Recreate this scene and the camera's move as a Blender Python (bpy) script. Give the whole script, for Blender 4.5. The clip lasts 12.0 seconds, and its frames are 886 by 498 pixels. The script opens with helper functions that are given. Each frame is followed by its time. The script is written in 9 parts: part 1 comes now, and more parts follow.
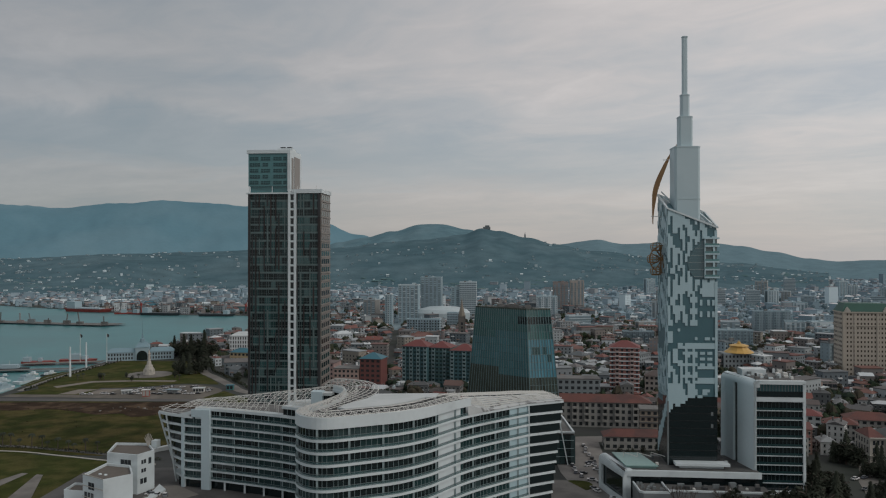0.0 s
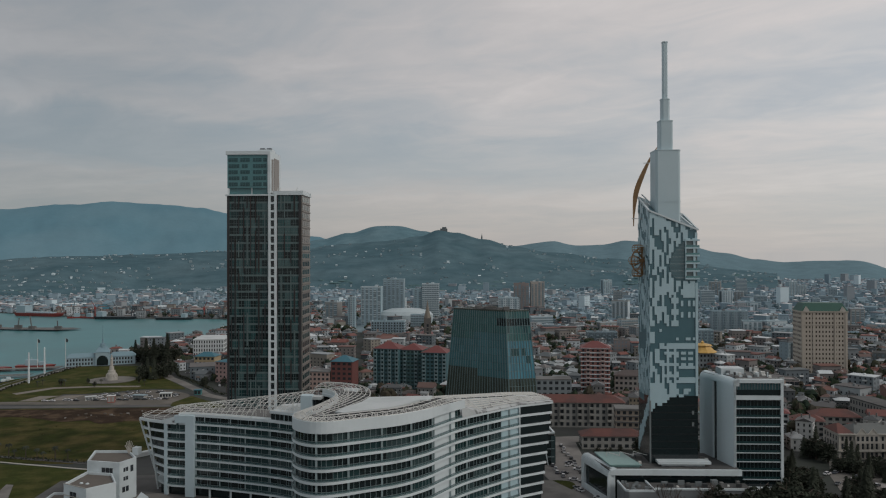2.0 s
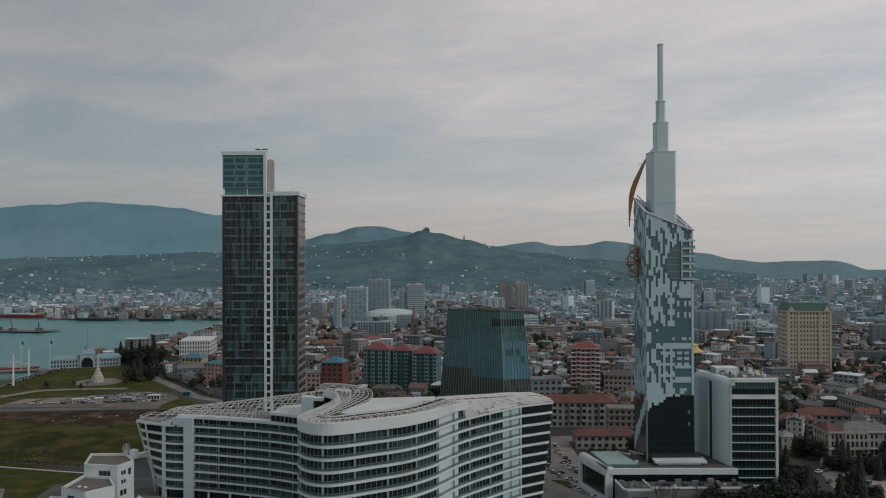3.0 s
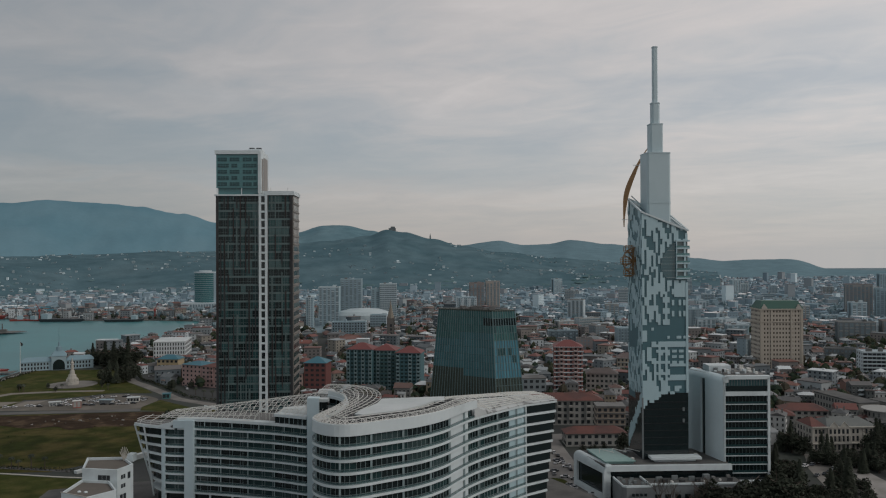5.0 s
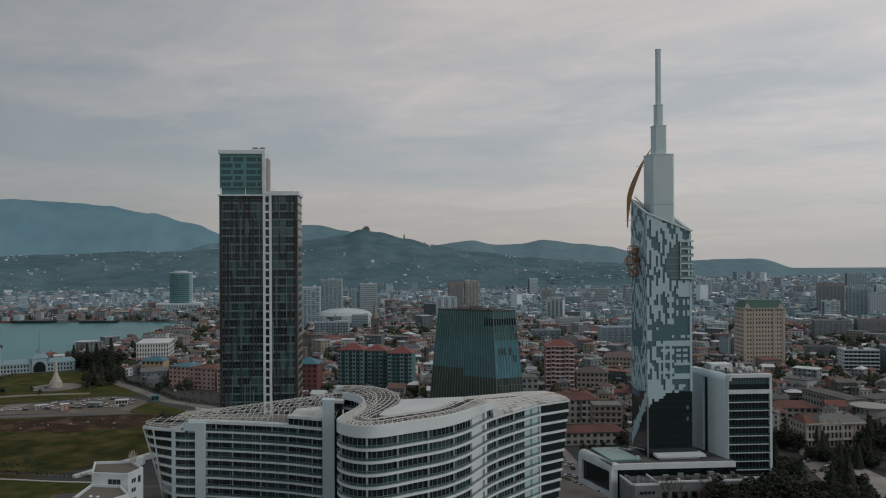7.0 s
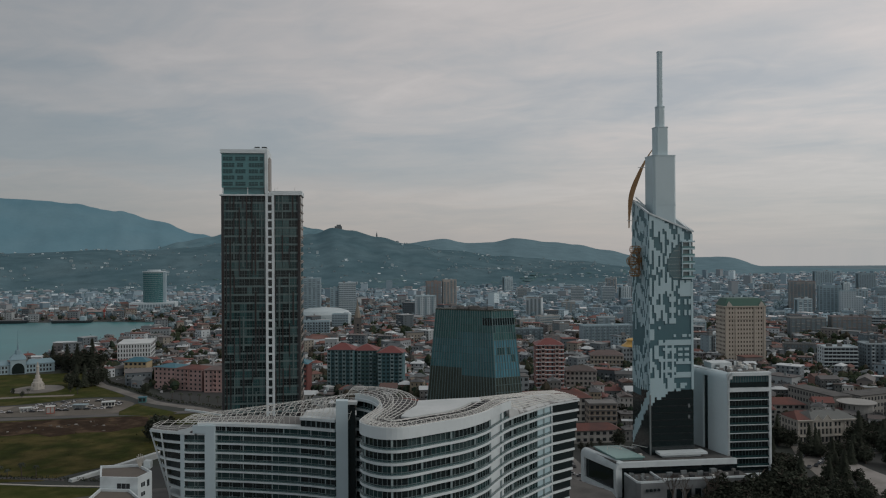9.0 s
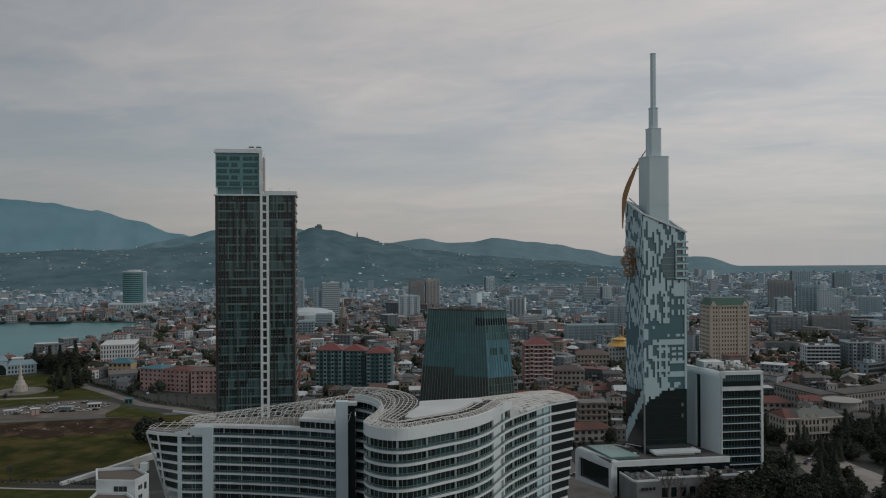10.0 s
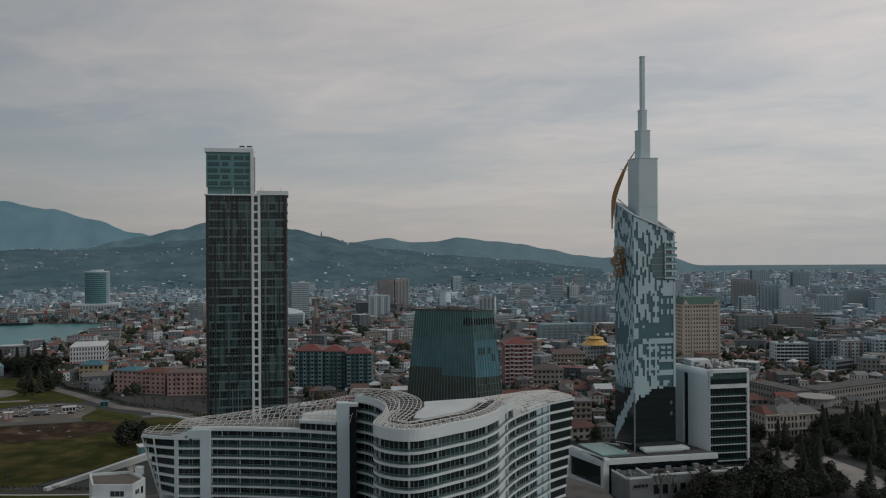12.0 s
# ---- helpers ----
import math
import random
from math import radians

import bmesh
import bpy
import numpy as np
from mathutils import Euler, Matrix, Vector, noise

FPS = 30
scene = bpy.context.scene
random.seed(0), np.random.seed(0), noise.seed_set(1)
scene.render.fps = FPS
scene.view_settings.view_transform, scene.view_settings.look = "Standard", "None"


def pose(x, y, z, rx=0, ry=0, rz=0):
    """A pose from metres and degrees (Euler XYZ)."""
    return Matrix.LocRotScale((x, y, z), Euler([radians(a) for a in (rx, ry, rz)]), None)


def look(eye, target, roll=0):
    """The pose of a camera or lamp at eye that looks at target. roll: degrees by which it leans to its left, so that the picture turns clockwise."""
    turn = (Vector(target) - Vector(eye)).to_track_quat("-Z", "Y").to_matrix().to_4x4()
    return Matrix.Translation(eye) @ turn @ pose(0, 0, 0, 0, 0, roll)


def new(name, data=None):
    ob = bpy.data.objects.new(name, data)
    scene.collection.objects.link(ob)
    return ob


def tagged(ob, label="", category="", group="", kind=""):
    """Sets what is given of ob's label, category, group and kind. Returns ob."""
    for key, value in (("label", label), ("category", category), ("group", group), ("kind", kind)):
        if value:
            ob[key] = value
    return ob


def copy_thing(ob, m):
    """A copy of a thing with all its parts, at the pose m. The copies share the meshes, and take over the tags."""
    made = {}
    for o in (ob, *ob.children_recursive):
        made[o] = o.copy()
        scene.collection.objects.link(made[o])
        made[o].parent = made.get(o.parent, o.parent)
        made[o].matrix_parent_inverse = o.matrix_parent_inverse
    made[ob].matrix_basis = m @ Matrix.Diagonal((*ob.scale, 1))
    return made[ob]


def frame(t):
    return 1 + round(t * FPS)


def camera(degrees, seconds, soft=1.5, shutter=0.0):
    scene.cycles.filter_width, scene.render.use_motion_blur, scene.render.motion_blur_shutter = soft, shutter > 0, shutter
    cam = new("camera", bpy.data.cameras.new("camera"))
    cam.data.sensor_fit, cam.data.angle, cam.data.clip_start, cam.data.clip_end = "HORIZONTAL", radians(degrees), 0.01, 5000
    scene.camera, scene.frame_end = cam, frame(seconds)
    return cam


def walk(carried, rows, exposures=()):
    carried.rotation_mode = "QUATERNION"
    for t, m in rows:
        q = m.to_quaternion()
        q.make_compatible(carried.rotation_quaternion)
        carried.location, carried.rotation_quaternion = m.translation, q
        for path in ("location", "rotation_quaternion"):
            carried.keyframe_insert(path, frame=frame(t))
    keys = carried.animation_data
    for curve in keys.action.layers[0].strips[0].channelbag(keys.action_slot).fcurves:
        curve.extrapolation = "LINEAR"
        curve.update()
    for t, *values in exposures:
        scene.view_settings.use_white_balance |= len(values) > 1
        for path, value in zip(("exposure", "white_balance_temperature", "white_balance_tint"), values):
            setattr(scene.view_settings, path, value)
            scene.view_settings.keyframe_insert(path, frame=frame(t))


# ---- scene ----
cam = camera(58.1, 12.0, soft=1.15)
PATH = [
    (0, (0.836, -0.682, 105.02), (0.842, 1.318, 105.028), -0.02),
    (0.5, (-2.205, -0.512, 105.058), (-2.166, 1.488, 105.067), -0.05),
    (1, (-5.449, -0.383, 105.121), (-5.376, 1.616, 105.131), -0.08),
    (1.5, (-8.93, -0.293, 105.193), (-8.831, 1.704, 105.204), -0.11),
    (2, (-12.591, -0.189, 105.265), (-12.469, 1.808, 105.277), -0.14),
    (2.5, (-16.342, -0.074, 105.34), (-16.196, 1.921, 105.352), -0.16),
    (3, (-20.167, 0.06, 105.423), (-19.996, 2.053, 105.436), -0.18),
    (5, (-35.954, 1.181, 105.922), (-35.689, 3.163, 105.932), -0.24),
    (5.5, (-39.978, 1.609, 106.014), (-39.693, 3.588, 106.024), -0.25),
    (6, (-44.066, 2.103, 106.114), (-43.764, 4.08, 106.123), -0.26),
    (6.5, (-48.191, 2.666, 106.212), (-47.871, 4.64, 106.221), -0.27),
    (7, (-52.281, 3.289, 106.323), (-51.941, 5.26, 106.332), -0.28),
    (9, (-68.171, 6.072, 107.329), (-67.754, 8.028, 107.333), -0.3),
    (9.5, (-71.989, 6.836, 107.501), (-71.545, 8.786, 107.504), -0.3),
    (10, (-75.644, 7.586, 107.657), (-75.175, 9.53, 107.66), -0.3),
    (10.5, (-79.211, 8.328, 107.804), (-78.717, 10.266, 107.806), -0.3),
    (11, (-82.706, 9.116, 107.938), (-82.189, 11.048, 107.941), -0.3),
    (11.5, (-86.187, 9.94, 108.071), (-85.646, 11.866, 108.073), -0.3),
    (12, (-89.694, 10.779, 108.161), (-89.131, 12.698, 108.162), -0.3),
]
walk(cam, [(t, look(eye, target, roll)) for t, eye, target, roll in PATH], exposures=[(0, -0.05), (6, -0.14), (12, -0.26)])

# ---- world, sun ----
SUN_EL, SUN_AZ = 36.0, 120.0
world = bpy.data.worlds.new("overcast_sky")
scene.world = world
world.use_nodes = True
wn, wl = world.node_tree.nodes, world.node_tree.links
wn.clear()
w_out, w_bg = wn.new("ShaderNodeOutputWorld"), wn.new("ShaderNodeBackground")
w_sky = wn.new("ShaderNodeTexSky")
w_sky.sky_type, w_sky.sun_disc = "NISHITA", False
w_sky.sun_elevation, w_sky.sun_rotation = radians(SUN_EL), radians(SUN_AZ)
w_tc = wn.new("ShaderNodeTexCoord")
w_sep = wn.new("ShaderNodeSeparateXYZ")
wl.new(w_tc.outputs["Generated"], w_sep.inputs[0])


def wmath(op, a, b=None):
    n = wn.new("ShaderNodeMath")
    n.operation = op
    for i, v in enumerate((a, b)):
        if v is None:
            continue
        if isinstance(v, (int, float)):
            n.inputs[i].default_value = v
        else:
            wl.new(v, n.inputs[i])
    return n.outputs[0]


def wramp(fac, stops):
    n = wn.new("ShaderNodeValToRGB")
    wl.new(fac, n.inputs[0])
    while len(n.color_ramp.elements) < len(stops):
        n.color_ramp.elements.new(0.5)
    for e, (p, c) in zip(n.color_ramp.elements, stops):
        e.position, e.color = p, (*c, 1)
    return n.outputs[0]


def wmix(fac, a, b):
    n = wn.new("ShaderNodeMix")
    n.data_type = "RGBA"
    for i, v in ((0, fac), (6, a), (7, b)):
        if isinstance(v, tuple):
            n.inputs[i].default_value = (*v, 1)
        elif isinstance(v, (int, float)):
            n.inputs[i].default_value = v
        else:
            wl.new(v, n.inputs[i])
    return n.outputs[2]


# cloud deck on a plane high above: direction divided by its height
w_up = wmath("ADD", wmath("MAXIMUM", w_sep.outputs[2], 0.0), 0.10)
w_x, w_y = wmath("DIVIDE", w_sep.outputs[0], w_up), wmath("DIVIDE", w_sep.outputs[1], w_up)
w_comb = wn.new("ShaderNodeCombineXYZ")
wl.new(wmath("ADD", wmath("MULTIPLY", w_x, 0.62), wmath("MULTIPLY", w_y, -0.16)), w_comb.inputs[0])
wl.new(wmath("ADD", wmath("MULTIPLY", w_y, 0.75), wmath("MULTIPLY", w_x, 0.34)), w_comb.inputs[1])


def wnoise(scale, detail, rough, distort, off):
    n = wn.new("ShaderNodeTexNoise")
    m = wn.new("ShaderNodeMapping")
    m.inputs["Location"].default_value = off
    wl.new(w_comb.outputs[0], m.inputs[0])
    wl.new(m.outputs[0], n.inputs["Vector"])
    n.inputs["Scale"].default_value, n.inputs["Detail"].default_value = scale, detail
    n.inputs["Roughness"].default_value, n.inputs["Distortion"].default_value = rough, distort
    return n.outputs[0]


w_big = wnoise(0.62, 3.0, 0.5, 0.5, (7.3, 4.4, 0))
w_fine = wnoise(1.6, 8.0, 0.54, 0.7, (0.4, 2.2, 0))
w_wisp = wnoise(5.0, 6.0, 0.55, 1.4, (2.4, 0.2, 0))
w_mixn = wmath("ADD", wmath("ADD", wmath("MULTIPLY", w_big, 0.48), wmath("MULTIPLY", w_fine, 0.38)), wmath("MULTIPLY", w_wisp, 0.14))
w_cloud = wramp(w_mixn, [(0.38, (0.355, 0.375, 0.398)), (0.46, (0.425, 0.425, 0.43)), (0.53, (0.490, 0.466, 0.457)), (0.62, (0.575, 0.537, 0.52))])
w_low = wramp(w_sep.outputs[2], [(0.0, (1, 1, 1)), (0.05, (0.75, 0.75, 0.75)), (0.16, (0, 0, 0))])
w_side = wmath("ADD", wmath("MULTIPLY", w_sep.outputs[0], 0.5), 0.5)
w_band = wramp(w_side, [(0.25, (0.385, 0.385, 0.385)), (0.5, (0.392, 0.365, 0.356)), (0.70, (0.355, 0.342, 0.342)), (0.76, (0.318, 0.322, 0.332)), (0.84, (0.258, 0.280, 0.300))])
w_col = wmix(wmath("MULTIPLY", w_low, 0.78), w_cloud, w_band)
# a thinner, bluer belt in the cloud low over the harbour side
w_lift = wmath("ADD", wmath("ADD", w_sep.outputs[2], wmath("MULTIPLY", w_fine, 0.10)), wmath("MULTIPLY", w_sep.outputs[0], 0.05))
w_belt = wramp(w_lift, [(0.125, (0, 0, 0)), (0.155, (1, 1, 1)), (0.185, (0.85, 0.85, 0.85)), (0.205, (0.1, 0.1, 0.1)), (0.232, (0.45, 0.45, 0.45)), (0.262, (0, 0, 0))])
w_left = wramp(w_side, [(0.30, (1, 1, 1)), (0.55, (0.75, 0.75, 0.75)), (0.70, (0.12, 0.12, 0.12))])
w_col = wmix(wmath("MULTIPLY", wmath("MULTIPLY", w_belt, w_left), 0.62), w_col, (0.30, 0.352, 0.385))
w_add = wmix(0.012, w_col, w_sky.outputs[0])
w_tone = wramp(w_side, [(0.0, (1.12, 1.17, 1.20)), (0.17, (0.98, 1.03, 1.06)), (0.25, (0.66, 0.70, 0.725)), (0.34, (0.69, 0.73, 0.75)), (0.50, (0.95, 0.955, 0.955)), (0.68, (1.18, 1.16, 1.14)), (0.85, (1.38, 1.35, 1.32)), (1.0, (1.2, 1.17, 1.14))])
w_mul = wn.new("ShaderNodeMix")
w_mul.data_type, w_mul.blend_type = "RGBA", "MULTIPLY"
w_mul.inputs[0].default_value = 1.0
wl.new(w_add, w_mul.inputs[6])
wl.new(w_tone, w_mul.inputs[7])
wl.new(w_mul.outputs[2], w_bg.inputs[0])
w_bg.inputs[1].default_value = 1.0
wl.new(w_bg.outputs[0], w_out.inputs[0])

sun = new("sun", bpy.data.lights.new("sun", "SUN"))
sun.data.energy, sun.data.angle, sun.data.color = 0.86, radians(20), (1.0, 0.97, 0.925)
sun.matrix_world = look((math.sin(radians(SUN_AZ)) * 500, math.cos(radians(SUN_AZ)) * 500, 500 * math.tan(radians(SUN_EL))), (0, 0, 0))

# ---- materials ----
MATS = {}


def mat(name, col, rough=0.7, metal=0.0, var=0.25, scale=0.6, bump=0.0, bump_scale=3.0, rand=0.0, palette=None, island=None, spec=0.5, second=None, second_at=(0.45, 0.6), second_scale=0.05):
    """A surface with grain at two scales; rand varies it object by object, island piece by piece."""
    if name in MATS:
        return MATS[name]
    m = bpy.data.materials.new(name)
    m.use_nodes = True
    nt, n = m.node_tree, m.node_tree.nodes
    b = n["Principled BSDF"]
    b.inputs["Roughness"].default_value, b.inputs["Metallic"].default_value = rough, metal
    b.inputs["Specular IOR Level"].default_value = spec
    tc = n.new("ShaderNodeTexCoord")

    def nz(sc, det):
        q = n.new("ShaderNodeTexNoise")
        q.inputs["Scale"].default_value, q.inputs["Detail"].default_value = sc, det
        nt.links.new(tc.outputs["Object"], q.inputs["Vector"])
        return q.outputs[0]

    def ma(op, a, c):
        q = n.new("ShaderNodeMath")
        q.operation = op
        for i, v in enumerate((a, c)):
            if isinstance(v, (int, float)):
                q.inputs[i].default_value = v
            else:
                nt.links.new(v, q.inputs[i])
        return q.outputs[0]

    def mixc(f, a, c, mode="MIX"):
        q = n.new("ShaderNodeMix")
        q.data_type, q.blend_type = "RGBA", mode
        for i, v in ((0, f), (6, a), (7, c)):
            if isinstance(v, tuple):
                q.inputs[i].default_value = (*v, 1)
            elif isinstance(v, (int, float)):
                q.inputs[i].default_value = v
            else:
                nt.links.new(v, q.inputs[i])
        return q.outputs[2]

    base = col
    if palette:
        r = n.new("ShaderNodeValToRGB")
        r.color_ramp.interpolation = "CONSTANT"
        if island:
            g = n.new("ShaderNodeNewGeometry")
            nt.links.new(g.outputs["Random Per Island"], r.inputs[0])
        else:
            oi = n.new("ShaderNodeObjectInfo")
            nt.links.new(oi.outputs["Random"], r.inputs[0])
        while len(r.color_ramp.elements) < len(palette):
            r.color_ramp.elements.new(0.5)
        for i, (e, c) in enumerate(zip(r.color_ramp.elements, palette)):
            e.position, e.color = i / len(palette), (*c, 1)
        base = r.outputs[0]
    if second:
        f = n.new("ShaderNodeMapRange")
        nt.links.new(nz(second_scale, 5.0), f.inputs[0])
        f.inputs[1].default_value, f.inputs[2].default_value = second_at
        base = mixc(f.outputs[0], base, second)
    grain = ma("ADD", ma("MULTIPLY", nz(scale, 4.0), 0.6), ma("MULTIPLY", nz(scale * 9, 3.0), 0.4))
    k = ma("ADD", ma("MULTIPLY", grain, 2 * var), 1.0 - var)
    if rand:
        oi = n.new("ShaderNodeObjectInfo")
        k = ma("MULTIPLY", k, ma("ADD", ma("MULTIPLY", oi.outputs["Random"], 2 * rand), 1.0 - rand))
    cc = n.new("ShaderNodeCombineColor")
    for i in range(3):
        nt.links.new(k, cc.inputs[i])
    nt.links.new(mixc(1.0, base, cc.outputs[0], "MULTIPLY"), b.inputs["Base Color"])
    if bump:
        bp = n.new("ShaderNodeBump")
        bp.inputs["Strength"].default_value, bp.inputs["Distance"].default_value = bump, 0.3
        nt.links.new(nz(bump_scale, 4.0), bp.inputs["Height"])
        nt.links.new(bp.outputs[0], b.inputs["Normal"])
    MATS[name] = m
    return m


WHITE = mat("white_render", (0.57, 0.63, 0.645), 0.55, var=0.12, scale=0.08, second=(0.45, 0.50, 0.515), second_at=(0.5, 0.75), second_scale=0.12)
WHITE_STEEL = mat("white_painted_steel", (0.60, 0.60, 0.57), 0.45, var=0.12, scale=0.3)
ROOF_WHITE = mat("white_roof_sheet", (0.50, 0.53, 0.53), 0.7, var=0.2, scale=0.12, second=(0.40, 0.44, 0.44), second_at=(0.45, 0.7), second_scale=0.07)
POST = mat("pale_window_post", (0.26, 0.33, 0.34), 0.5, var=0.2, scale=0.3)
GLASS_DARK = mat("dark_glazing", (0.010, 0.018, 0.02), 0.14, var=0.4, scale=0.2, spec=0.7)
BAY_GLASS = [GLASS_DARK, mat("teal_bay_glass", (0.018, 0.046, 0.048), 0.12, var=0.5, scale=0.5, spec=0.7), mat("grey_bay_glass", (0.012, 0.022, 0.023), 0.12, var=0.6, scale=0.6, spec=0.7), mat("curtained_bay_glass", (0.04, 0.066, 0.068), 0.2, var=0.6, scale=0.7, spec=0.5)]
GLASS_TEAL = mat("teal_glazing", (0.075, 0.195, 0.205), 0.12, var=0.35, scale=0.15, spec=0.7)
GLASS_RAIL = mat("balcony_glass", (0.095, 0.195, 0.20), 0.10, var=0.3, scale=0.2, spec=0.8)
GLASS_RAIL.node_tree.nodes["Principled BSDF"].inputs["Alpha"].default_value = 0.30
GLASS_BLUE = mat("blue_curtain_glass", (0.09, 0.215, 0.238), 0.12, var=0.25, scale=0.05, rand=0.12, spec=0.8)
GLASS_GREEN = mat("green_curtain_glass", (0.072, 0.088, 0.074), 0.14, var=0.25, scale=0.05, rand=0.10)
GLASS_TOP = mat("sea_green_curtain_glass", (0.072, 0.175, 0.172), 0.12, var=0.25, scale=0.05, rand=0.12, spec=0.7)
PANE = mat("tower_pane_glass", (0.03, 0.06, 0.065), 0.10, var=0.35, scale=0.3, rand=0.3, spec=0.4, palette=[(0.018, 0.050, 0.053), (0.008, 0.017, 0.018), (0.034, 0.088, 0.090), (0.016, 0.045, 0.046), (0.010, 0.018, 0.019), (0.055, 0.100, 0.100), (0.008, 0.014, 0.015)])
TEAL_PANEL = mat("teal_cladding", (0.066, 0.142, 0.166), 0.35, var=0.15, scale=0.25)
WHITE_PANEL = mat("pale_cladding", (0.385, 0.52, 0.56), 0.35, var=0.10, scale=0.2)
SPIRE_GREY = mat("pale_metal_cladding", (0.44, 0.54, 0.57), 0.4, var=0.05, scale=0.05, second=(0.41, 0.51, 0.54), second_scale=0.05)
GOLD = mat("bronze_gold_metal", (0.30, 0.17, 0.075), 0.5, metal=0.25, var=0.3, scale=0.5)
MULLION = mat("dark_mullion", (0.03, 0.032, 0.034), 0.5, var=0.3)
MULLION_G = mat("grey_mullion", (0.16, 0.18, 0.185), 0.45, var=0.25)
BROWN_STRIP = mat("brown_cladding", (0.024, 0.017, 0.016), 0.5, var=0.3, rand=0.3)
SPANDREL = mat("grey_spandrel", (0.095, 0.138, 0.138), 0.4, var=0.4, scale=0.3)
BEIGE_SIDE = mat("beige_cladding", (0.19, 0.172, 0.155), 0.45, var=0.2, scale=0.15)
CONCRETE = mat("grey_concrete", (0.15, 0.15, 0.145), 0.85, var=0.25, scale=0.3, second=(0.10, 0.10, 0.097), second_scale=0.08)
PAVING = mat("pale_paving", (0.165, 0.155, 0.14), 0.85, var=0.3, scale=0.2, second=(0.115, 0.108, 0.098), second_scale=0.06)
ASPHALT = mat("asphalt", (0.075, 0.074, 0.073), 0.9, var=0.3, scale=0.2, second=(0.10, 0.097, 0.092), second_scale=0.04)
GROUND = mat("city_ground", (0.036, 0.039, 0.038), 0.95, var=0.4, scale=0.03, second=(0.024, 0.031, 0.024), second_at=(0.42, 0.6), second_scale=0.02)
LAWN = mat("winter_lawn", (0.037, 0.046, 0.010), 0.95, spec=0.08, var=0.9, scale=0.12, second=(0.060, 0.058, 0.018), second_at=(0.45, 0.60), second_scale=0.06, bump=0.6, bump_scale=0.3)
MEADOW = mat("rough_meadow", (0.026, 0.033, 0.006), 0.95, spec=0.08, var=1.0, scale=0.14, second=(0.070, 0.060, 0.020), second_at=(0.42, 0.60), second_scale=0.045, bump=0.9, bump_scale=0.25)
DIRT = mat("bare_earth", (0.034, 0.022, 0.014), 0.95, spec=0.08, var=0.9, scale=0.2, second=(0.085, 0.058, 0.037), second_at=(0.48, 0.62), second_scale=0.075, bump=0.6, bump_scale=0.3)
WATER = mat("harbour_water", (0.054, 0.176, 0.188), 0.3, var=0.2, scale=0.01, bump=0.05, bump_scale=0.35, spec=0.22, second=(0.056, 0.205, 0.215), second_scale=0.006)
LEAF = mat("dark_evergreen_foliage", (0.046, 0.054, 0.040), 0.9, var=0.5, scale=0.5, rand=0.3, spec=0.12)
LEAF_STUFF = mat("city_foliage", (0.03, 0.04, 0.024), 0.9, spec=0.15, var=0.4, scale=0.2, island=True, palette=[(0.028, 0.04, 0.022), (0.04, 0.045, 0.028), (0.05, 0.045, 0.033), (0.022, 0.035, 0.024)])
BARK = mat("bark", (0.07, 0.055, 0.045), 0.9, var=0.3)
HOUSE_WALL = mat("house_render", (0.3, 0.28, 0.25), 0.85, var=0.22, scale=0.2, palette=[(0.20, 0.195, 0.18), (0.09, 0.10, 0.10), (0.40, 0.40, 0.38), (0.20, 0.12, 0.10), (0.08, 0.09, 0.095), (0.25, 0.265, 0.265), (0.12, 0.14, 0.145), (0.52, 0.53, 0.52), (0.28, 0.24, 0.18), (0.16, 0.165, 0.16)])
HOUSE_ROOF = mat("house_roofing", (0.2, 0.1, 0.07), 0.7, var=0.35, scale=0.3, palette=[(0.16, 0.056, 0.044), (0.085, 0.07, 0.066), (0.075, 0.08, 0.082), (0.14, 0.05, 0.042), (0.17, 0.18, 0.185), (0.11, 0.068, 0.058), (0.06, 0.066, 0.069), (0.125, 0.05, 0.044), (0.24, 0.255, 0.26), (0.10, 0.10, 0.10), (0.44, 0.47, 0.48), (0.09, 0.078, 0.074)])
CITY_WALL = mat("far_house_render", (0.3, 0.28, 0.25), 0.9, var=0.15, scale=0.1, island=True, palette=[(0.220, 0.250, 0.262), (0.120, 0.146, 0.161), (0.330, 0.364, 0.374), (0.170, 0.161, 0.155), (0.100, 0.125, 0.139), (0.250, 0.276, 0.289), (0.170, 0.198, 0.214), (0.460, 0.504, 0.524), (0.240, 0.224, 0.193), (0.210, 0.192, 0.177)])
CITY_ROOF = mat("far_house_roofing", (0.2, 0.1, 0.07), 0.75, var=0.25, scale=0.1, island=True, palette=[(0.165, 0.062, 0.05), (0.088, 0.085, 0.084), (0.11, 0.126, 0.132), (0.15, 0.066, 0.056), (0.18, 0.20, 0.206), (0.125, 0.082, 0.072), (0.10, 0.115, 0.122), (0.145, 0.075, 0.064), (0.27, 0.295, 0.305), (0.16, 0.078, 0.062), (0.5, 0.54, 0.55), (0.13, 0.125, 0.122)])
WINDOW = mat("window_glass", (0.034, 0.040, 0.045), 0.15, var=0.3, spec=0.6)
RED_ROOF = mat("red_metal_roofing", (0.14, 0.036, 0.033), 0.6, var=0.3, scale=0.2)
ORANGE_ROOF = mat("orange_red_roofing", (0.115, 0.042, 0.033), 0.75, var=0.45, scale=0.25, second=(0.08, 0.036, 0.031), second_scale=0.1)
BLUE_ROOF = mat("turquoise_roofing", (0.03, 0.125, 0.165), 0.55, var=0.25, scale=0.2)
GREEN_ROOF = mat("green_metal_roofing", (0.012, 0.075, 0.055), 0.55, var=0.25, scale=0.1)
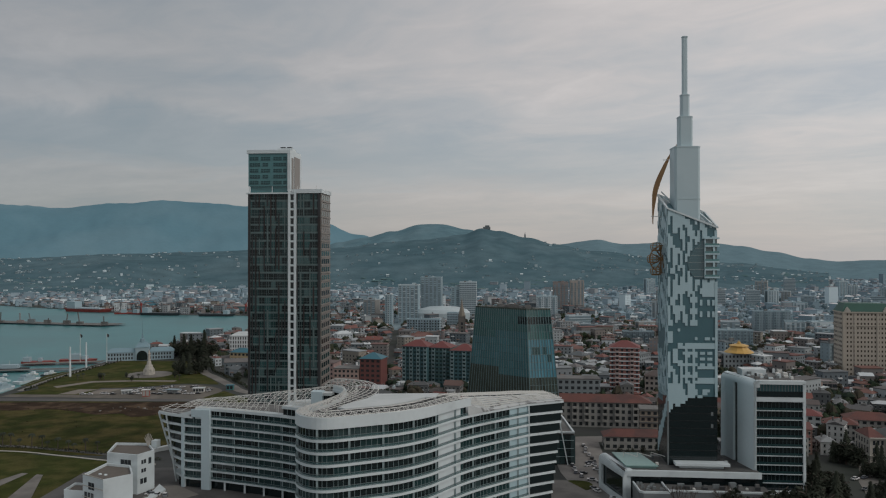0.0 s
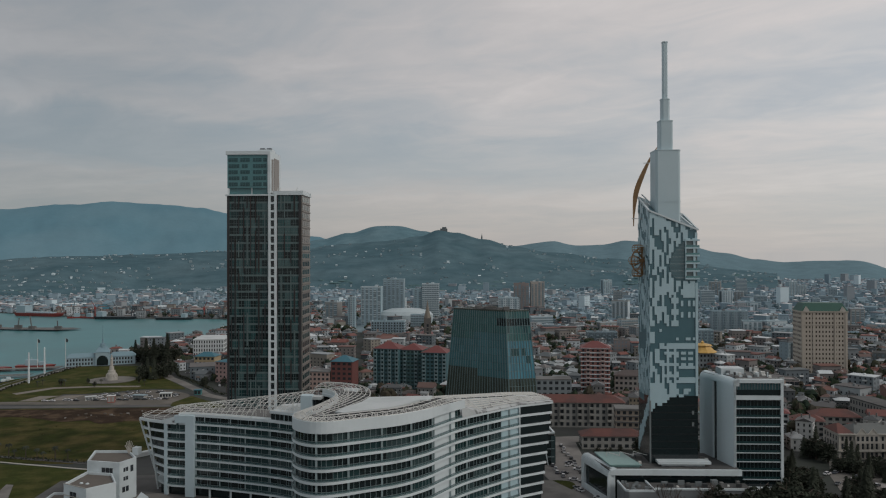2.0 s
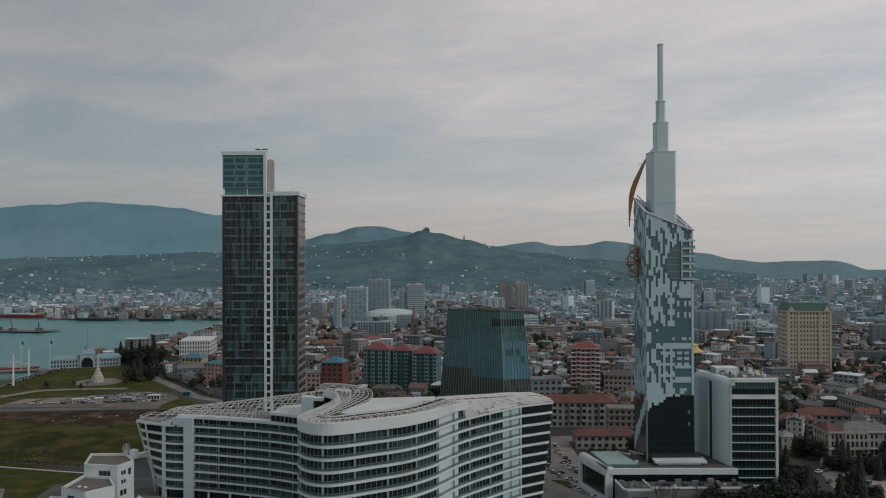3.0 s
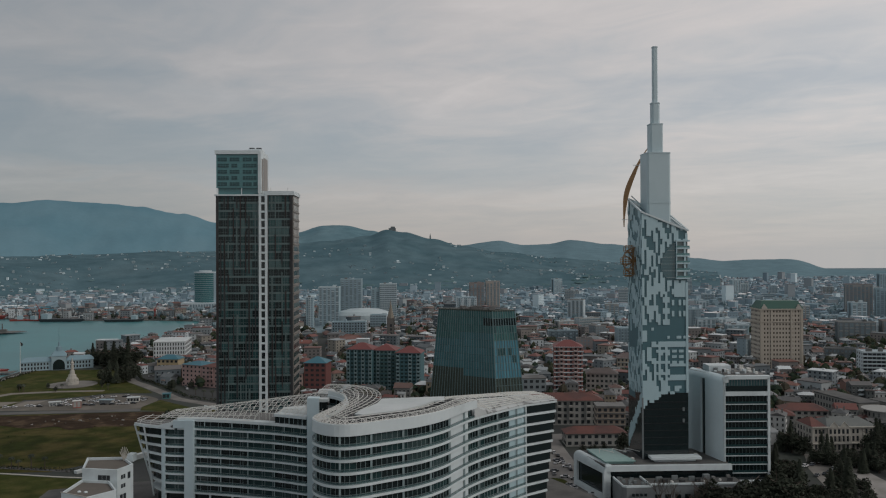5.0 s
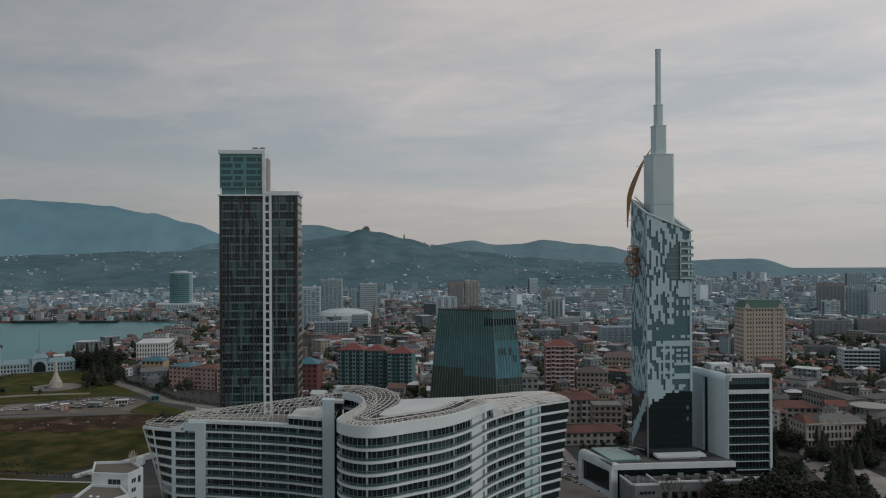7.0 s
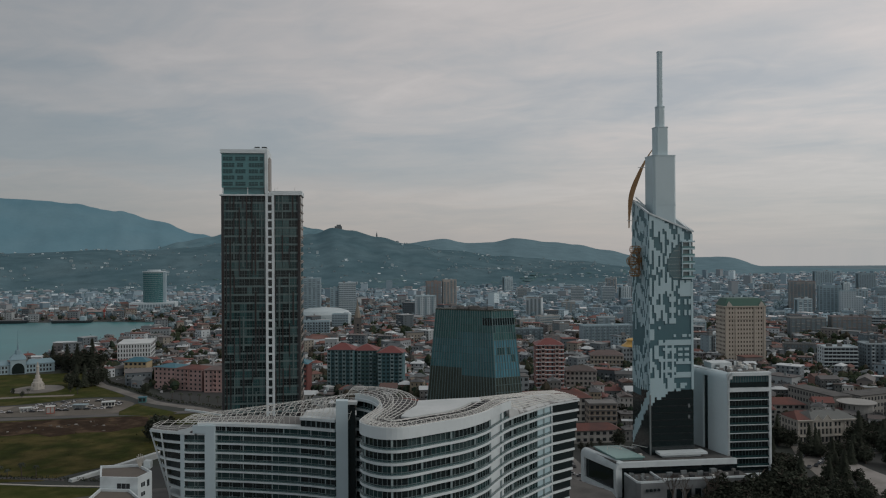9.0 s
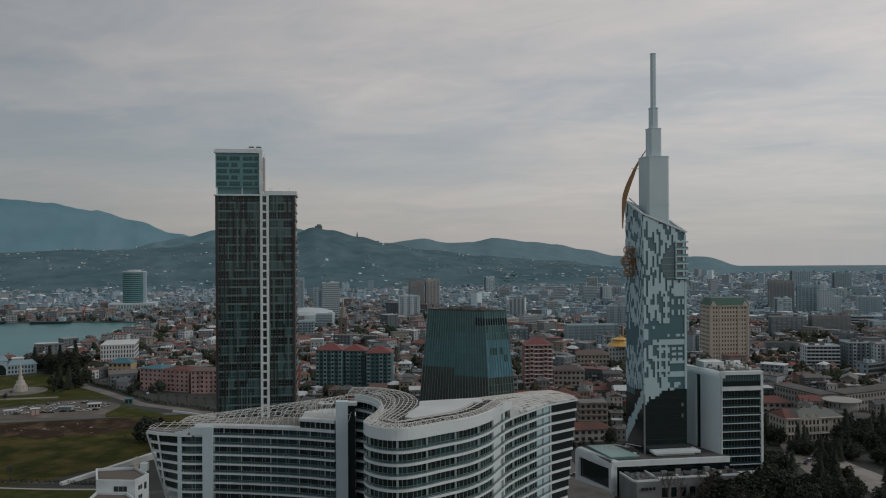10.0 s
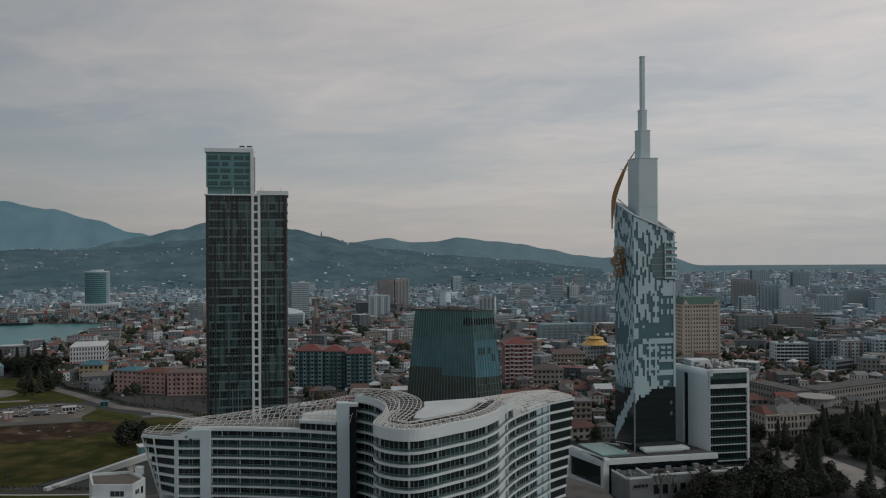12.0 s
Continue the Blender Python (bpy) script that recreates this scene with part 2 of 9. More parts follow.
BEIGE = mat("beige_stone", (0.405, 0.365, 0.31), 0.8, var=0.15, scale=0.12)
PINK = mat("faded_pink_render", (0.42, 0.285, 0.265), 0.85, var=0.4, scale=0.2, second=(0.31, 0.215, 0.20), second_scale=0.05)
TEAL_APT = mat("teal_render", (0.055, 0.128, 0.145), 0.8, var=0.45, scale=0.4)
RED_BRICK = mat("brick_red_render", (0.15, 0.056, 0.05), 0.85, var=0.25, scale=0.2)
CREAM = mat("cream_render", (0.33, 0.325, 0.305), 0.85, var=0.22, scale=0.15, second=(0.21, 0.205, 0.19), second_at=(0.5, 0.75), second_scale=0.2)
YELLOW = mat("ochre_render", (0.36, 0.285, 0.175), 0.85, var=0.18, scale=0.15)
GREY_APT = mat("grey_panel_render", (0.17, 0.195, 0.205), 0.85, var=0.2, scale=0.1, rand=0.35)
RUST = mat("rust_brown_render", (0.235, 0.205, 0.195), 0.85, var=0.2, scale=0.1)
# hill colours have distance haze painted in: bluer and paler farther off
FAR_HILL = mat("hazed_mountain", (0.118, 0.222, 0.272), 1.0, var=0.15, scale=0.006, spec=0.0, second=(0.155, 0.258, 0.305), second_at=(0.4, 0.7), second_scale=0.002)
MID_HILL = mat("hazed_wooded_hill", (0.078, 0.135, 0.158), 1.0, var=0.5, scale=0.02, spec=0.0, second=(0.105, 0.165, 0.188), second_at=(0.40, 0.66), second_scale=0.005, bump=0.8, bump_scale=0.05)
RIDGE_HILL = mat("hazed_wooded_ridge", (0.140, 0.218, 0.250), 1.0, var=0.35, scale=0.02, spec=0.0)
FAR_PLAIN = mat("hazed_plain", (0.155, 0.212, 0.238), 1.0, var=0.5, scale=0.02, spec=0.0, second=(0.21, 0.270, 0.295), second_at=(0.5, 0.68), second_scale=0.006)
# darker blotches stand in for shaded gaps under the roof lattice
RIBBED = mat("ribbed_roof_sheet", (0.46, 0.485, 0.485), 0.7, var=0.25, scale=0.3, second=(0.20, 0.205, 0.205), second_at=(0.52, 0.6), second_scale=0.35)
HULL_RED = mat("red_hull_paint", (0.28, 0.05, 0.04), 0.5, var=0.25, scale=0.3)
HULL_DARK = mat("dark_hull_paint", (0.04, 0.045, 0.05), 0.5, var=0.3, scale=0.3)
CAR_PAINT = mat("car_paint", (0.4, 0.4, 0.4), 0.3, var=0.08, palette=[(0.6, 0.6, 0.6), (0.04, 0.04, 0.045), (0.2, 0.21, 0.22), (0.65, 0.65, 0.65), (0.03, 0.035, 0.04), (0.1, 0.11, 0.13), (0.4, 0.42, 0.44), (0.02, 0.02, 0.022), (0.5, 0.5, 0.5), (0.6, 0.61, 0.62)])
TYRE = mat("tyre_rubber", (0.02, 0.02, 0.02), 0.8)
STONE = mat("pale_stone", (0.4, 0.38, 0.34), 0.8, var=0.2, scale=0.3)


# ---- mesh helpers ----
class Build:
    """Collects corners and faces of one mesh."""

    def __init__(self):
        self.v, self.f, self.m = [], [], []

    def face(self, pts, slot=0):
        i = len(self.v)
        self.v.extend(tuple(p) for p in pts)
        self.f.append(tuple(range(i, i + len(pts))))
        self.m.append(slot)

    def prism(self, poly, z0, z1, slot=0, top=None, bottom=True):
        """A closed prism over a ground polygon; z0 and z1 may be lists, one per corner."""
        n, i = len(poly), len(self.v)
        za = z0 if isinstance(z0, (list, tuple)) else [z0] * n
        zb = z1 if isinstance(z1, (list, tuple)) else [z1] * n
        self.v.extend((p[0], p[1], z) for p, z in zip(poly, za))
        self.v.extend((p[0], p[1], z) for p, z in zip(poly, zb))
        for k in range(n):
            j = (k + 1) % n
            self.f.append((i + k, i + j, i + n + j, i + n + k))
            self.m.append(slot)
        self.f.append(tuple(range(i + n, i + 2 * n)))
        self.m.append(slot if top is None else top)
        if bottom:
            self.f.append(tuple(range(i + n - 1, i - 1, -1)))
            self.m.append(slot)

    def box(self, x0, x1, y0, y1, z0, z1, slot=0, top=None):
        self.prism([(x0, y0), (x1, y0), (x1, y1), (x0, y1)], z0, z1, slot, top)

    def beam(self, a, b, w, h=None, slot=0):
        """A square bar from a to b."""
        a, b = Vector(a), Vector(b)
        d = b - a
        if d.length < 1e-6:
            return
        d.normalize()
        up = Vector((0, 0, 1)) if abs(d.z) < 0.95 else Vector((0, 1, 0))
        s = d.cross(up).normalized() * (w / 2)
        u = s.cross(d).normalized() * ((h or w) / 2)
        i = len(self.v)
        for p in (a, b):
            self.v.extend(tuple(p + q) for q in (-s - u, s - u, s + u, -s + u))
        for f in ((0, 1, 2, 3), (7, 6, 5, 4), (0, 4, 5, 1), (1, 5, 6, 2), (2, 6, 7, 3), (3, 7, 4, 0)):
            self.f.append(tuple(i + k for k in f))
            self.m.append(slot)

    def wall(self, line, z0, z1, thick=0.3, slot=0, closed=False):
        """An upright strip with thickness along a line of ground points, thickened to the left of its course."""
        n = len(line)
        L = [Vector(p[:2]) for p in line]
        nrm = []
        for k in range(n):
            d = L[min(k + 1, n - 1)] - L[max(k - 1, 0)]
            nrm.append(Vector((-d.y, d.x)).normalized())
        za = z0 if isinstance(z0, (list, tuple)) else [z0] * n
        zb = z1 if isinstance(z1, (list, tuple)) else [z1] * n
        i = len(self.v)
        for k in range(n):
            p, q = L[k], L[k] + nrm[k] * thick
            self.v.extend(((p.x, p.y, za[k]), (p.x, p.y, zb[k]), (q.x, q.y, zb[k]), (q.x, q.y, za[k])))
        for k in range(n - 1):
            a, b = i + 4 * k, i + 4 * k + 4
            for e in range(4):
                g = (e + 1) % 4
                self.f.append((a + e, b + e, b + g, a + g))
                self.m.append(slot)
        for a, fl in ((i, False), (i + 4 * (n - 1), True)):
            q = (a, a + 1, a + 2, a + 3)
            self.f.append(q[::-1] if fl else q)
            self.m.append(slot)

    def mesh(self, name, mats, smooth=False):
        me = bpy.data.meshes.new(name)
        me.from_pydata(self.v, [], self.f)
        for m in mats if isinstance(mats, (list, tuple)) else [mats]:
            me.materials.append(m)
        me.polygons.foreach_set("material_index", self.m)
        if smooth:
            me.polygons.foreach_set("use_smooth", [True] * len(self.f))
        me.update()
        return me


def part(name, shape, mats, parent, label=""):
    ob = new(name, shape if isinstance(shape, bpy.types.Mesh) else shape.mesh(name, mats))
    ob.parent = parent
    return tagged(ob, label)


def thing(name, at, label, category, group="", kind=""):
    return tagged(place(new(name), at), label, category, group, kind)


def place(ob, at):
    ob.location = at
    return ob


def solid(name, shape, mats, label, category="", group="", kind=""):
    return tagged(new(name, shape.mesh(name, mats)), label, category, group, kind)


def offset(line, d):
    """The line moved by d to the left of its course."""
    L, out = [Vector(p[:2]) for p in line], []
    for k in range(len(L)):
        t = L[min(k + 1, len(L) - 1)] - L[max(k - 1, 0)]
        n = Vector((-t.y, t.x)).normalized()
        out.append(tuple(L[k] + n * d))
    return out


def smooth_line(pts, step=1.5):
    """A Catmull-Rom curve through ground points, with even spacing."""
    P = [Vector(p) for p in pts]
    P = [2 * P[0] - P[1]] + P + [2 * P[-1] - P[-2]]
    out = []
    for k in range(1, len(P) - 2):
        a, b, c, d = P[k - 1], P[k], P[k + 1], P[k + 2]
        n = max(2, int((c - b).length / step))
        for i in range(n):
            t = i / n
            out.append(tuple(0.5 * (2 * b + (c - a) * t + (2 * a - 5 * b + 4 * c - d) * t * t + (3 * b - a - 3 * c + d) * t ** 3)))
    out.append(tuple(P[-2]))
    return out


def inside(p, poly):
    x, y, hit = p[0], p[1], False
    for (ax, ay), (bx, by) in zip(poly, poly[1:] + poly[:1]):
        if (ay > y) != (by > y) and x < (bx - ax) * (y - ay) / (by - ay) + ax:
            hit = not hit
    return hit


def lerp(a, b, t):
    return tuple(p + (q - p) * t for p, q in zip(a, b))


# ---- ground, water, hills ----
SHORE = [(-2600, 592), (-325, 592), (-329, 670), (-323, 730), (-319, 775), (-298, 897), (-254, 1049), (-215, 1190), (-205, 1248), (-240, 1300),
         (-322, 1332), (-427, 1344), (-562, 1395), (-690, 1479), (-876, 1590), (-2600, 2420)]


def make_ground():
    bm = bmesh.new()
    for loop in ([(-4900, -900), (4900, -900), (4900, 4960), (-4900, 4960)], SHORE):
        vs = [bm.verts.new((x, y, 0)) for x, y in loop]
        for a, b in zip(vs, vs[1:] + vs[:1]):
            bm.edges.new((a, b))
    bmesh.ops.triangle_fill(bm, use_beauty=True, use_dissolve=False, edges=bm.edges[:])
    for f in bm.faces[:]:
        if inside(f.calc_center_median(), SHORE):
            bm.faces.remove(f)
    for f in bm.faces:
        if f.normal.z < 0:
            f.normal_flip()
    me = bpy.data.meshes.new("ground")
    bm.to_mesh(me)
    bm.free()
    me.materials.append(GROUND)
    tagged(new("ground", me), "grey-brown city ground reaching to the horizon", kind="structure")
    b = Build()
    b.wall(SHORE, -3.0, 0.35, -0.8)
    solid("quay_wall", b, CONCRETE, "grey concrete quay edge along the harbour", kind="structure")
    b = Build()
    b.face([(-3200, 500, -1.0), (-150, 500, -1.0), (-150, 2600, -1.0), (-3200, 2600, -1.0)])
    solid("water", b, WATER, "calm teal harbour water", kind="structure")


def flat(name, poly, z, m, label):
    b = Build()
    b.prism(poly, z - 0.25, z, bottom=False)
    return solid(name, b, m, label, kind="structure")


def hill(name, D, run, crest, m, label, rough=12, seed=0, base_drop=0.0):
    """A hill seen as a ridge: crest rows are azimuth and elevation in degrees at distance D; its foot lies run metres nearer."""
    az0, az1 = crest[0][0], crest[-1][0]
    n, rows = int((az1 - az0) * 9), 26
    b = Build()
    for i in range(n + 1):
        az = az0 + (az1 - az0) * i / n
        for (a0, e0), (a1, e1) in zip(crest, crest[1:]):
            if a0 <= az <= a1:
                t = (az - a0) / (a1 - a0)
                t = t * t * (3 - 2 * t)
                el = e0 + (e1 - e0) * t
                break
        top = 105 + D * math.tan(radians(el))
        for j in range(rows + 1):
            s = j / rows
            d = D - run * (1 - s)
            x, y = d * math.sin(radians(az)), d * math.cos(radians(az))
            h = top * (0.35 * s + 0.65 * s * s * (3 - 2 * s))
            w = math.sin(math.pi * min(1, s * 1.02)) if s < 0.97 else 0.25
            h += w * rough * 2.2 * (noise.fractal((x / 420, y / 420, seed), 1.0, 2.0, 4)) + rough * 0.25 * noise.noise((x / 45, y / 45, seed)) * s
            b.v.append((x, y, h - 2 * (1 - s)))
    for i in range(n):
        for j in range(rows):
            a = i * (rows + 1) + j
            b.f.append((a, a + rows + 1, a + rows + 2, a + 1))
            b.m.append(0)
    # back wall closes the ridge
    for i in range(n):
        a, c = i * (rows + 1) + rows, (i + 1) * (rows + 1) + rows
        p, q = b.v[a], b.v[c]
        b.face([p, q, (q[0] * 1.02, q[1] * 1.02, 0), (p[0] * 1.02, p[1] * 1.02, 0)])
    ob = solid(name, b, m, label, kind="structure")
    for p in ob.data.polygons:
        p.use_smooth = True
    return b


make_ground()
hill("mountain_far", 4550, 900, [(-40, 2.2), (-33, 2.9), (-29, 3.05), (-25.7, 2.9), (-22, 3.25), (-19.1, 3.5), (-16, 3.4), (-13.7, 3.2), (-11, 2.75), (-8.5, 2.1), (-6, 1.3), (-3, 0.6), (2, 0.1)], FAR_HILL, "wooded mountain under low cloud, haze painted blue-green", 16, 1)
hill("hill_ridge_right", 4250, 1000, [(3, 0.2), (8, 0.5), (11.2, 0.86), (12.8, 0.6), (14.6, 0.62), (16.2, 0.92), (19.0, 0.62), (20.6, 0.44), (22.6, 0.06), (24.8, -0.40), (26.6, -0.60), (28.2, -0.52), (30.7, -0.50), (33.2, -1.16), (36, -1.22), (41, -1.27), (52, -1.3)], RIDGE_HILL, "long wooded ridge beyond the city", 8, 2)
# back hill: a tone of its own with blue haze painted in
H_BACK = hill("hill_back", 3800, 1000, [(-13, -0.2), (-9, 0.25), (-7.2, 0.72), (-5.4, 1.05), (-3.4, 1.5), (-1.2, 2.02), (0.2, 2.0), (1.8, 1.65), (4, 1.2), (8, 0.3), (11, -0.2)], mat("hazed_back_hill", (0.108, 0.188, 0.220), 1.0, var=0.4, scale=0.02, spec=0.0, second=(0.135, 0.215, 0.245), second_at=(0.4, 0.66), second_scale=0.005), "rounded wooded hill behind the castle hill", 10, 3)
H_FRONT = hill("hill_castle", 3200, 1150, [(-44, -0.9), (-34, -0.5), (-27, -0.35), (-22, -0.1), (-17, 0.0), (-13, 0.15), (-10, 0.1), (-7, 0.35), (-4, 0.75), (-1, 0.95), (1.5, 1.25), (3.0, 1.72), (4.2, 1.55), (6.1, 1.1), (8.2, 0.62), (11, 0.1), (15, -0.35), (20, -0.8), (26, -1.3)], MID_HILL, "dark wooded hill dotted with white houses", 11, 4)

# ---- ground patches round the near buildings ----
flat("road_harbour", [(-420, 564), (-330, 565), (-60, 560), (-60, 567), (-330, 574), (-420, 573)], 0.10, ASPHALT, "grey asphalt road between meadow and park")
flat("lawn_park", [(-322, 640), (-300, 597), (-262, 597), (-262, 640), (-205, 645), (-203, 690), (-232, 770), (-312, 770), (-318, 720)], 0.08, LAWN, "winter-green park lawn with worn patches")
flat("lawn_front", [(-318, 590), (-262, 588), (-262, 600), (-310, 612)], 0.07, LAWN, "winter-green strip of lawn by the road")
flat("parking_lot", smooth_line([(-320, 580), (-262, 577), (-170, 571), (-165, 596), (-168, 612), (-188, 630), (-208, 631), (-228, 618), (-262, 612), (-300, 612), (-320, 588)], 4)[:-1], 0.06, mat("worn_lot", (0.10, 0.09, 0.075), 0.95, var=0.5, scale=0.12, second=(0.145, 0.13, 0.11), second_at=(0.5, 0.66), second_scale=0.05), "worn earthen parking ground")
flat("lawn_verge", smooth_line([(-330, 628), (-262, 618), (-230, 624), (-208, 637), (-188, 636), (-176, 634), (-184, 652), (-198, 676), (-207, 700), (-262, 704), (-330, 700), (-330, 628)], 5)[:-1], 0.11, LAWN, "worn winter lawn between parking ground and park")
flat("lawn_corner", [(-163, 604), (-154, 592), (-131, 564), (-136, 557), (-168, 564), (-170, 577)], 0.115, LAWN, "triangle of lawn inside the curved road")
flat("meadow", [(-420, 380), (-300, 425), (-175, 412), (-125, 455), (-70, 470), (-62, 558), (-330, 563), (-480, 560)], 0.12, MEADOW, "rough brown-green meadow")
flat("earth_patch", smooth_line([(-330, 552), (-290, 530), (-262, 534), (-240, 526), (-222, 516), (-206, 519), (-196, 508), (-178, 516), (-164, 513), (-150, 524), (-138, 530), (-146, 542), (-152, 556), (-190, 559), (-240, 557), (-285, 559), (-330, 552)], 5)[:-1], 0.16, DIRT, "bare brown earth at the edge of the meadow")
flat("lawn_path_side", [(-330, 300), (-140, 300), (-140, 392), (-168, 401), (-194, 410), (-231, 420), (-300, 420), (-420, 384)], 0.10, LAWN, "mown green lawn beside the curved path")
flat("paved_wedge", [(-208, 352), (-198, 379.5), (-195, 378.5), (-198, 352)], 0.2, PAVING, "pale paved wedge in the lawn")
flat("paved_walk", [(-190, 377), (-186.5, 376), (-172, 335), (-183, 335)], 0.2, PAVING, "grey paved walk to the villa")
flat("path", smooth_line([(-420, 386), (-300, 421), (-231, 421), (-194, 410.6), (-168, 401.6), (-140, 394)], 6) + smooth_line([(-140, 395.2), (-168, 402.8), (-194, 411.8), (-231, 422.2), (-300, 422.2), (-420, 387.2)], 6), 0.3, STONE, "pale kerbed path round the lawn")
for track in ([(-282, 590), (-276, 611), (-262, 611), (-270, 590)], [(-262, 592), (-258, 612), (-244, 614), (-250, 592)], [(-296, 618), (-279, 643), (-250, 648), (-215, 647), (-215, 653), (-250, 655), (-283, 650), (-302, 624)]):
    flat("worn_track", track, 0.16, mat("worn_sand", (0.18, 0.16, 0.135), 0.95, var=0.4, scale=0.1), "pale worn track across the lawn")
flat("meadow_path", smooth_line([(-420, 397), (-300, 430), (-235, 431), (-199, 421), (-165, 410)], 6) + smooth_line([(-165, 413.5), (-199, 424.5), (-235, 434.5), (-300, 433.5), (-420, 401)], 6), 0.18, ASPHALT, "dark path along the meadow")
ROADLINE = [(-60, 533), (-94, 545), (-118, 574), (-150, 604), (-164, 628), (-190, 672), (-207, 700), (-222, 750), (-236, 800)]
flat("road_curved", smooth_line(offset(ROADLINE, 4), 6) + smooth_line(offset(ROADLINE, -4)[::-1], 6), 0.13, PAVING, "pale curved road past the park")
flat("street_front", [(64, 300), (74, 305), (88, 440), (150, 445), (150, 458), (60, 452), (58, 380)], 0.14, mat("worn_street", (0.20, 0.19, 0.178), 0.9, var=0.35, scale=0.15, second=(0.15, 0.143, 0.135), second_scale=0.05), "worn grey street with parked cars")
flat("car_park_right", [(180, 330), (190, 328), (206, 346), (222, 366), (254, 368), (260, 384), (238, 388), (206, 390), (192, 364)], 0.14, PAVING, "pale car park among trees")
flat("road_right", smooth_line([(216, 352), (214.5, 340), (214, 326), (211, 312), (203, 298), (192, 285), (180, 270)], 3) + smooth_line([(170, 270), (181, 288), (189, 305), (196, 321), (202, 335), (207, 352)], 3), 0.18, mat("pale_road", (0.27, 0.255, 0.24), 0.85, var=0.25, scale=0.2, second=(0.2, 0.19, 0.175), second_scale=0.08), "pale road between dark trees")

b = Build()
b.wall(smooth_line([(-127, 569.5), (-111.3, 555), (-93, 534.5)], 3), 0, 1.3, 0.9)
solid("kerb_wall", b, WHITE, "low white wall along the promenade", kind="structure")

# deck on which the curved block and the villa stand, its height fitted to the view
DECK_Z = 12.0
b = Build()
b.prism([(-152, 262), (-60, 262), (-40, 206), (20, 206), (56, 270), (62, 300), (52, 325), (10, 330), (-60, 345), (-118, 345), (-150, 338)], -1, DECK_Z)
solid("forecourt_deck", b, mat("dark_worn_paving", (0.095, 0.092, 0.088), 0.9, var=0.35, scale=0.15, second=(0.065, 0.064, 0.062), second_scale=0.08), "raised grey concrete forecourt deck", kind="structure")
b = Build()
b.wall([(-160.4, 406.5), (-122.3, 448), (-96, 477)], [0.0, 0.0, 0.0], [1.3, 3.2, 4.4], 2.6)
solid("ramp_wall", b, ROOF_WHITE, "white sloping ramp parapet", kind="structure")
b = Build()
b.wall(smooth_line([(62, 300), (66, 306), (76, 300), (86, 292)], 2), -1, 4.5, 1.0)
solid("kerb_wall", b, WHITE, "white curved kerb wall by the street", kind="structure")


# ---- the curved white block ----
# shade below the trellis and deck edge, painted as a near-black colour
mat("trellis_shade_dark", (0.045, 0.047, 0.048), 0.9, var=0.3, scale=0.2)


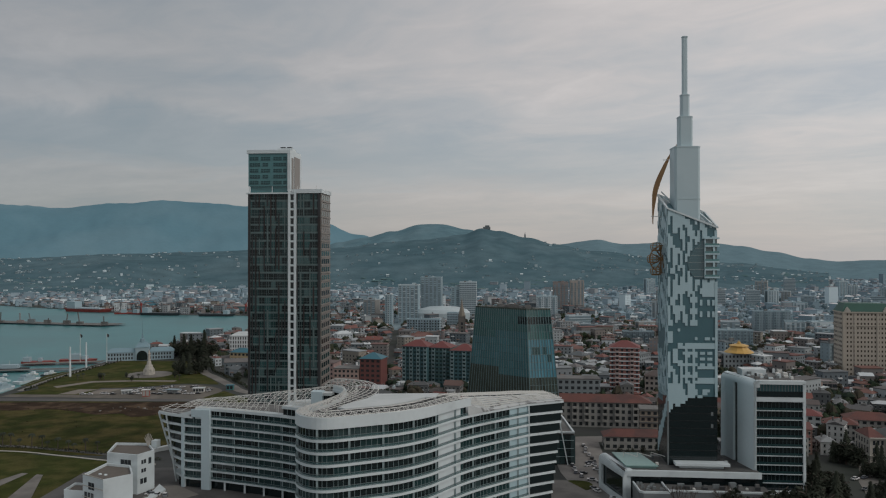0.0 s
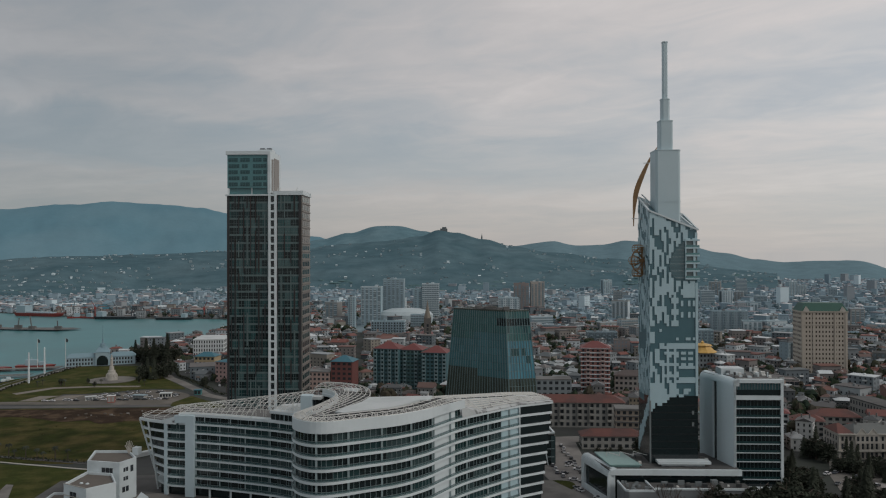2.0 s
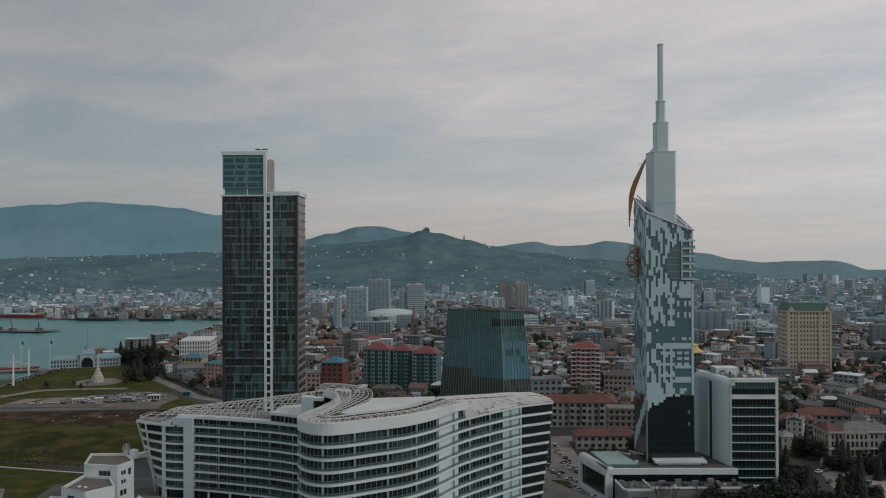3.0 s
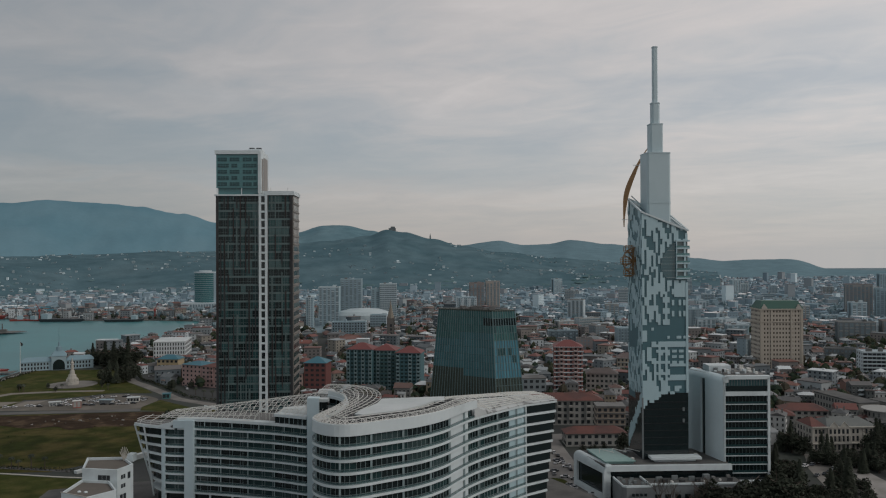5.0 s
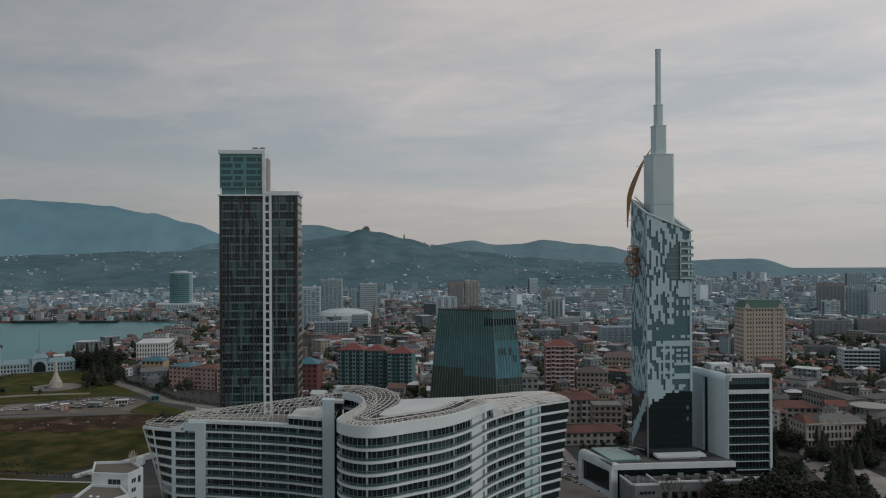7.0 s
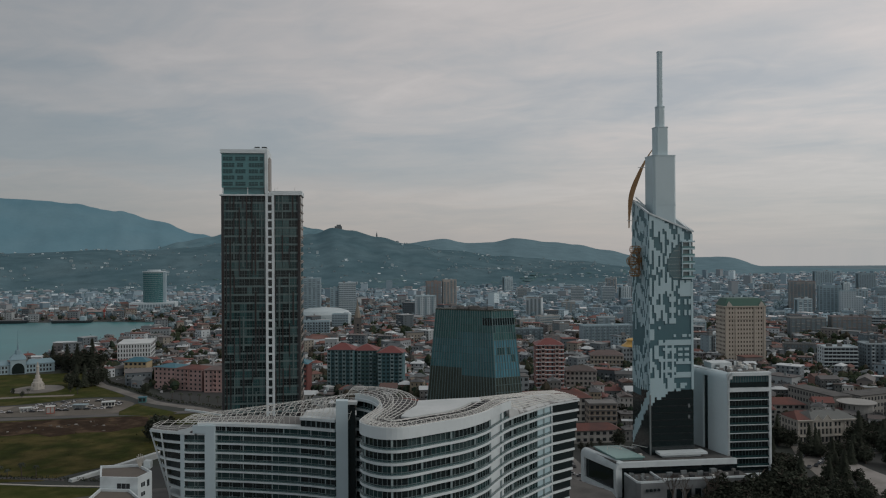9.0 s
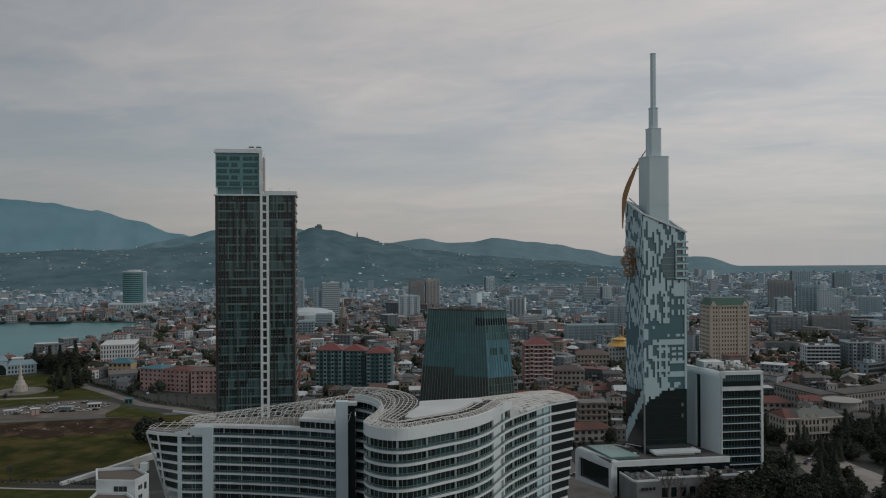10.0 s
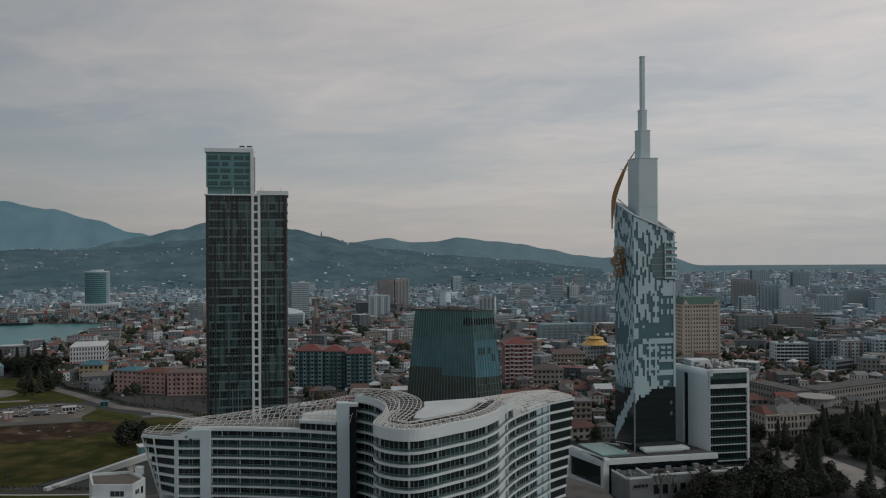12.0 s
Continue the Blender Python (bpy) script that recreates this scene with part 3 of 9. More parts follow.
def curved_block():
    root = thing("curved_apartment_block", (0, 0, 0), "white serpentine apartment block with dark glazing and roof trellis", "building")
    # left wing: from its leaning end to the tall pier
    wing = smooth_line([(-109.2, 321.0), (-101, 316.2), (-96, 314.4), (-89, 312.6), (-75, 307.2), (-59, 300.0), (-47, 292.6)], 2.0)
    lv = [39.8 - 3.44 * k for k in range(8)]
    end = min(range(len(wing)), key=lambda k: abs(wing[k][0] + 97))
    bay = min(range(len(wing)), key=lambda k: abs(wing[k][0] + 101.5))
    rise = min(range(len(wing)), key=lambda k: abs(wing[k][0] + 59))
    for k, z in enumerate(lv):
        s = bay if k > 0 else end
        line = wing[s:]
        b = Build()
        b.wall(line, z - 0.40, z + 0.28, 3.2)
        part("floor_band", b, WHITE, root, "white rounded floor edge")
        b = Build()
        b.wall(offset(line, 0.9), z + 0.42, z + 3.05, 0.25)
        part("glazing", b, GLASS_DARK, root, "dark recessed window wall")
        b = Build()
        b.wall(offset(line, 0.02), z + 0.28, z + 1.2, 0.06)
        part("balcony_rail", b, GLASS_RAIL, root, "greenish glass balcony rail")
        for j in range(0, len(line) - 2, 5):
            b = Build()
            b.wall(offset(line, 0.82)[j:j + 6], z + 0.45, z + 3.05, 0.06)
            part("pane", b, BAY_GLASS[(j * 3 + k * 7 + j * k) % 11 % 4], root)
        b = Build()
        b.wall(offset(line, -0.02), z + 1.2, z + 1.3, 0.1)
        part("handrail", b, MULLION_G, root, "slim pale handrail")
        b = Build()
        for j in range(1, len(line) - 1):
            p = offset(line, 0.35)[j]
            if j % 5 == 0:
                b.beam((p[0], p[1], z + 0.4), (p[0], p[1], z + 3.05), 0.4)
            else:
                q = lerp(offset(line, 0.72)[j], offset(line, 0.72)[j + 1], 0.5 * (j % 2))
                b.beam((q[0], q[1], z + 0.4), (q[0], q[1], z + 3.05), 0.11)
        tagged(part("mullion_screen", b, POST, root, "grey window posts"), kind="stuff")
    # extra storey towards the pier
    line = wing[rise:]
    z = 43.24
    for nm, zz in (("floor_band", z), ("floor_band", z + 3.44)):
        b = Build()
        b.wall(line, zz - 0.55, zz + 0.45, 3.2)
        part(nm, b, WHITE, root, "white rounded floor edge")
    b = Build()
    b.wall(offset(line, 0.9), z + 0.42, z + 3.05, 0.25)
    part("glazing", b, GLASS_DARK, root, "dark recessed window wall")
    b = Build()
    for j in range(1, len(line)):
        q = offset(line, 0.6)[j]
        b.beam((q[0], q[1], z + 0.4), (q[0], q[1], z + 2.95), 0.16 if j % 3 else 0.4)
    tagged(part("mullion_screen", b, POST, root, "grey window posts"), kind="stuff")
    b = Build()
    b.wall(wing[end:rise + 1], 42.7, 43.75, 3.2)
    part("floor_band", b, WHITE, root, "white rounded roof edge")
    # ground floor: dark bays between piers
    b = Build()
    b.wall(offset(wing[2:], 1.6), DECK_Z, lv[-1] - 0.5, 0.3)
    part("glazing", b, GLASS_DARK, root, "dark ground-floor bays")
    b = Build()
    for j in range(4, len(wing), 4):
        p = offset(wing, 0.6)[j]
        b.beam((p[0], p[1], DECK_Z), (p[0], p[1], lv[-1]), 0.7)
    tagged(part("ground_colonnade", b, WHITE, root, "white ground-floor piers"), kind="stuff")
    # white pier between end bay and wing
    b = Build()
    b.prism([(-93.2, 312.9), (-89.6, 311.8), (-89.2, 313.2), (-92.8, 314.3)], DECK_Z, 43.2)
    part("pier", b, mat("pale_blue_wall", (0.46, 0.56, 0.595), 0.55, var=0.12, scale=0.1), root, "pale blue-white wall pier")
    # leaning end bay
    for k in range(1, 8):
        z = lv[k]
        q = (39.8 - z) / 25
        b = Build()
        a0, a1 = (-113.8 + 6.6 * q, 324.8 + 2.2 * q), (-109.4 + 2.8 * q, 320.9 + 3.0 * q)
        b.prism([a0, a1, (-101.3, 316.3), (-97, 314.8), (-97, 330), (a0[0], 332)], z - 0.42, z + 0.42)
        part("floor_band", b, WHITE, root, "white leaning floor edge")
        if k < 7:
            b = Build()
            g = (39.8 - z - 3) / 25
            b.prism([(-113.8 + 6.6 * q + 0.5, 325.4 + 2.2 * q), (-109.4 + 2.8 * q + 0.4, 321.5 + 3.0 * q), (-101.3, 316.9), (-97.5, 316.0), (-97.5, 330), (a0[0] + 1, 331)], z + 0.42, z + 3.02)
            part("glazing", b, GLASS_DARK, root, "dark recessed end glazing")
    for a, c in (((-113.9, 324.6), (-106.6, 327.0)), ((-109.5, 320.7), (-106.6, 324.1))):
        b = Build()
        b.beam((*a, 40.0), (*c, DECK_Z), 0.55)
        part("leaning_post", b, WHITE, root, "white leaning corner post")
    b = Build()
    b.prism([(-102.2, 316.55), (-100.9, 315.9), (-100.6, 316.5), (-101.9, 317.15)], DECK_Z, 39.4)
    part("bay_post", b, MATS["pale_blue_wall"], root, "white bay post")
    b = Build()
    b.prism([(-113.9, 324.3), (-109.5, 320.6), (-101, 315.8), (-97, 314.3), (-97, 330), (-114, 332)], 39.5, 40.2, 0, 1)
    part("end_roof", b, [WHITE, CONCRETE], root, "white-edged end roof with a grey deck")
    b = Build()
    b.wall([(-113.9, 324.3), (-109.5, 320.6), (-101, 315.8), (-98.6, 314.9)], 40.2, 40.6, 0.5)
    part("end_upstand", b, WHITE, root, "white roof upstand")
    # the roof edge climbs from the end bay to the wing
    b = Build()
    b.wall([(-103.5, 317.15), (-99, 315.05), (-95.6, 313.9)], [39.6, 40.5, 42.5], [40.7, 42.0, 43.74], 0.9)
    part("rising_edge", b, WHITE, root, "white roof edge rising to the wing")
    b = Build()
    b.prism([(-97.6, 314.5), (-92.9, 312.85), (-92.5, 314.1), (-97.2, 315.7)], 40.1, 43.0)
    part("end_wall", b, MATS["pale_blue_wall"], root, "pale wall below the roof edge")
    # body of the wing behind the glazing
    back = [(-92, 329), (-68, 324), (-45, 318), (-28, 303)]
    b = Build()
    core = offset(wing[end:], 2.0)
    b.prism(core + [(-36, 300)] + back[::-1][1:] + [(-97, 330)], DECK_Z, 43.2, 0, 1)
    part("core", b, [ROOF_WHITE, CONCRETE], root, "pale inner walls and grey roof deck")
    b = Build()
    core2 = offset(wing[rise:], 2.0)
    b.prism(core2 + [(-38, 298), (-36, 306), (-45, 317), (-56, 314)], 43.2, 46.9)
    part("core", b, [ROOF_WHITE], root, "pale upper walls and roof deck")
    # tall white pier and dark slot
    b = Build()
    b.prism([(-46.6, 291.5), (-42.4, 290.6), (-42.0, 294.5), (-46.2, 295.4)], DECK_Z, 54.0)
    part("tall_pier", b, MATS["pale_blue_wall"], root, "tall white wall pier")
    b = Build()
    b.prism([(-42.3, 293), (-39.6, 292.4), (-39.0, 297), (-42.0, 298)], DECK_Z, 53.3)
    part("slot", b, GLASS_DARK, root, "tall dark glazed slot")
    b = Build()
    b.prism([(-42.4, 291.2), (-39.2, 290.4), (-38.6, 294), (-42.0, 295)], 52.6, 53.6)
    part("pier_head", b, ROOF_WHITE, root, "white wall head over the slot")

    # middle and right: one serpentine front
    front = smooth_line([(-39.4, 296.5), (-35.8, 292), (-33.4, 284), (-33.4, 272), (-36.6, 259), (-40.8, 250), (-43.2, 244), (-42.6, 239), (-39.6, 234.2), (-35.3, 231.7), (-30.2, 232.1), (-21, 236.3), (-11.5, 241), (-3.4, 248.2), (1.6, 255), (6, 261.3), (10, 266.3), (15.0, 271.4), (25.6, 281), (32.8, 287.2)], 1.6)
    tail = [lerp((32.8, 287.2), (46.2, 293.4), t / 6) for t in range(7)]
    bv = [50.0 - 3.66 * k for k in range(11)]
    i_bend = min(range(len(front)), key=lambda k: abs(front[k][0] + 42.2) + abs(front[k][1] - 247))
    i_par = min(range(len(front)), key=lambda k: abs(front[k][0] - 11.0) + abs(front[k][1] - 267))
    i_w0 = min(range(len(front)), key=lambda k: abs(front[k][0] - 0.5))
    i_w1 = min(range(len(front)), key=lambda k: abs(front[k][0] - 8.0))
    i_g = min(range(len(front)), key=lambda k: abs(front[k][0] - 26.0))
    for k, z in enumerate(bv):
        lean = 0.16 * (50 - z) / 3.66 * 0.9
        full = front + [(p[0] - lean * 3.2 * (t / 6), p[1] - lean * 0.75 * (t / 6)) for t, p in enumerate(tail)][1:]
        b = Build()
        b.wall(full, z - 0.45, z + 0.36, 3.0)
        part("floor_band", b, WHITE, root, "white rounded floor edge")
        if k == 0:
            lines = [front[:i_par]]
        else:
            lines = [front]
        for line in lines:
            top = z + 3.22
            b = Build()
            b.wall(offset(line, 1.0), z + 0.5, top, 0.25)
            part("glazing", b, GLASS_DARK, root, "dark recessed window wall")
            b = Build()
            b.wall(offset(line, 0.02), z + 0.36, z + 1.3, 0.06)
            part("balcony_rail", b, GLASS_RAIL, root, "greenish glass balcony rail")
            for j in range(0, len(line) - 2, 5):
                b = Build()
                b.wall(offset(line, 0.92)[j:j + 6], z + 0.45, top, 0.06)
                part("pane", b, BAY_GLASS[(j * 3 + k * 7 + j * k) % 11 % 4], root)
            b = Build()
            b.wall(offset(line, -0.02), z + 1.2, z + 1.3, 0.1)
            part("handrail", b, MULLION_G, root, "slim pale handrail")
            b = Build()
            o1, o2 = offset(line, 0.45), offset(line, 0.85)
            for j in range(2, len(line) - 1):
                if j % 6 == 0:
                    b.beam((*o1[j], z + 0.5), (*o1[j], top), 0.6)
                elif not i_w0 < j < i_w1:
                    b.beam((*o2[j], z + 0.5), (*o2[j], top), 0.11)
            tagged(part("mullion_screen", b, POST, root, "grey window posts"), kind="stuff")
            # blank white stretch at the bend of the front
            b = Build()
            b.wall(offset(line, 0.7)[i_w0:min(i_w1, len(line) - 1) + 1], z + 0.5, top, 0.2)
            part("wall_panel", b, WHITE, root, "blank pale wall stretch")
            if len(line) > i_g + 2:
                b = Build()
                b.wall(offset(line, 0.6)[i_g:], z + 0.5, top, 0.2)
                part("wall_panel", b, MATS["pale_cladding"], root, "pale frosted wall panels")
        if k > 0:
            up = [(p[0] - lean * 3.2 * (t / 6), p[1] - lean * 0.75 * (t / 6)) for t, p in enumerate(tail)]
            b = Build()
            b.wall(offset(up, 0.25), z + 0.5, z + 3.12, 0.25)
            part("end_glazing", b, GLASS_DARK, root, "black end glazing")
    for j in (len(front) - 1,):
        p = offset(front, 0.2)[j]
        b = Build()
        b.beam((*p, DECK_Z), (*p, 50), 0.55)
        part("pilaster", b, WHITE, root, "slim white pilaster")
    # parapet over the rounded middle
    par = front[i_bend - 2:i_par + 1]
    n = len(par)
    ztop = [56.8 - 0.9 * max(0, (t / n - 0.65) / 0.35) for t in range(n)]
    b = Build()
    b.wall(offset(par, -0.05), 53.4, ztop, 0.5)
    part("parapet", b, WHITE, root, "broad white parapet band")
    side = front[:i_bend - 1]
    for zz in (53.6,):
        b = Build()
        b.wall(side, zz - 0.6, zz + 0.4, 3.0)
        part("floor_band", b, WHITE, root, "white floor edge")
    b = Build()
    b.wall(offset(side, 0.3), 54.0, 55.6, 0.5)
    part("parapet", b, WHITE, root, "low white side parapet")
    # body and roof of the middle and right parts
    back_r = [(43.5, 306), (37, 311), (12, 297), (2, 284), (-8, 277), (-14, 277), (-20, 280), (-28, 296), (-34, 299)]
    b = Build()
    for k, z in enumerate(bv):
        lean = 0.144 * k * 3.2
        b.prism(offset(front, 2.4) + [(44.6 - lean, 294.3 - lean * 0.23), (43.2 - lean, 306)] + back_r[1:], max(DECK_Z, z - 3.66), z - 0.1, 0)
    part("core", b, [ROOF_WHITE], root, "pale inner walls and roof deck")
    b = Build()
    mid = offset(front[:i_par], 1.4) + [(8, 276), (0, 281), (-8, 277), (-14, 277), (-20, 280), (-28, 294), (-33, 297)]
    b.prism(mid, 49.9, 55.0, 0)
    part("roof_deck", b, [MATS["trellis_shade_dark"]], root, "roof under the trellis, shade painted dark")
    rim_in = offset(front[i_bend + 6:i_par], 8.8)
    deck = [(-21, 268), (-23, 260), (-28, 251), (-30.5, 244.5)] + [p for p in rim_in if p[0] > -29 and p[0] < -4] + [(-1, 262), (0, 269), (-8, 268.6), (-14, 268.4)]
    b = Build()
    b.prism(deck, 55.0, 56.9)
    part("deck_wall", b, [MATS["trellis_shade_dark"]], root, "wall under the white deck, shade painted dark")
    cxd, cyd = -15.0, 258.0
    b = Build()
    b.prism([(cxd + (x - cxd) * 1.01, cyd + (y - cyd) * 1.01) for x, y in deck], 56.9, 57.4)
    part("white_deck", b, [ROOF_WHITE], root, "white flat roof deck")
    # sloping roof sheet of the right part
    edge = front[i_par - 1:] + tail[1:]
    n = len(edge)
    in1, in2 = offset(edge, 7.5), offset(edge, 15.0)
    b = Build()
    for t in range(n - 1):
        za, zb = [49.9 + 5.6 * (1 - (q / (n - 1)) * 0.75) * 1.0 for q in (t, t + 1)]
        fa, fb = [50.6 + 3.6 * max(0, 1 - q / (n * 0.25)) for q in (t, t + 1)]
        b.face([(*edge[t], fa), (*edge[t + 1], fb), (*in1[t + 1], zb), (*in1[t], za)])
        b.face([(*edge[t], fa), (*edge[t + 1], fb), (*edge[t + 1], 50.2), (*edge[t], 50.2)])
    part("sloping_roof", b, RIBBED, root, "white sloping roof sheet")
    b = Build()
    for q in (0.2, 0.35, 0.5, 0.65, 0.8, 1.0, 1.2, 1.4, 1.6, 1.8):
        o = offset(edge, 7.5 * q)
        pts = []
        for t in range(n):
            za = 49.9 + 5.6 * (1 - (t / (n - 1)) * 0.75)
            fa = 50.6 + 3.6 * max(0, 1 - t / (n * 0.25))
            pts.append((*o[t], fa + (za - fa) * min(q, 1) + 0.45))
        for a, c in zip(pts, pts[1:]):
            b.beam(a, c, 0.22)
    for t in range(0, n, 2):
        za = 49.9 + 5.6 * (1 - (t / (n - 1)) * 0.75)
        fa = 50.6 + 3.6 * max(0, 1 - t / (n * 0.25))
        o1, o2 = offset(edge, 1)[t], offset(edge, 14)[t]
        b.beam((*o1, fa + 0.8), (*offset(edge, 7.5)[t], za + 0.5), 0.13)
        b.beam((*offset(edge, 7.5)[t], za + 0.5), (*o2, za + 0.3), 0.13)
    part("roof_trellis", b, WHITE_STEEL, root, "white tubular roof trellis")

    # rim trellis round the middle roof: parallel ribs on hoops
    rim = smooth_line([(-42, 294.5), (-36.4, 291.5), (-33.6, 284), (-33.4, 272), (-36.6, 259), (-40.8, 250), (-43.0, 244), (-42.4, 239), (-39.5, 234.4), (-35.2, 232.0), (-30.2, 232.4), (-21, 236.6), (-11.5, 241.3), (-3.4, 248.5), (1.6, 255.3), (6, 261.6), (10, 266.5)], 1.6)
    n = len(rim)

    def rib_z(q, t):
        wide = 0.5 + 0.5 * math.cos(math.pi * max(0, min(1, (t - 0.1) / 0.4))) + 0.4 * max(0, min(1, (t - 0.8) / 0.15))
        return 56.5 - 0.6 * max(0, (t - 0.7) / 0.3) - 1.2 * max(0, 1 - t / 0.3) + (1.0 + 0.9 * wide) * math.sin(math.pi * (0.15 + 0.65 * q))

    def rim_w(t):
        return 12.0 - 3.6 * max(0, min(1, (t - 0.2) / 0.3))

    b = Build()
    ribs = 9
    grid = []
    for r in range(ribs):
        q = r / (ribs - 1)
        row = []
        for t in range(n):
            L = offset(rim, 0.2 + q * rim_w(t / n))[t]
            row.append((*L, rib_z(q, t / n)))
        grid.append(row)
        for t, (a, c) in enumerate(zip(row, row[1:])):
            if t / n < 0.43 or r in (0, 3, 6, 8):
                b.beam(a, c, 0.15 if t / n < 0.43 else 0.19)
    part("rim_trellis", b, WHITE_STEEL, root, "white curved trellis ribs round the roof")
    b = Build()
    for t in range(0, n, 2):
        for r in range(ribs - 1):
            b.beam(grid[r][t], grid[r + 1][t], 0.09)
        if t / n > 0.3:
            for h in (0, 1):
                if t + h + 1 < n:
                    b.beam(grid[0][t + h], grid[3][t + h + 1], 0.13)
                    b.beam(grid[3][t + h], grid[0][t + h + 1], 0.13)
        for r in (0, 3, ribs - 1):
            p = grid[r][t]
            b.beam(p, (p[0], p[1], 55.0), 0.1)
            if t + 2 < n and r < 4:
                g = grid[r][t + 2]
                b.beam(p, (g[0], g[1], 55.4), 0.1)
    part("trellis_strut", b, WHITE_STEEL, root, "white trellis hoops and struts")

    # trellis over the left wing, rising towards the pier
    base = wing[end - 3:] + [(-42.5, 290)]
    n = len(base)
    b = Build()
    rows = []
    for r in range(7):
        q = r / 6
        row = []
        for t in range(n):
            s = t / (n - 1)
            z0 = 43.9 if s < 0.62 else 47.2
            crest = 45.0 + 10.0 * s ** 1.2
            L = offset(base, 0.6 + q * (9.0 + 2 * s))[t]
            row.append((*L, z0 + (crest - z0) * math.sin(q * math.pi / 2)))
        rows.append(row)
        for a, c in zip(row, row[1:]):
            b.beam(a, c, 0.16)
    part("wing_trellis", b, WHITE_STEEL, root, "white trellis ribs sweeping over the wing")
    b = Build()
    for t in range(n):
        for r in range(6):
            b.beam(rows[r][t], rows[r + 1][t], 0.12)
            if (t + r) % 2 and t + 1 < n:
                b.beam(rows[r][t], rows[r + 1][t + 1], 0.1)
        if t % 2 == 0:
            for r in (0, 3, 6):
                p = rows[r][t]
                b.beam(p, (p[0], p[1], 43.4), 0.13)
    part("trellis_strut", b, WHITE_STEEL, root, "white trellis hoops and struts")
    ends = [(-113, 325), (-109, 321.6), (-102, 317.5), (-97, 316)]
    for z in (41.2, 41.9):
        b = Build()
        line = [(-96, 329), (-111, 331)] + ends
        for a, c in zip(line, line[1:]):
            b.beam((*a, z), (*c, z), 0.12)
        part("end_rail", b, WHITE_STEEL, root, "white railing on the end roof")
    for x in (-111, -107, -103, -99):
        y = 319 + (-99 - x) * 0.2
        b = Build()
        b.beam((x, y, 41.6), (x + 3, 330, 42.6), 0.14)
        b.beam((x, y, 40.5), (x, y, 41.9), 0.12)
        part("end_beam", b, WHITE_STEEL, root)


curved_block()


# ---- the dark glass residential tower ----
def dark_tower():
    ux, uy = Vector((0.9957, -0.0925)), Vector((0.0925, 0.9957))
    o = Vector((-91.0, 379.6))

    def P(a, d):
        v = o + ux * a + uy * d
        return (v.x, v.y)

    root = thing("residential_tower", (0, 0, 0), "tall dark glass tower with a white spine and raised top block", "building")
    W, D, FL, N = 35.3, 19.0, 3.8, 35
    ZT = FL * N
    b = Build()
    b.prism([P(0.3, 0.35), P(W - 0.35, 0.35), P(W - 0.35, D), P(0.3, D)], 0, ZT)
    part("core", b, MULLION, root, "dark inner body")
    # panes and spandrels of the front
    cols = [0.5, 2.2, 5.6, 8.0, 11.2, 13.6, 16.6, 19.3]
    cols2 = [24.0, 27.2, 30.2, 33.6]
    rnd = random.Random(5)
    shared = {}

    def pane_mesh(w, h):
        key = (round(w, 2), round(h, 2))
        if key not in shared:
            q = Build()
            q.box(0, w, 0, 0.12, 0, h)
            shared[key] = q.mesh("pane", PANE)
        return shared[key]

    rot = math.atan2(ux.y, ux.x)
    for f in range(N):
        z = f * FL
        b = Build()
        q = [P(0.1, 0.06), P(19.6, 0.06), P(19.6, 0.4), P(0.1, 0.4)]
        b.prism(q, z - 0.1, z + 0.75)
        b.prism([P(23.8, 0.06), P(W - 0.1, 0.06), P(W - 0.1, 0.4), P(23.8, 0.4)], z - 0.1, z + 0.75)
        part("spandrel", b, SPANDREL, root)
        b = Build()
        for cs in (cols, cols2):
            for c0, c1 in zip(cs, cs[1:]):
                k = 3 if c1 - c0 > 3 else 2
                for i in range(1, k):
                    p = P(c0 + (c1 - c0) * i / k, 0.1)
                    b.beam((*p, z + 0.7), (*p, z + 3.75), 0.12)
            b.beam((*P(cs[0], 0.1), z + 1.9), (*P(cs[-1], 0.1), z + 1.9), 0.10)
        tagged(part("window_grille", b, SPANDREL, root), kind="stuff")
        if f < 9:
            continue
        for cs in (cols, cols2):
            for c0, c1 in zip(cs, cs[1:]):
                w = c1 - c0 - 0.25
                v = P(c0 + 0.12, 0.16)
                pn = part("pane", pane_mesh(w, 2.9), None, root)
                pn.location, pn.rotation_euler = (v[0], v[1], z + 0.8), (0, 0, rot)
    # uneven dark, brown and pale upright strips
    for c in cols[1:] + cols2[:-1] + [3.9, 9.6, 15.1, 18.0, 25.6, 31.9]:
        z = rnd.uniform(0, 10)
        while z < ZT - 2:
            h = rnd.choice([7.6, 11.4, 15.2, 19.0, 22.8])
            z1 = min(z + h, ZT - 0.3)
            if rnd.random() < 0.6:
                b = Build()
                b.prism([P(c - 0.24, -0.22), P(c + 0.24, -0.22), P(c + 0.24, 0.3), P(c - 0.24, 0.3)], z, z1)
                part("strip", b, rnd.choice([MULLION, MULLION, MULLION, BROWN_STRIP, BROWN_STRIP, SPANDREL]), root)
            z = z1 + rnd.choice([0.0, 3.8, 7.6])
    for c in (0.15, W - 1.2):
        z = 0
        while z < ZT - 1:
            z1 = min(z + rnd.choice([11.4, 15.2, 19.0]), ZT - 0.3)
            b = Build()
            b.prism([P(c, -0.3), P(c + 1.0, -0.3), P(c + 1.0, 0.5), P(c, 0.5)], z, z1)
            part("corner_strip", b, rnd.choice([MULLION, MULLION, MULLION, BROWN_STRIP]), root)
            z = z1
    # white ladder-like spine
    for a in (19.7, 22.5):
        b = Build()
        b.prism([P(a, -0.75), P(a + 1.1, -0.75), P(a + 1.1, 0.4), P(a, 0.4)], 0, ZT + 1.0)
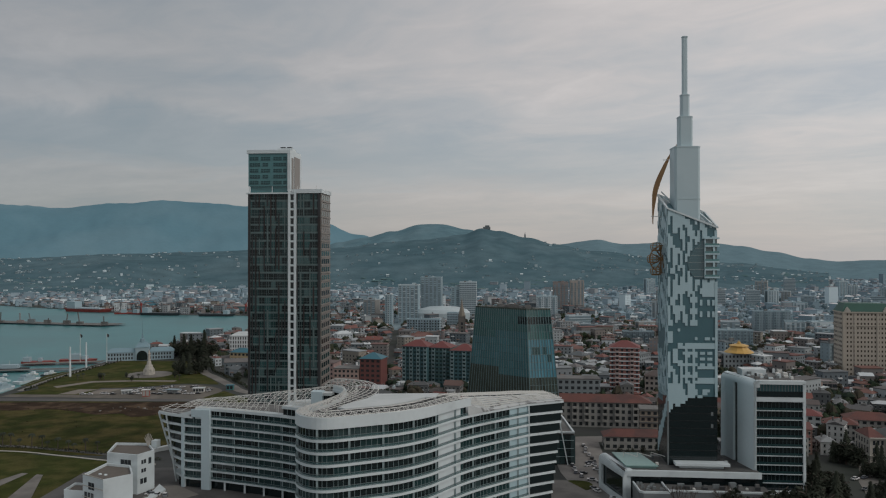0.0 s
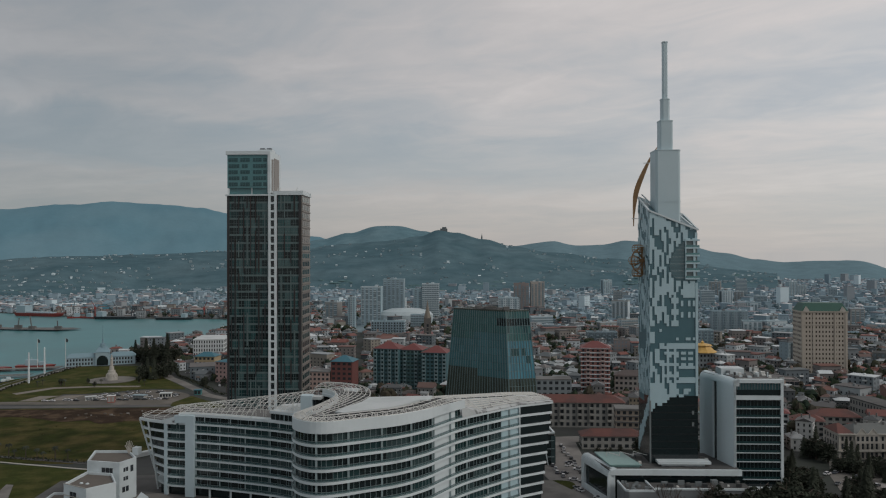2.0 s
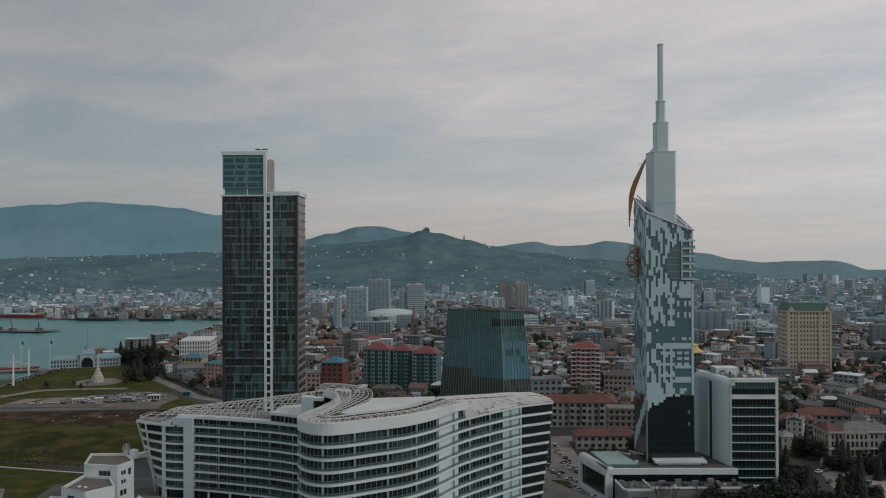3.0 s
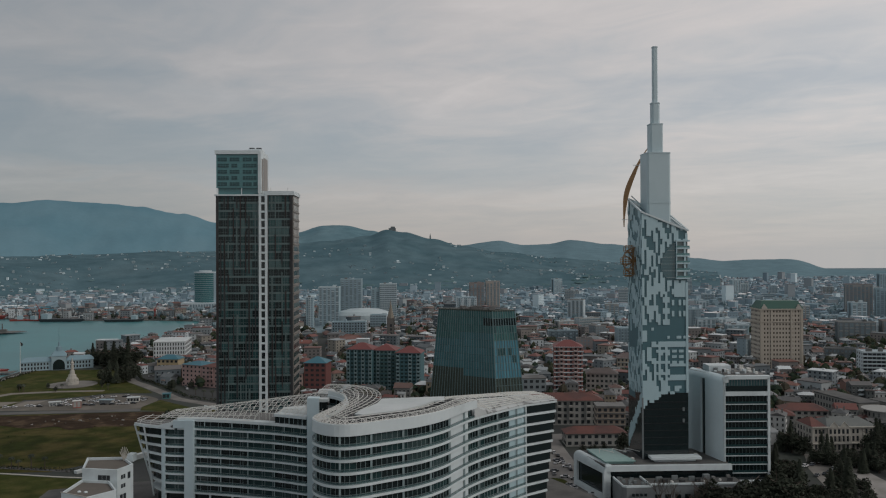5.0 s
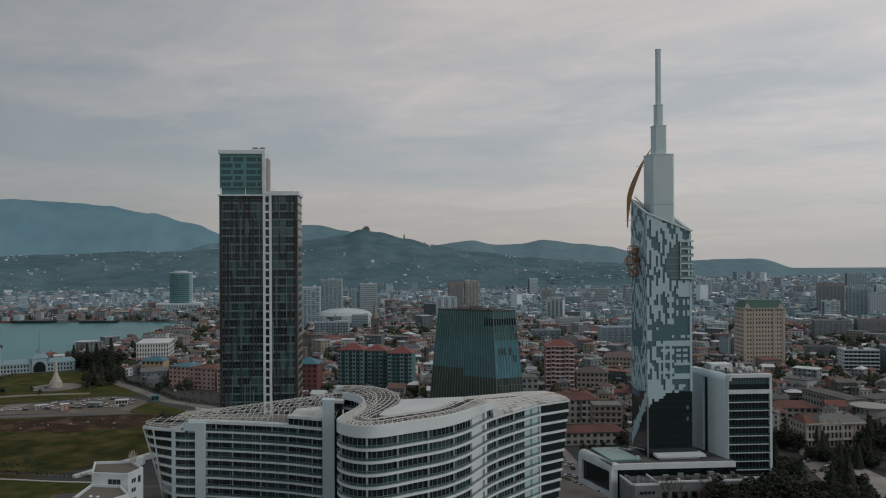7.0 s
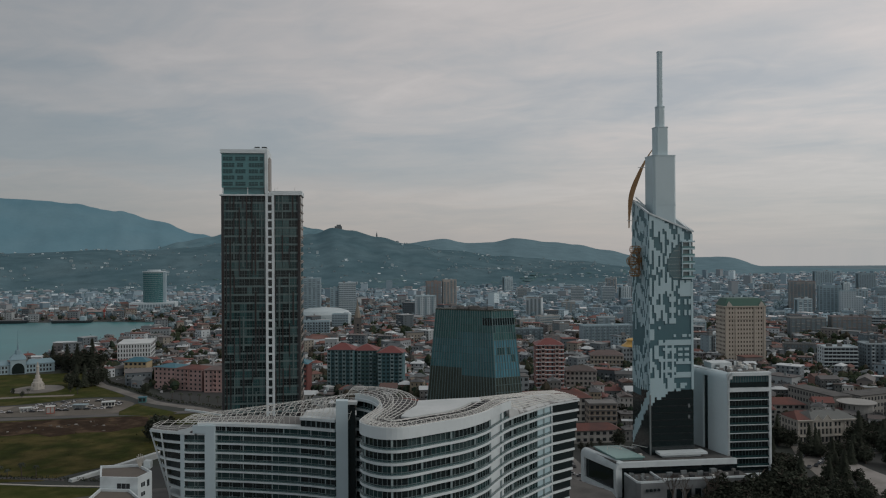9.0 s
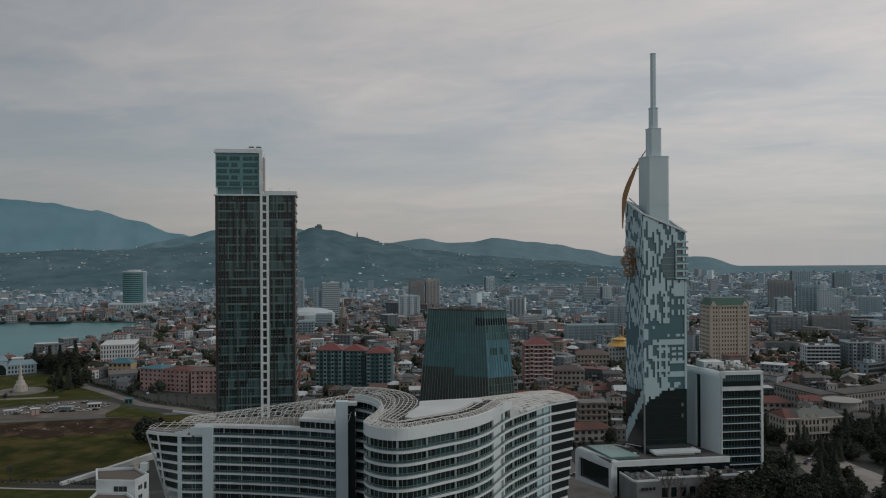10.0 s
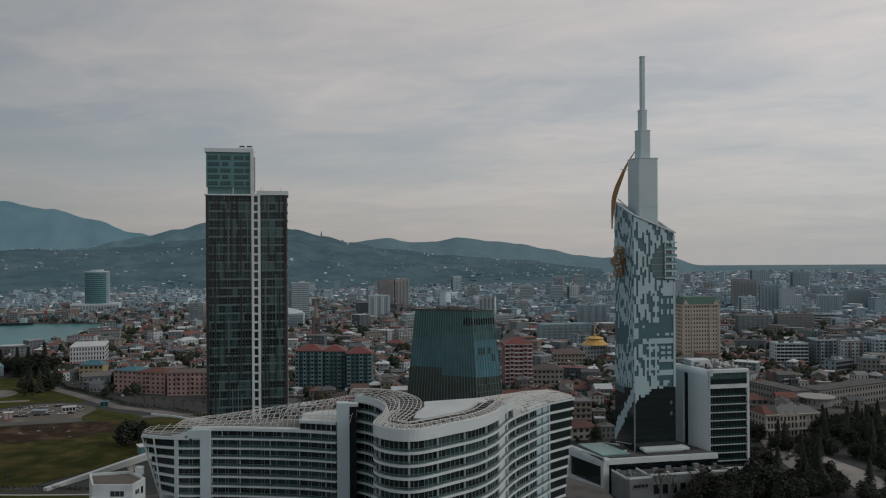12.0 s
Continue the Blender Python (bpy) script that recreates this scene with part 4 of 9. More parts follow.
        part("spine_rail", b, WHITE, root, "white upright spine rail")
    b = Build()
    b.prism([P(20.8, -0.1), P(22.5, -0.1), P(22.5, 0.4), P(20.8, 0.4)], 0, ZT)
    part("spine_glazing", b, GLASS_DARK, root, "dark glazing inside the spine")
    for f in range(N + 1):
        b = Build()
        b.prism([P(20.7, -0.55), P(22.6, -0.55), P(22.6, 0.3), P(20.7, 0.3)], f * FL - 0.45, f * FL + 0.45)
        part("spine_rung", b, WHITE, root)
    # right side: pale cladding with window rows
    b = Build()
    b.prism([P(W - 0.4, 0.5), P(W + 0.1, 0.5), P(W + 0.1, D), P(W - 0.4, D)], 0, ZT)
    part("side_wall", b, BEIGE_SIDE, root, "beige side wall")
    for f in range(1, N):
        b = Build()
        for a in (1.4, 5.6, 9.8, 14.0):
            b.prism([P(W + 0.02, a), P(W + 0.2, a), P(W + 0.2, a + 2.9), P(W + 0.02, a + 2.9)], f * FL + 0.7, f * FL + 2.9)
        tagged(part("side_glazing", b, PANE, root, "row of side windows"), kind="stuff")
        b = Build()
        b.prism([P(W + 0.02, 0.6), P(W + 0.45, 0.6), P(W + 0.45, D), P(W + 0.02, D)], f * FL - 0.2, f * FL + 0.25)
        part("side_ledge", b, BEIGE_SIDE, root)
    # left side
    b = Build()
    b.prism([P(-0.1, 0.4), P(0.3, 0.4), P(0.3, D), P(-0.1, D)], 0, ZT)
    part("side_wall", b, MULLION_G, root, "grey side wall")
    # roof slabs
    b = Build()
    b.prism([P(22.0, -0.5), P(W + 0.7, -0.5), P(W + 0.7, D + 0.3), P(22.0, D + 0.3)], ZT, ZT + 1.9)
    part("roof_slab", b, WHITE, root, "white roof slab with upstand")
    b = Build()
    b.prism([P(-0.6, -0.8), P(20.4, -0.8), P(20.4, D), P(-0.6, D)], ZT - 0.3, ZT + 0.35)
    part("roof_slab", b, WHITE, root, "white terrace slab")
    # top block
    TB = ZT + 3.4
    ZU = 152.0
    b = Build()
    b.prism([P(0.8, 1.5), P(19, 1.5), P(19, D - 1), P(0.8, D - 1)], ZT, TB)
    part("recess_glazing", b, GLASS_TEAL, root, "recessed teal glazing")
    for a in (0.6, 11.8):
        b = Build()
        p = P(a, 0.3)
        b.beam((*p, ZT), (*p, TB), 0.35)
        part("terrace_post", b, WHITE, root)
    b = Build()
    b.prism([P(0.2, 0.2), P(19.5, 0.2), P(19.5, D), P(0.2, D)], TB, ZU)
    part("top_block", b, GLASS_TEAL, root, "teal glass top block")
    for f in range(5):
        for a, w in ((0.9, 5.0 if f % 2 else 4.2), (7.2 if f % 2 else 6.4, 2.6 if f % 2 else 4.4), (12.4, 6.2 if f % 2 else 4.0)) + (((17.2, 1.6),) if f % 2 == 0 else ()):
            b = Build()
            z = TB + 0.9 + f * 2.85
            b.prism([P(a, 0.02), P(a + w, 0.02), P(a + w, 0.3), P(a, 0.3)], z, z + 1.7)
            part("top_window", b, mat("deep_teal_glass", (0.018, 0.062, 0.066), 0.12, var=0.4, scale=0.5, spec=0.6), root, "dark window in teal glass")
            b = Build()
            for i in range(1, int(w / 1.2)):
                p = P(a + i * 1.2, -0.02)
                b.beam((*p, z), (*p, z + 1.7), 0.1)
            b.beam((*P(a, -0.02), z + 0.9), (*P(a + w, -0.02), z + 0.9), 0.08)
            part("window_grille", b, GLASS_TEAL, root)
    b = Build()
    b.prism([P(-0.4, -0.5), P(20.6, -0.5), P(20.6, D + 0.5), P(-0.4, D + 0.5)], ZU, ZU + 1.7)
    part("top_slab", b, WHITE, root, "white top slab")
    b = Build()
    b.prism([P(19.4, -0.5), P(20.7, -0.5), P(20.7, D + 0.3), P(19.4, D + 0.3)], ZT + 1.0, ZU + 0.1)
    part("top_side_wall", b, WHITE, root, "white side wall of the top block")
    b = Build()
    b.prism([P(20.6, 2.0), P(20.9, 2.0), P(20.9, 5.0), P(20.6, 5.0)], ZT + 2.2, ZU - 2)
    b.prism([P(20.6, 6.5), P(20.9, 6.5), P(20.9, 16), P(20.6, 16)], ZT + 2.2, ZU - 1)
    part("side_panel", b, BEIGE_SIDE, root, "pale grey side panels")
    b = Build()
    b.prism([P(13.6, 4), P(20.3, 4), P(20.3, 11), P(13.6, 11)], ZU + 1.7, ZU + 2.9)
    part("plant_room", b, WHITE, root, "white rooftop plant room")
    for a in (14.4, 17.6):
        b = Build()
        b.prism([P(a, 5), P(a + 2.2, 5), P(a + 2.2, 7), P(a, 7)], ZU + 2.9, ZU + 3.6)
        part("rooftop_unit", b, MULLION, root)
    for a in (23.5, 24.6, 32.5):
        b = Build()
        b.beam((*P(a, 2), ZT + 1.9), (*P(a + 0.3, 2), ZT + 3.6), 0.25)
        part("roof_mast", b, WHITE_STEEL, root)


dark_tower()


# ---- the white patterned tower with spire ----
def spire_tower():
    root = thing("spire_tower", (0, 0, 0), "white and teal pixel-clad tower with stepped spire", "skyscraper")
    C, R = Vector((97.0, 336.8)), Vector((117.4, 335.3))
    ux = (R - C).normalized()
    uy = Vector((-ux.y, ux.x))
    W, D = (R - C).length, 21.0
    L = C + uy * D

    def P(a, d):
        v = C + ux * a + uy * d
        return (v.x, v.y)

    ZB = 13.0

    def roof(a, d):
        return 123.8 - 8.2 * a / W + 7.4 * d / D

    b = Build()
    poly = [P(0.15, 0.15), P(W - 0.15, 0.15), P(W - 0.15, D), P(0.15, D)]
    b.prism(poly, 0, [roof(0, 0) - 0.6, roof(W, 0) - 0.6, roof(W, D) - 0.6, roof(0, D) - 0.6])
    part("core", b, TEAL_PANEL, root, "teal clad body")
    # dark glazed foot
    b = Build()
    b.prism([P(-0.02, -0.02), P(W + 0.02, -0.02), P(W + 0.02, D * 0.5), P(-0.02, D * 0.5)], 0, 44)
    b.prism([P(-0.03, 0), P(0.5, 0), P(0.5, D + 0.02), P(-0.03, D + 0.02)], 0, 40)
    part("glazed_foot", b, GLASS_DARK, root, "black glazed lower floors")
    for f in range(9):
        b = Build()
        b.prism([P(0.8, -0.1), P(W - 0.3, -0.1), P(W - 0.3, 0.1), P(0.8, 0.1)], 15 + f * 3.1, 15.3 + f * 3.1)
        part("floor_line", b, mat("dull_black_joint", (0.014, 0.018, 0.02), 0.35), root)
    b = Build()
    b.prism([P(-0.25, -0.25), P(0.35, -0.25), P(0.35, 0.3), P(-0.25, 0.3)], ZB, 42)
    part("corner_strip", b, MULLION_G, root, "pale corner strip of the foot")
    for a in (W - 2.6,):
        for z in (36, 31):
            b = Build()
            b.prism([P(a, -0.14), P(a + 0.9, -0.14), P(a + 0.9, 0.1), P(a, 0.1)], z, z + 1.6)
            part("panel", b, MULLION_G, root)
    # pale panels, column by column, in a staggered pattern
    rnd = random.Random(11)
    cells_f = cells_l = 0
    NC = 20
    cw = W / NC
    ch = 1.22
    z_lo, z_hi = 30.0, 130.0
    nz = int((z_hi - z_lo) / ch)

    def arc_edge(z):
        """Left edge of the glazed bay with balconies, in metres along the front."""
        if z < 94 or z > 110.6:
            return 99
        t = (z - 94) / 16.6
        return W * (0.41 + 0.34 * (max(0, t - 0.35) / 0.65) ** 2 + 0.14 * (max(0, 0.35 - t) / 0.35) ** 2)

    cols_on = [[False] * nz for _ in range(NC)]
    streak = [[False] * nz for _ in range(NC)]
    for c in range(NC):
        z, on = 0, rnd.random() < 0.5
        while z < nz:
            if c % 3 == 1:
                n = rnd.randint(2, 5) if on else rnd.randint(4, 9)
            else:
                n = rnd.randint(6, 13) if on else rnd.randint(2, 5)
            for k in range(z, min(nz, z + n)):
                streak[c][k] = on
            z, on = z + n, not on
    for c in range(NC):
        u = (c + 0.5) / NC
        for k in range(nz):
            z = z_lo + (k + 0.5) * ch
            if z > 92.5:
                v = streak[c][k]
            elif z > 86:
                v = u > 0.70 or streak[c][k]
            elif z > 73.5:
                if u < 0.42:
                    v = streak[c][k]
                elif u < 0.62:
                    v = (c % 4 != 0)
                    v = v and (int((z - 74) / 2.45) % 2 == 0 or c % 4 == 2)
                else:
                    v = c % 5 in (1, 3, 2) and c % 5 != 2 and int((z - 74.6) / 2.45) % 2 == 1
            elif z > 66:
                v = rnd.random() < 0.03 or (u < 0.12 and z < 72)
            elif z > 63.8:
                v = u > 0.35 or (u > 0.2 and rnd.random() < 0.4)
            elif z > 50:
                row = int((z - 50) / 1.22)
                if u > 0.62:
                    v = (c % 3 != 0 and row % 2 == 0 and row > 4) or u > 0.95 or row in (0, 1, 5)
                elif u > 0.30:
                    v = c % 3 == 1 or row in (2, 6, 10) or (c % 3 == 2 and row % 3 == 0)
                else:
                    v = streak[c][k]
            elif z > 47.5:
                v = u < 0.3 or (0.42 < u < 0.55) or u > 0.95
            else:
                edge = 39.8 + 6.2 * u + 3.6 * noise.noise((c * 0.42, 3.3, 0)) - (u < 0.12) * 2
                v = z > edge and not (c in (7, 12, 13) and z > 45)
            a = c * cw
            if a + cw > arc_edge(z) or z > roof(a + cw / 2, 0) - 0.6:
                v = False
            cols_on[c][k] = v
    for c in range(NC):
        k = 0
        while k < nz:
            if cols_on[c][k]:
                k0 = k
                while k < nz and cols_on[c][k] and k - k0 < 12:
                    k += 1
                z0, z1 = z_lo + k0 * ch, z_lo + k * ch
                b = Build()
                b.prism([P(c * cw, -0.16), P(c * cw + cw + 0.01, -0.16), P(c * cw + cw + 0.01, 0.1), P(c * cw, 0.1)], z0 + 0.015, z1 - 0.015)
                part("panel", b, WHITE_PANEL, root)
            else:
                k += 1
    # the left face: narrower streaks over a slanting foot
    NL = 16
    cl = D / NL
    b = Build()
    for c in range(NL):
        zt = roof(0, (c + 0.5) * cl) - 0.8
        low = 38.5 - 1.45 * c + rnd.uniform(-0.8, 0.8)
        b.prism([P(-0.16, c * cl), P(0.12, c * cl), P(0.12, c * cl + cl * 0.92), P(-0.16, c * cl + cl * 0.92)], low, low + rnd.uniform(5.5, 8.5))
        z, on = max(low + 9, 43 + 3.5 * noise.noise((c * 0.5, 8.1, 0))), c % 2 == 0
        while z < zt:
            h = rnd.uniform(3, 9) if on else rnd.uniform(2, 6)
            z1 = min(z + h, zt)
            if on and not (60 < z < 70 and c > 4):
                b.prism([P(-0.16, c * cl), P(0.12, c * cl), P(0.12, c * cl + cl * 0.92), P(-0.16, c * cl + cl * 0.92)], z, z1)
            z, on = z1, not on
    tagged(part("side_cladding", b, WHITE_PANEL, root, "pale panel streaks of the side face"), kind="stuff")
    # slanting roof rim
    b = Build()
    rim = [P(-0.2, -0.2), P(W + 0.2, -0.2), P(W + 0.2, D + 0.2), P(-0.2, D + 0.2)]
    hz = [roof(0, 0), roof(W, 0), roof(W, D), roof(0, D)]
    for i in range(4):
        j = (i + 1) % 4
        b.beam((*rim[i], hz[i] - 0.2), (*rim[j], hz[j] - 0.2), 0.7)
    part("roof_rim", b, WHITE, root, "pale slanting roof rim")
    # glazed bay with balconies
    b = Build()
    pts = []
    for i in range(13):
        z = 94.05 + 16.5 * i / 12
        pts.append((min(arc_edge(z), W - 0.3), z))
    for (a0, z0), (a1, z1) in zip(pts, pts[1:]):
        q = [P(a0, -0.06), P(W, -0.06), P(W, -0.06), P(a1, -0.06)]
        b.face([(*q[0], z0), (*q[1], z0), (*q[2], z1), (*q[3], z1)])
        g = [P(a0, 0.1), P(a1, 0.1)]
        b.face([(*q[0], z0), (*q[3], z1), (*g[1], z1), (*g[0], z0)])
    part("bay_glazing", b, mat("blue_green_bay_glass", (0.055, 0.125, 0.145), 0.12, var=0.35, scale=0.3, spec=0.7), root, "curved-edged teal glazed bay")
    for i in range(11):
        z = 94.6 + i * 1.5
        b = Build()
        b.prism([P(arc_edge(z) + 0.2, -0.16), P(W * 0.75, -0.16), P(W * 0.75, -0.04), P(arc_edge(z) + 0.2, -0.04)], z, z + 0.14)
        part("bay_transom", b, TEAL_PANEL if i % 2 else POST, root)
    for i in range(6):
        z = 94.0 + i * 3.3
        b = Build()
        b.prism([P(W * 0.74, -0.9), P(W + 0.8, -0.9), P(W + 0.8, 4), P(W * 0.74, 4)], z, z + 0.7)
        bal = part("balcony", b, WHITE_PANEL, root, "white balcony slab")
        if i == 5:
            continue
        b = Build()
        b.prism([P(W * 0.75, -0.85), P(W + 0.7, -0.85), P(W + 0.7, -0.78), P(W * 0.75, -0.78)], z + 0.7, z + 1.5)
        part("balcony_rail", b, GLASS_TEAL, bal)
        b = Build()
        b.prism([P(W * 0.75, -0.14), P(W - 0.1, -0.14), P(W - 0.1, 0.05), P(W * 0.75, 0.05)], z + 0.7, z + 3.3)
        part("balcony_glazing", b, mat("grey_balcony_glass", (0.10, 0.15, 0.16), 0.15, var=0.4, scale=0.4, spec=0.6), bal)
        b = Build()
        for q, wd in ((W * 0.75, 0.5), (W * 0.93, 0.9)):
            b.beam((*P(q, -0.6), z), (*P(q, -0.6), z + 3.3), wd, 0.3)
        part("balcony_post", b, WHITE_PANEL, bal)
    b = Build()
    b.prism([P(W - 0.9, -0.3), P(W + 0.1, -0.3), P(W + 0.1, 0.4), P(W - 0.9, 0.4)], 44, 92.5)
    part("corner_strip", b, WHITE_PANEL, root, "pale right corner strip")

    # stepped spire, octagonal stages
    cx, cy = 106.9, 345.4

    def octagon(w, cut):
        h, c = w / 2, w / 2 - cut
        q = []
        for x, y in ((-c, -h), (c, -h), (h, -c), (h, c), (c, h), (-c, h), (-h, c), (-h, -c)):
            v = ux * x + uy * y
            q.append((cx + v.x, cy + v.y))
        return q

    for w, cut, z0, z1, lab in ((10.8, 0.9, 112, 150.3, "broad lower spire stage"), (5.7, 0.6, 150.3, 163.6, "second spire stage"), (3.7, 0.8, 163.6, 173.2, "third spire stage"), (2.2, 0.4, 173.2, 198.6, "slim mast")):
        b = Build()
        b.prism(octagon(w, cut), z0, z1)
        b.prism(octagon(w + 0.25, cut), z1 - 0.35, z1 + 0.1)
        part("spire_stage", b, SPIRE_GREY, root, lab)
    b = Build()
    b.prism(octagon(11.0, 0.9), 127.6, 128.2)
    part("spire_ring", b, SPIRE_GREY, root, "joint ring of the spire")
    b = Build()
    b.beam((*P(12.5, 12), 125), (*P(W - 1.5, 3), 117), 0.9)
    part("brace", b, WHITE, root, "white slanting roof brace")
    b = Build()
    b.beam((*P(1.2, D - 2), 132), (*P(7.5, D - 8), 124), 0.45)
    b.beam((*P(0.8, D - 5), 130), (*P(6.5, D - 10), 123), 0.35)
    part("brace", b, WHITE, root, "white roof braces by the horn")
    # bronze horn: a crescent blade
    pts = []
    for i in range(25):
        t = i / 24
        z = 117.5 + 38.8 * t
        a = -1.9 - 1.2 * (1 - t) - 0.5 * math.sin(math.pi * min(1, t * 1.6)) + (12.0 * max(0, t - 0.33) ** 1.7 / 0.67 ** 1.7)
        wdt = 1.85 * math.sin(math.pi * min(1, 0.02 + t * 0.98)) ** 2.0 * (1.3 - 0.35 * t) + 0.25
        pts.append((a, z, wdt))
    b = Build()
    for side in (0, 1):
        for (a0, z0, w0), (a1, z1, w1) in zip(pts, pts[1:]):
            if side == 0:
                ring0 = [(*P(a0 - 0.0, 17.2), z0), (*P(a0 + w0, 16.4), z0), (*P(a0 + w0 * 0.9, 18.0), z0)]
                ring1 = [(*P(a1 - 0.0, 17.2), z1), (*P(a1 + w1, 16.4), z1), (*P(a1 + w1 * 0.9, 18.0), z1)]
                for i in range(3):
                    j = (i + 1) % 3
                    b.face([ring0[i], ring0[j], ring1[j], ring1[i]])
    part("horn", b, GOLD, root, "bronze crescent horn at the roof edge")
    b = Build()
    for z, a in ((146, 5.5), (121, 0.2)):
        b.beam((*P(a - 4, 17), z), (*P(a + 1.5, 13), z - 0.5), 0.25)
    part("horn_tie", b, WHITE_STEEL, root)
    # small gilded wheel, seen from its rim, with cage cabins
    wa, wd, wz = -1.3, 9.6, 102.0
    wheel = part("wheel", Build(), GOLD, root, "gilded observation wheel")

    def cage(p, z, rad, hgt):
        rows = ((-1.0, 0.7), (-0.75, 0.9), (-0.25, 1.0), (0.35, 1.0), (0.75, 0.88), (1.0, 0.6))
        for lvl, k in rows:
            ring = [(p[0] + rad * k * math.cos(i * math.pi / 5), p[1] + rad * k * math.sin(i * math.pi / 5), z + lvl * hgt) for i in range(11)]
            for u, w in zip(ring, ring[1:]):
                b.beam(u, w, 0.2)
        for i in range(10):
            cs, sn = math.cos(i * math.pi / 5), math.sin(i * math.pi / 5)
            q = [(p[0] + rad * k * cs, p[1] + rad * k * sn, z + lvl * hgt) for lvl, k in rows]
            for u, w in zip(q, q[1:]):
                b.beam(u, w, 0.14)
        b.prism([(p[0] + rad * 0.72 * math.cos(i * 1.047), p[1] + rad * 0.72 * math.sin(i * 1.047)) for i in range(6)], z - hgt, z - hgt + 0.3)

    seats = [(-1.6, 5.3), (-3.1, 0.1), (-1.7, -5.2), (1.2, -8.2), (1.2, 8.0)]
    b = Build()
    for off in (-0.8, 0.8):
        q = [P(wa + 1.6 + 6.0 * math.cos(t * math.pi / 14), wd + off) + (wz + 6.0 * math.sin(t * math.pi / 14),) for t in range(7, 22)]
        for u, w in zip(q, q[1:]):
            b.beam(u, w, 0.26)
        for t in (0, 3, 5, 7, 9, 11, 14):
            b.beam((*P(wa + 1.0, wd + off), wz), q[t], 0.24)
        b.beam((*P(wa + 0.3, wd + off), wz - 6.4), (*P(wa + 0.3, wd + off), wz + 6.2), 0.3)
    for z in (-4, -2, 0, 2, 4):
        b.beam((*P(wa + 0.3, wd - 0.8), wz + z), (*P(wa - 1.0, wd + 0.8), wz + z + 1.2), 0.2)
    b.beam((*P(wa - 1.0, wd), wz), (*P(0.2, wd), wz), 1.1)
    part("wheel_rim", b, GOLD, wheel, "gilded rims and spokes")
    for da, dz in seats[:3]:
        b = Build()
        cage(P(wa + da, wd), wz + dz, 2.5, 1.75)
        part("cabin", b, GOLD, wheel, "gilded cage cabin")


spire_tower()

# ---- white-framed hotel block and podium ----
def framed_block():
    root = thing("framed_office_block", (0, 0, 0), "white-framed glass block with rounded edges and floor slabs", "building")
    A, B, C, Dk = Vector((130.0, 328.2)), Vector((150.6, 326.0)), Vector((149.6, 355)), Vector((126.2, 356))
    ux, W = (B - A).normalized(), (B - A).length
    uy = Vector((-ux.y, ux.x))

    def P(a, d):
        v = A + ux * a + uy * d
        return (v.x, v.y)

    ZT, ZB = 52.0, 0.0
    b = Build()
    b.prism([P(1.0, 1.2), P(W - 0.6, 1.2), tuple(C), tuple(Dk + Vector((1, 0)))], 0, ZT - 0.6, 0)
    part("core", b, GLASS_DARK, root, "dark glass body")
    # white side wall with a rounded shoulder
    d = (Dk - A)
    b = Build()
    n = 8
    prof = [(0, 0)] + [(0, ZT - 3)] + [(3 - 3 * math.cos(i / n * math.pi / 2), ZT - 3 + 3 * math.sin(i / n * math.pi / 2)) for i in range(1, n + 1)]
    inn = [(x + 0.9 if z < ZT - 3 else 0.9 + (x - 0) * 0.72 + 0.0, z if z < ZT - 3 else ZT - 3 + (z - ZT + 3) * 0.7) for x, z in prof]
    segs = [(0.0, 0.48), (0.60, 1.0)]
    for s0, s1 in segs + [(0.48, 0.60)]:
        p0, p1 = A + d * s0, A + d * s1
        if (s0, s1) == (0.48, 0.60):
            rows = [i for i in range(len(prof)) if i >= 1]
        else:
            rows = list(range(len(prof)))
        for i, j in zip(rows, rows[1:]):
            (x0, z0), (x1, z1) = prof[i], prof[j]
            q = [p0 + ux * x0, p1 + ux * x0, p1 + ux * x1, p0 + ux * x1]
            b.face([(q[0].x, q[0].y, z0), (q[3].x, q[3].y, z1), (q[2].x, q[2].y, z1), (q[1].x, q[1].y, z0)])
        for p in (p0, p1):
            for i, j in zip(rows, rows[1:]):
                (x0, z0), (x1, z1), (x2, z2), (x3, z3) = prof[i], prof[j], inn[j], inn[i]
                q = [p + ux * x for x in (x0, x1, x2, x3)]
                b.face([(q[0].x, q[0].y, z0), (q[1].x, q[1].y, z1), (q[2].x, q[2].y, z2), (q[3].x, q[3].y, z3)])
    # light painted in: brighter and bluer than the white of the frame
    part("side_wall", b, mat("brightened_side_white", (0.62, 0.72, 0.75), 0.5, var=0.12, scale=0.08), root, "white side wall with rounded shoulder, light painted in")
    b = Build()
    p0, p1 = A + d * 0.47, A + d * 0.61
    v = ux * 0.8
    b.prism([tuple(p0 + v), tuple(p0 + v * 2), tuple(p1 + v * 2), tuple(p1 + v)], 11, ZT - 3)
    part("side_slot", b, GLASS_DARK, root, "tall dark window slot")
    # front frame
    b = Build()
    b.prism([P(0, 0), P(1.1, 0), P(1.1, 2), P(0, 2)], 9.5, ZT - 2.4)
    part("frame_post", b, WHITE, root, "white frame upright")
    b = Build()
    b.prism([P(W - 1.1, 0), P(W, 0), P(W, 2), P(W - 1.1, 2)], 0, ZT - 1)
    part("frame_post", b, WHITE, root, "white frame upright")
    b = Build()
    prev = None
    for i in range(9):
        an = i / 8 * math.pi / 2
        cur = (2.4 - 2.4 * math.cos(an), ZT - 2.4 + 2.4 * math.sin(an))
